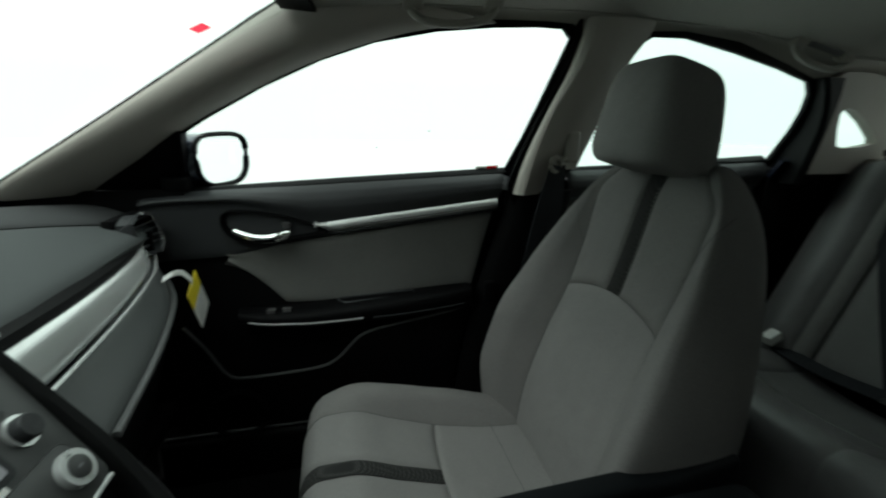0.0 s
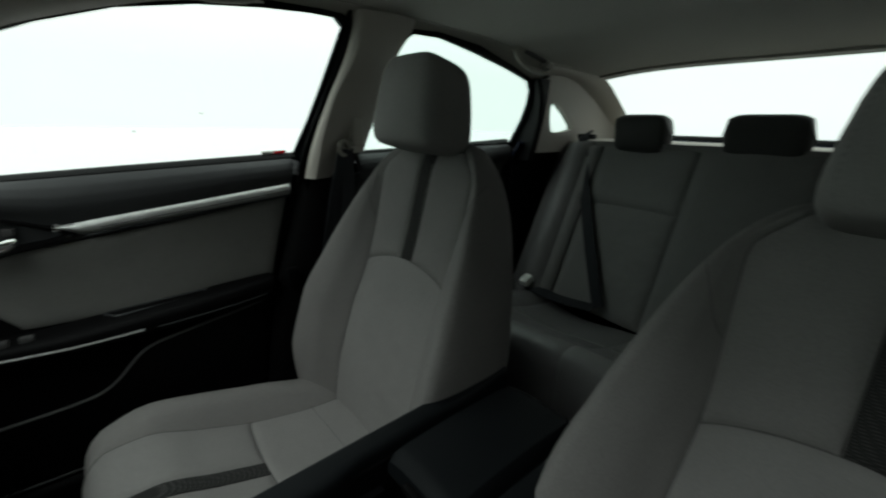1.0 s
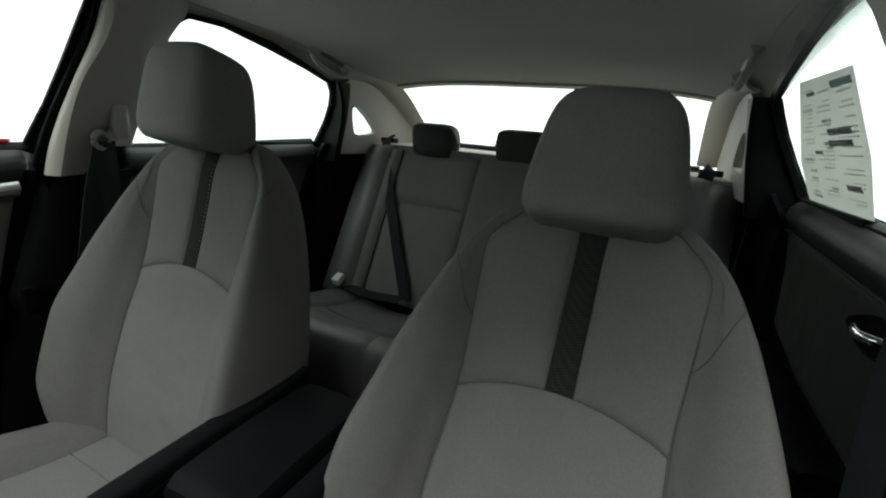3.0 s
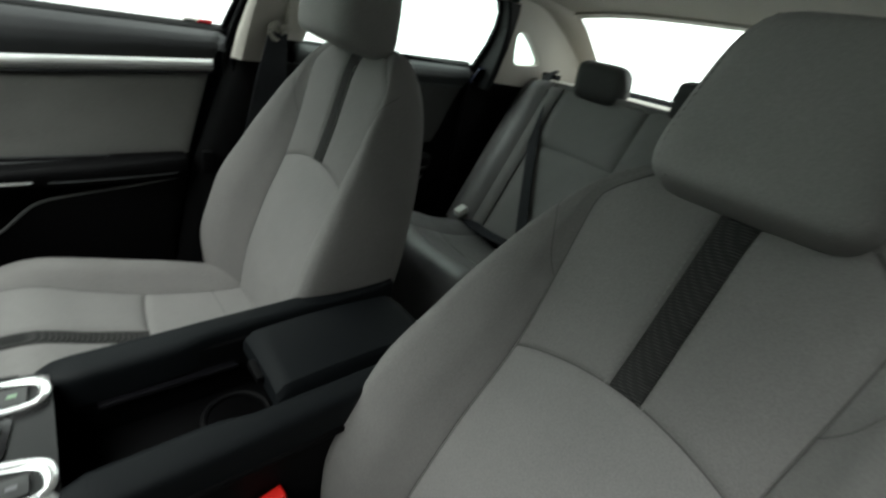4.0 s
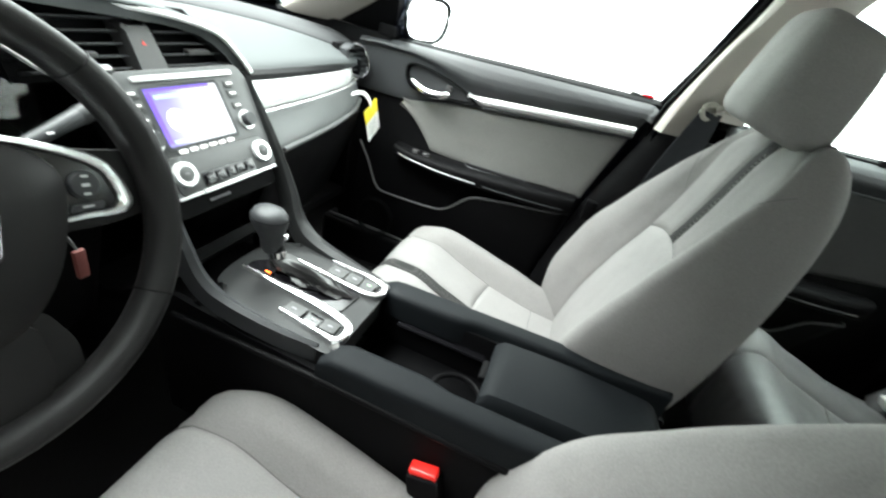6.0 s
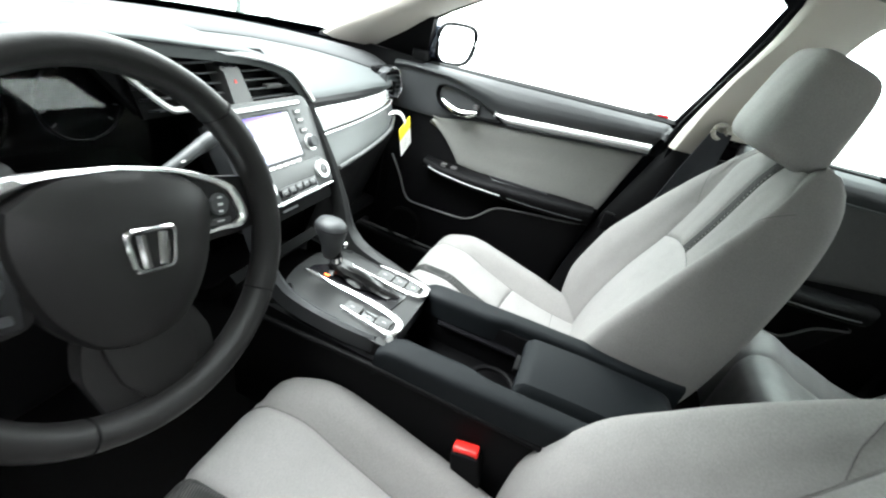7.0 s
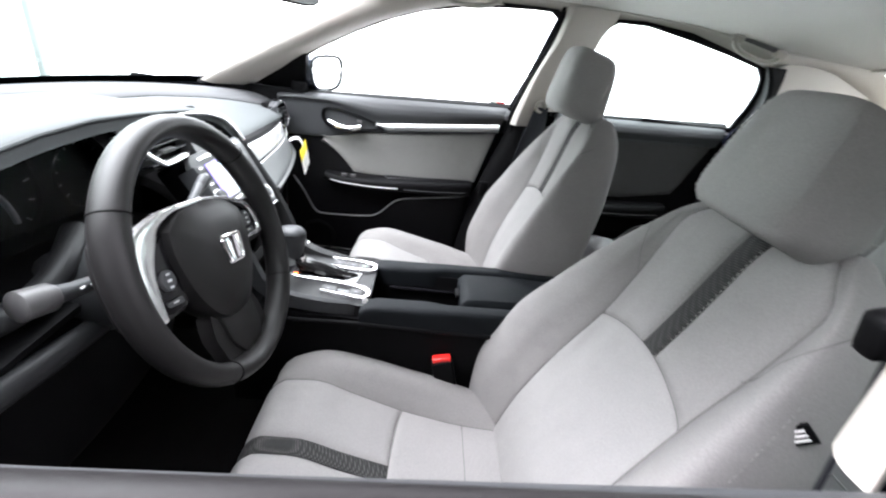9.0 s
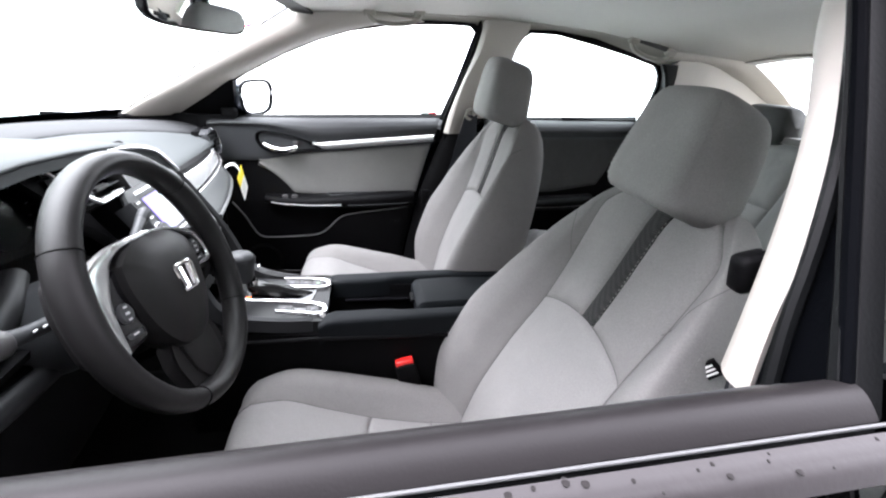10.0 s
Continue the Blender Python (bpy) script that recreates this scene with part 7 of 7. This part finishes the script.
stk = thing("window_sticker", "small red and white sticker on the passenger window", "sticker", (0.03, 0.73, 1.015))
pl = side(1, 0.0125)
part("backing", plate([(0.025, 1.036), (0.088, 1.039), (0.088, 1.055), (0.025, 1.052)], (), pl, 0.0008), SHEET, stk)
part("red_print", plate([(0.056, 1.041), (0.085, 1.042), (0.085, 1.053), (0.056, 1.051)], (), side(1, 0.0117), 0.0006), SHEET_RED, stk)
part("grey_print", plate([(0.028, 1.04), (0.053, 1.041), (0.053, 1.05), (0.028, 1.049)], (), side(1, 0.0117), 0.0006), SHEET_INK, stk)

ws = thing("windscreen_sticker", "small red square sticker inside the windscreen corner", "sticker", (-0.5, 0.54, 1.28))
c = screen_pt(0.80, 0.93)
nrm = (screen_pt(0.82, 0.93) - c).normalized()
tv = (screen_pt(0.80, 0.95) - c).normalized()
bmq = bmesh.new()
bmq.faces.new([bmq.verts.new(c + V((0.004, 0, -0.007)) + nrm * a + tv * b) for a, b in ((-0.012, -0.014), (0.012, -0.014), (0.012, 0.014), (-0.012, 0.014))])
bmesh.ops.solidify(bmq, geom=bmq.faces[:], thickness=0.0008)
part("card", bmq, SHEET_RED, ws)

ps = thing("price_sheet", "large white printed sheet taped inside the rear window", "paper sheet", (0.6, -0.69, 1.1))
plr = side(-1, 0.008)
sh = part("sheet", plate([(0.60, 1.062), (0.918, 1.066), (0.88, 1.15), (0.715, 1.289), (0.485, 1.282), (0.53, 1.16)], (), plr, 0.001), SHEET, ps, "white printed sheet")
plq = side(-1, 0.0068)
rnd = random.Random(9)
for k in range(28):
    z = 1.272 - 0.0072 * k
    xr = table(z, [1.066, 1.15, 1.289], [0.905, 0.87, 0.71])
    xl = table(z, [1.062, 1.16, 1.282], [0.61, 0.54, 0.495])
    for c0, c1 in ((0.04, 0.34), (0.4, 0.66), (0.74, 0.95)):
        if rnd.random() < 0.55:
            h = 0.0022 if rnd.random() < 0.75 else 0.005
            a, b = lerp(xl, xr, c0), lerp(xl, xr, c0 + (c1 - c0) * rnd.uniform(0.4, 1))
            part("print_bar", plate([(a, z - h), (b, z - h), (b, z), (a, z)], (), plq, 0.0006), SHEET_INK2, sh)
for (a, b), (z0, z1) in (((0.56, 0.66), (1.196, 1.206)), ((0.57, 0.67), (1.178, 1.188)), ((0.60, 0.66), (1.105, 1.115)), ((0.72, 0.76), (1.165, 1.171)), ((0.66, 0.7), (1.262, 1.268))):
    part("print_block", plate([(a, z0), (b, z0), (b, z1), (a, z1)], (), plq, 0.0007), SHEET_INK, sh)
part("print_block", plate([(0.50, 1.262), (0.58, 1.264), (0.58, 1.274), (0.50, 1.272)], (), plq, 0.0007), SHEET_TEAL, sh)
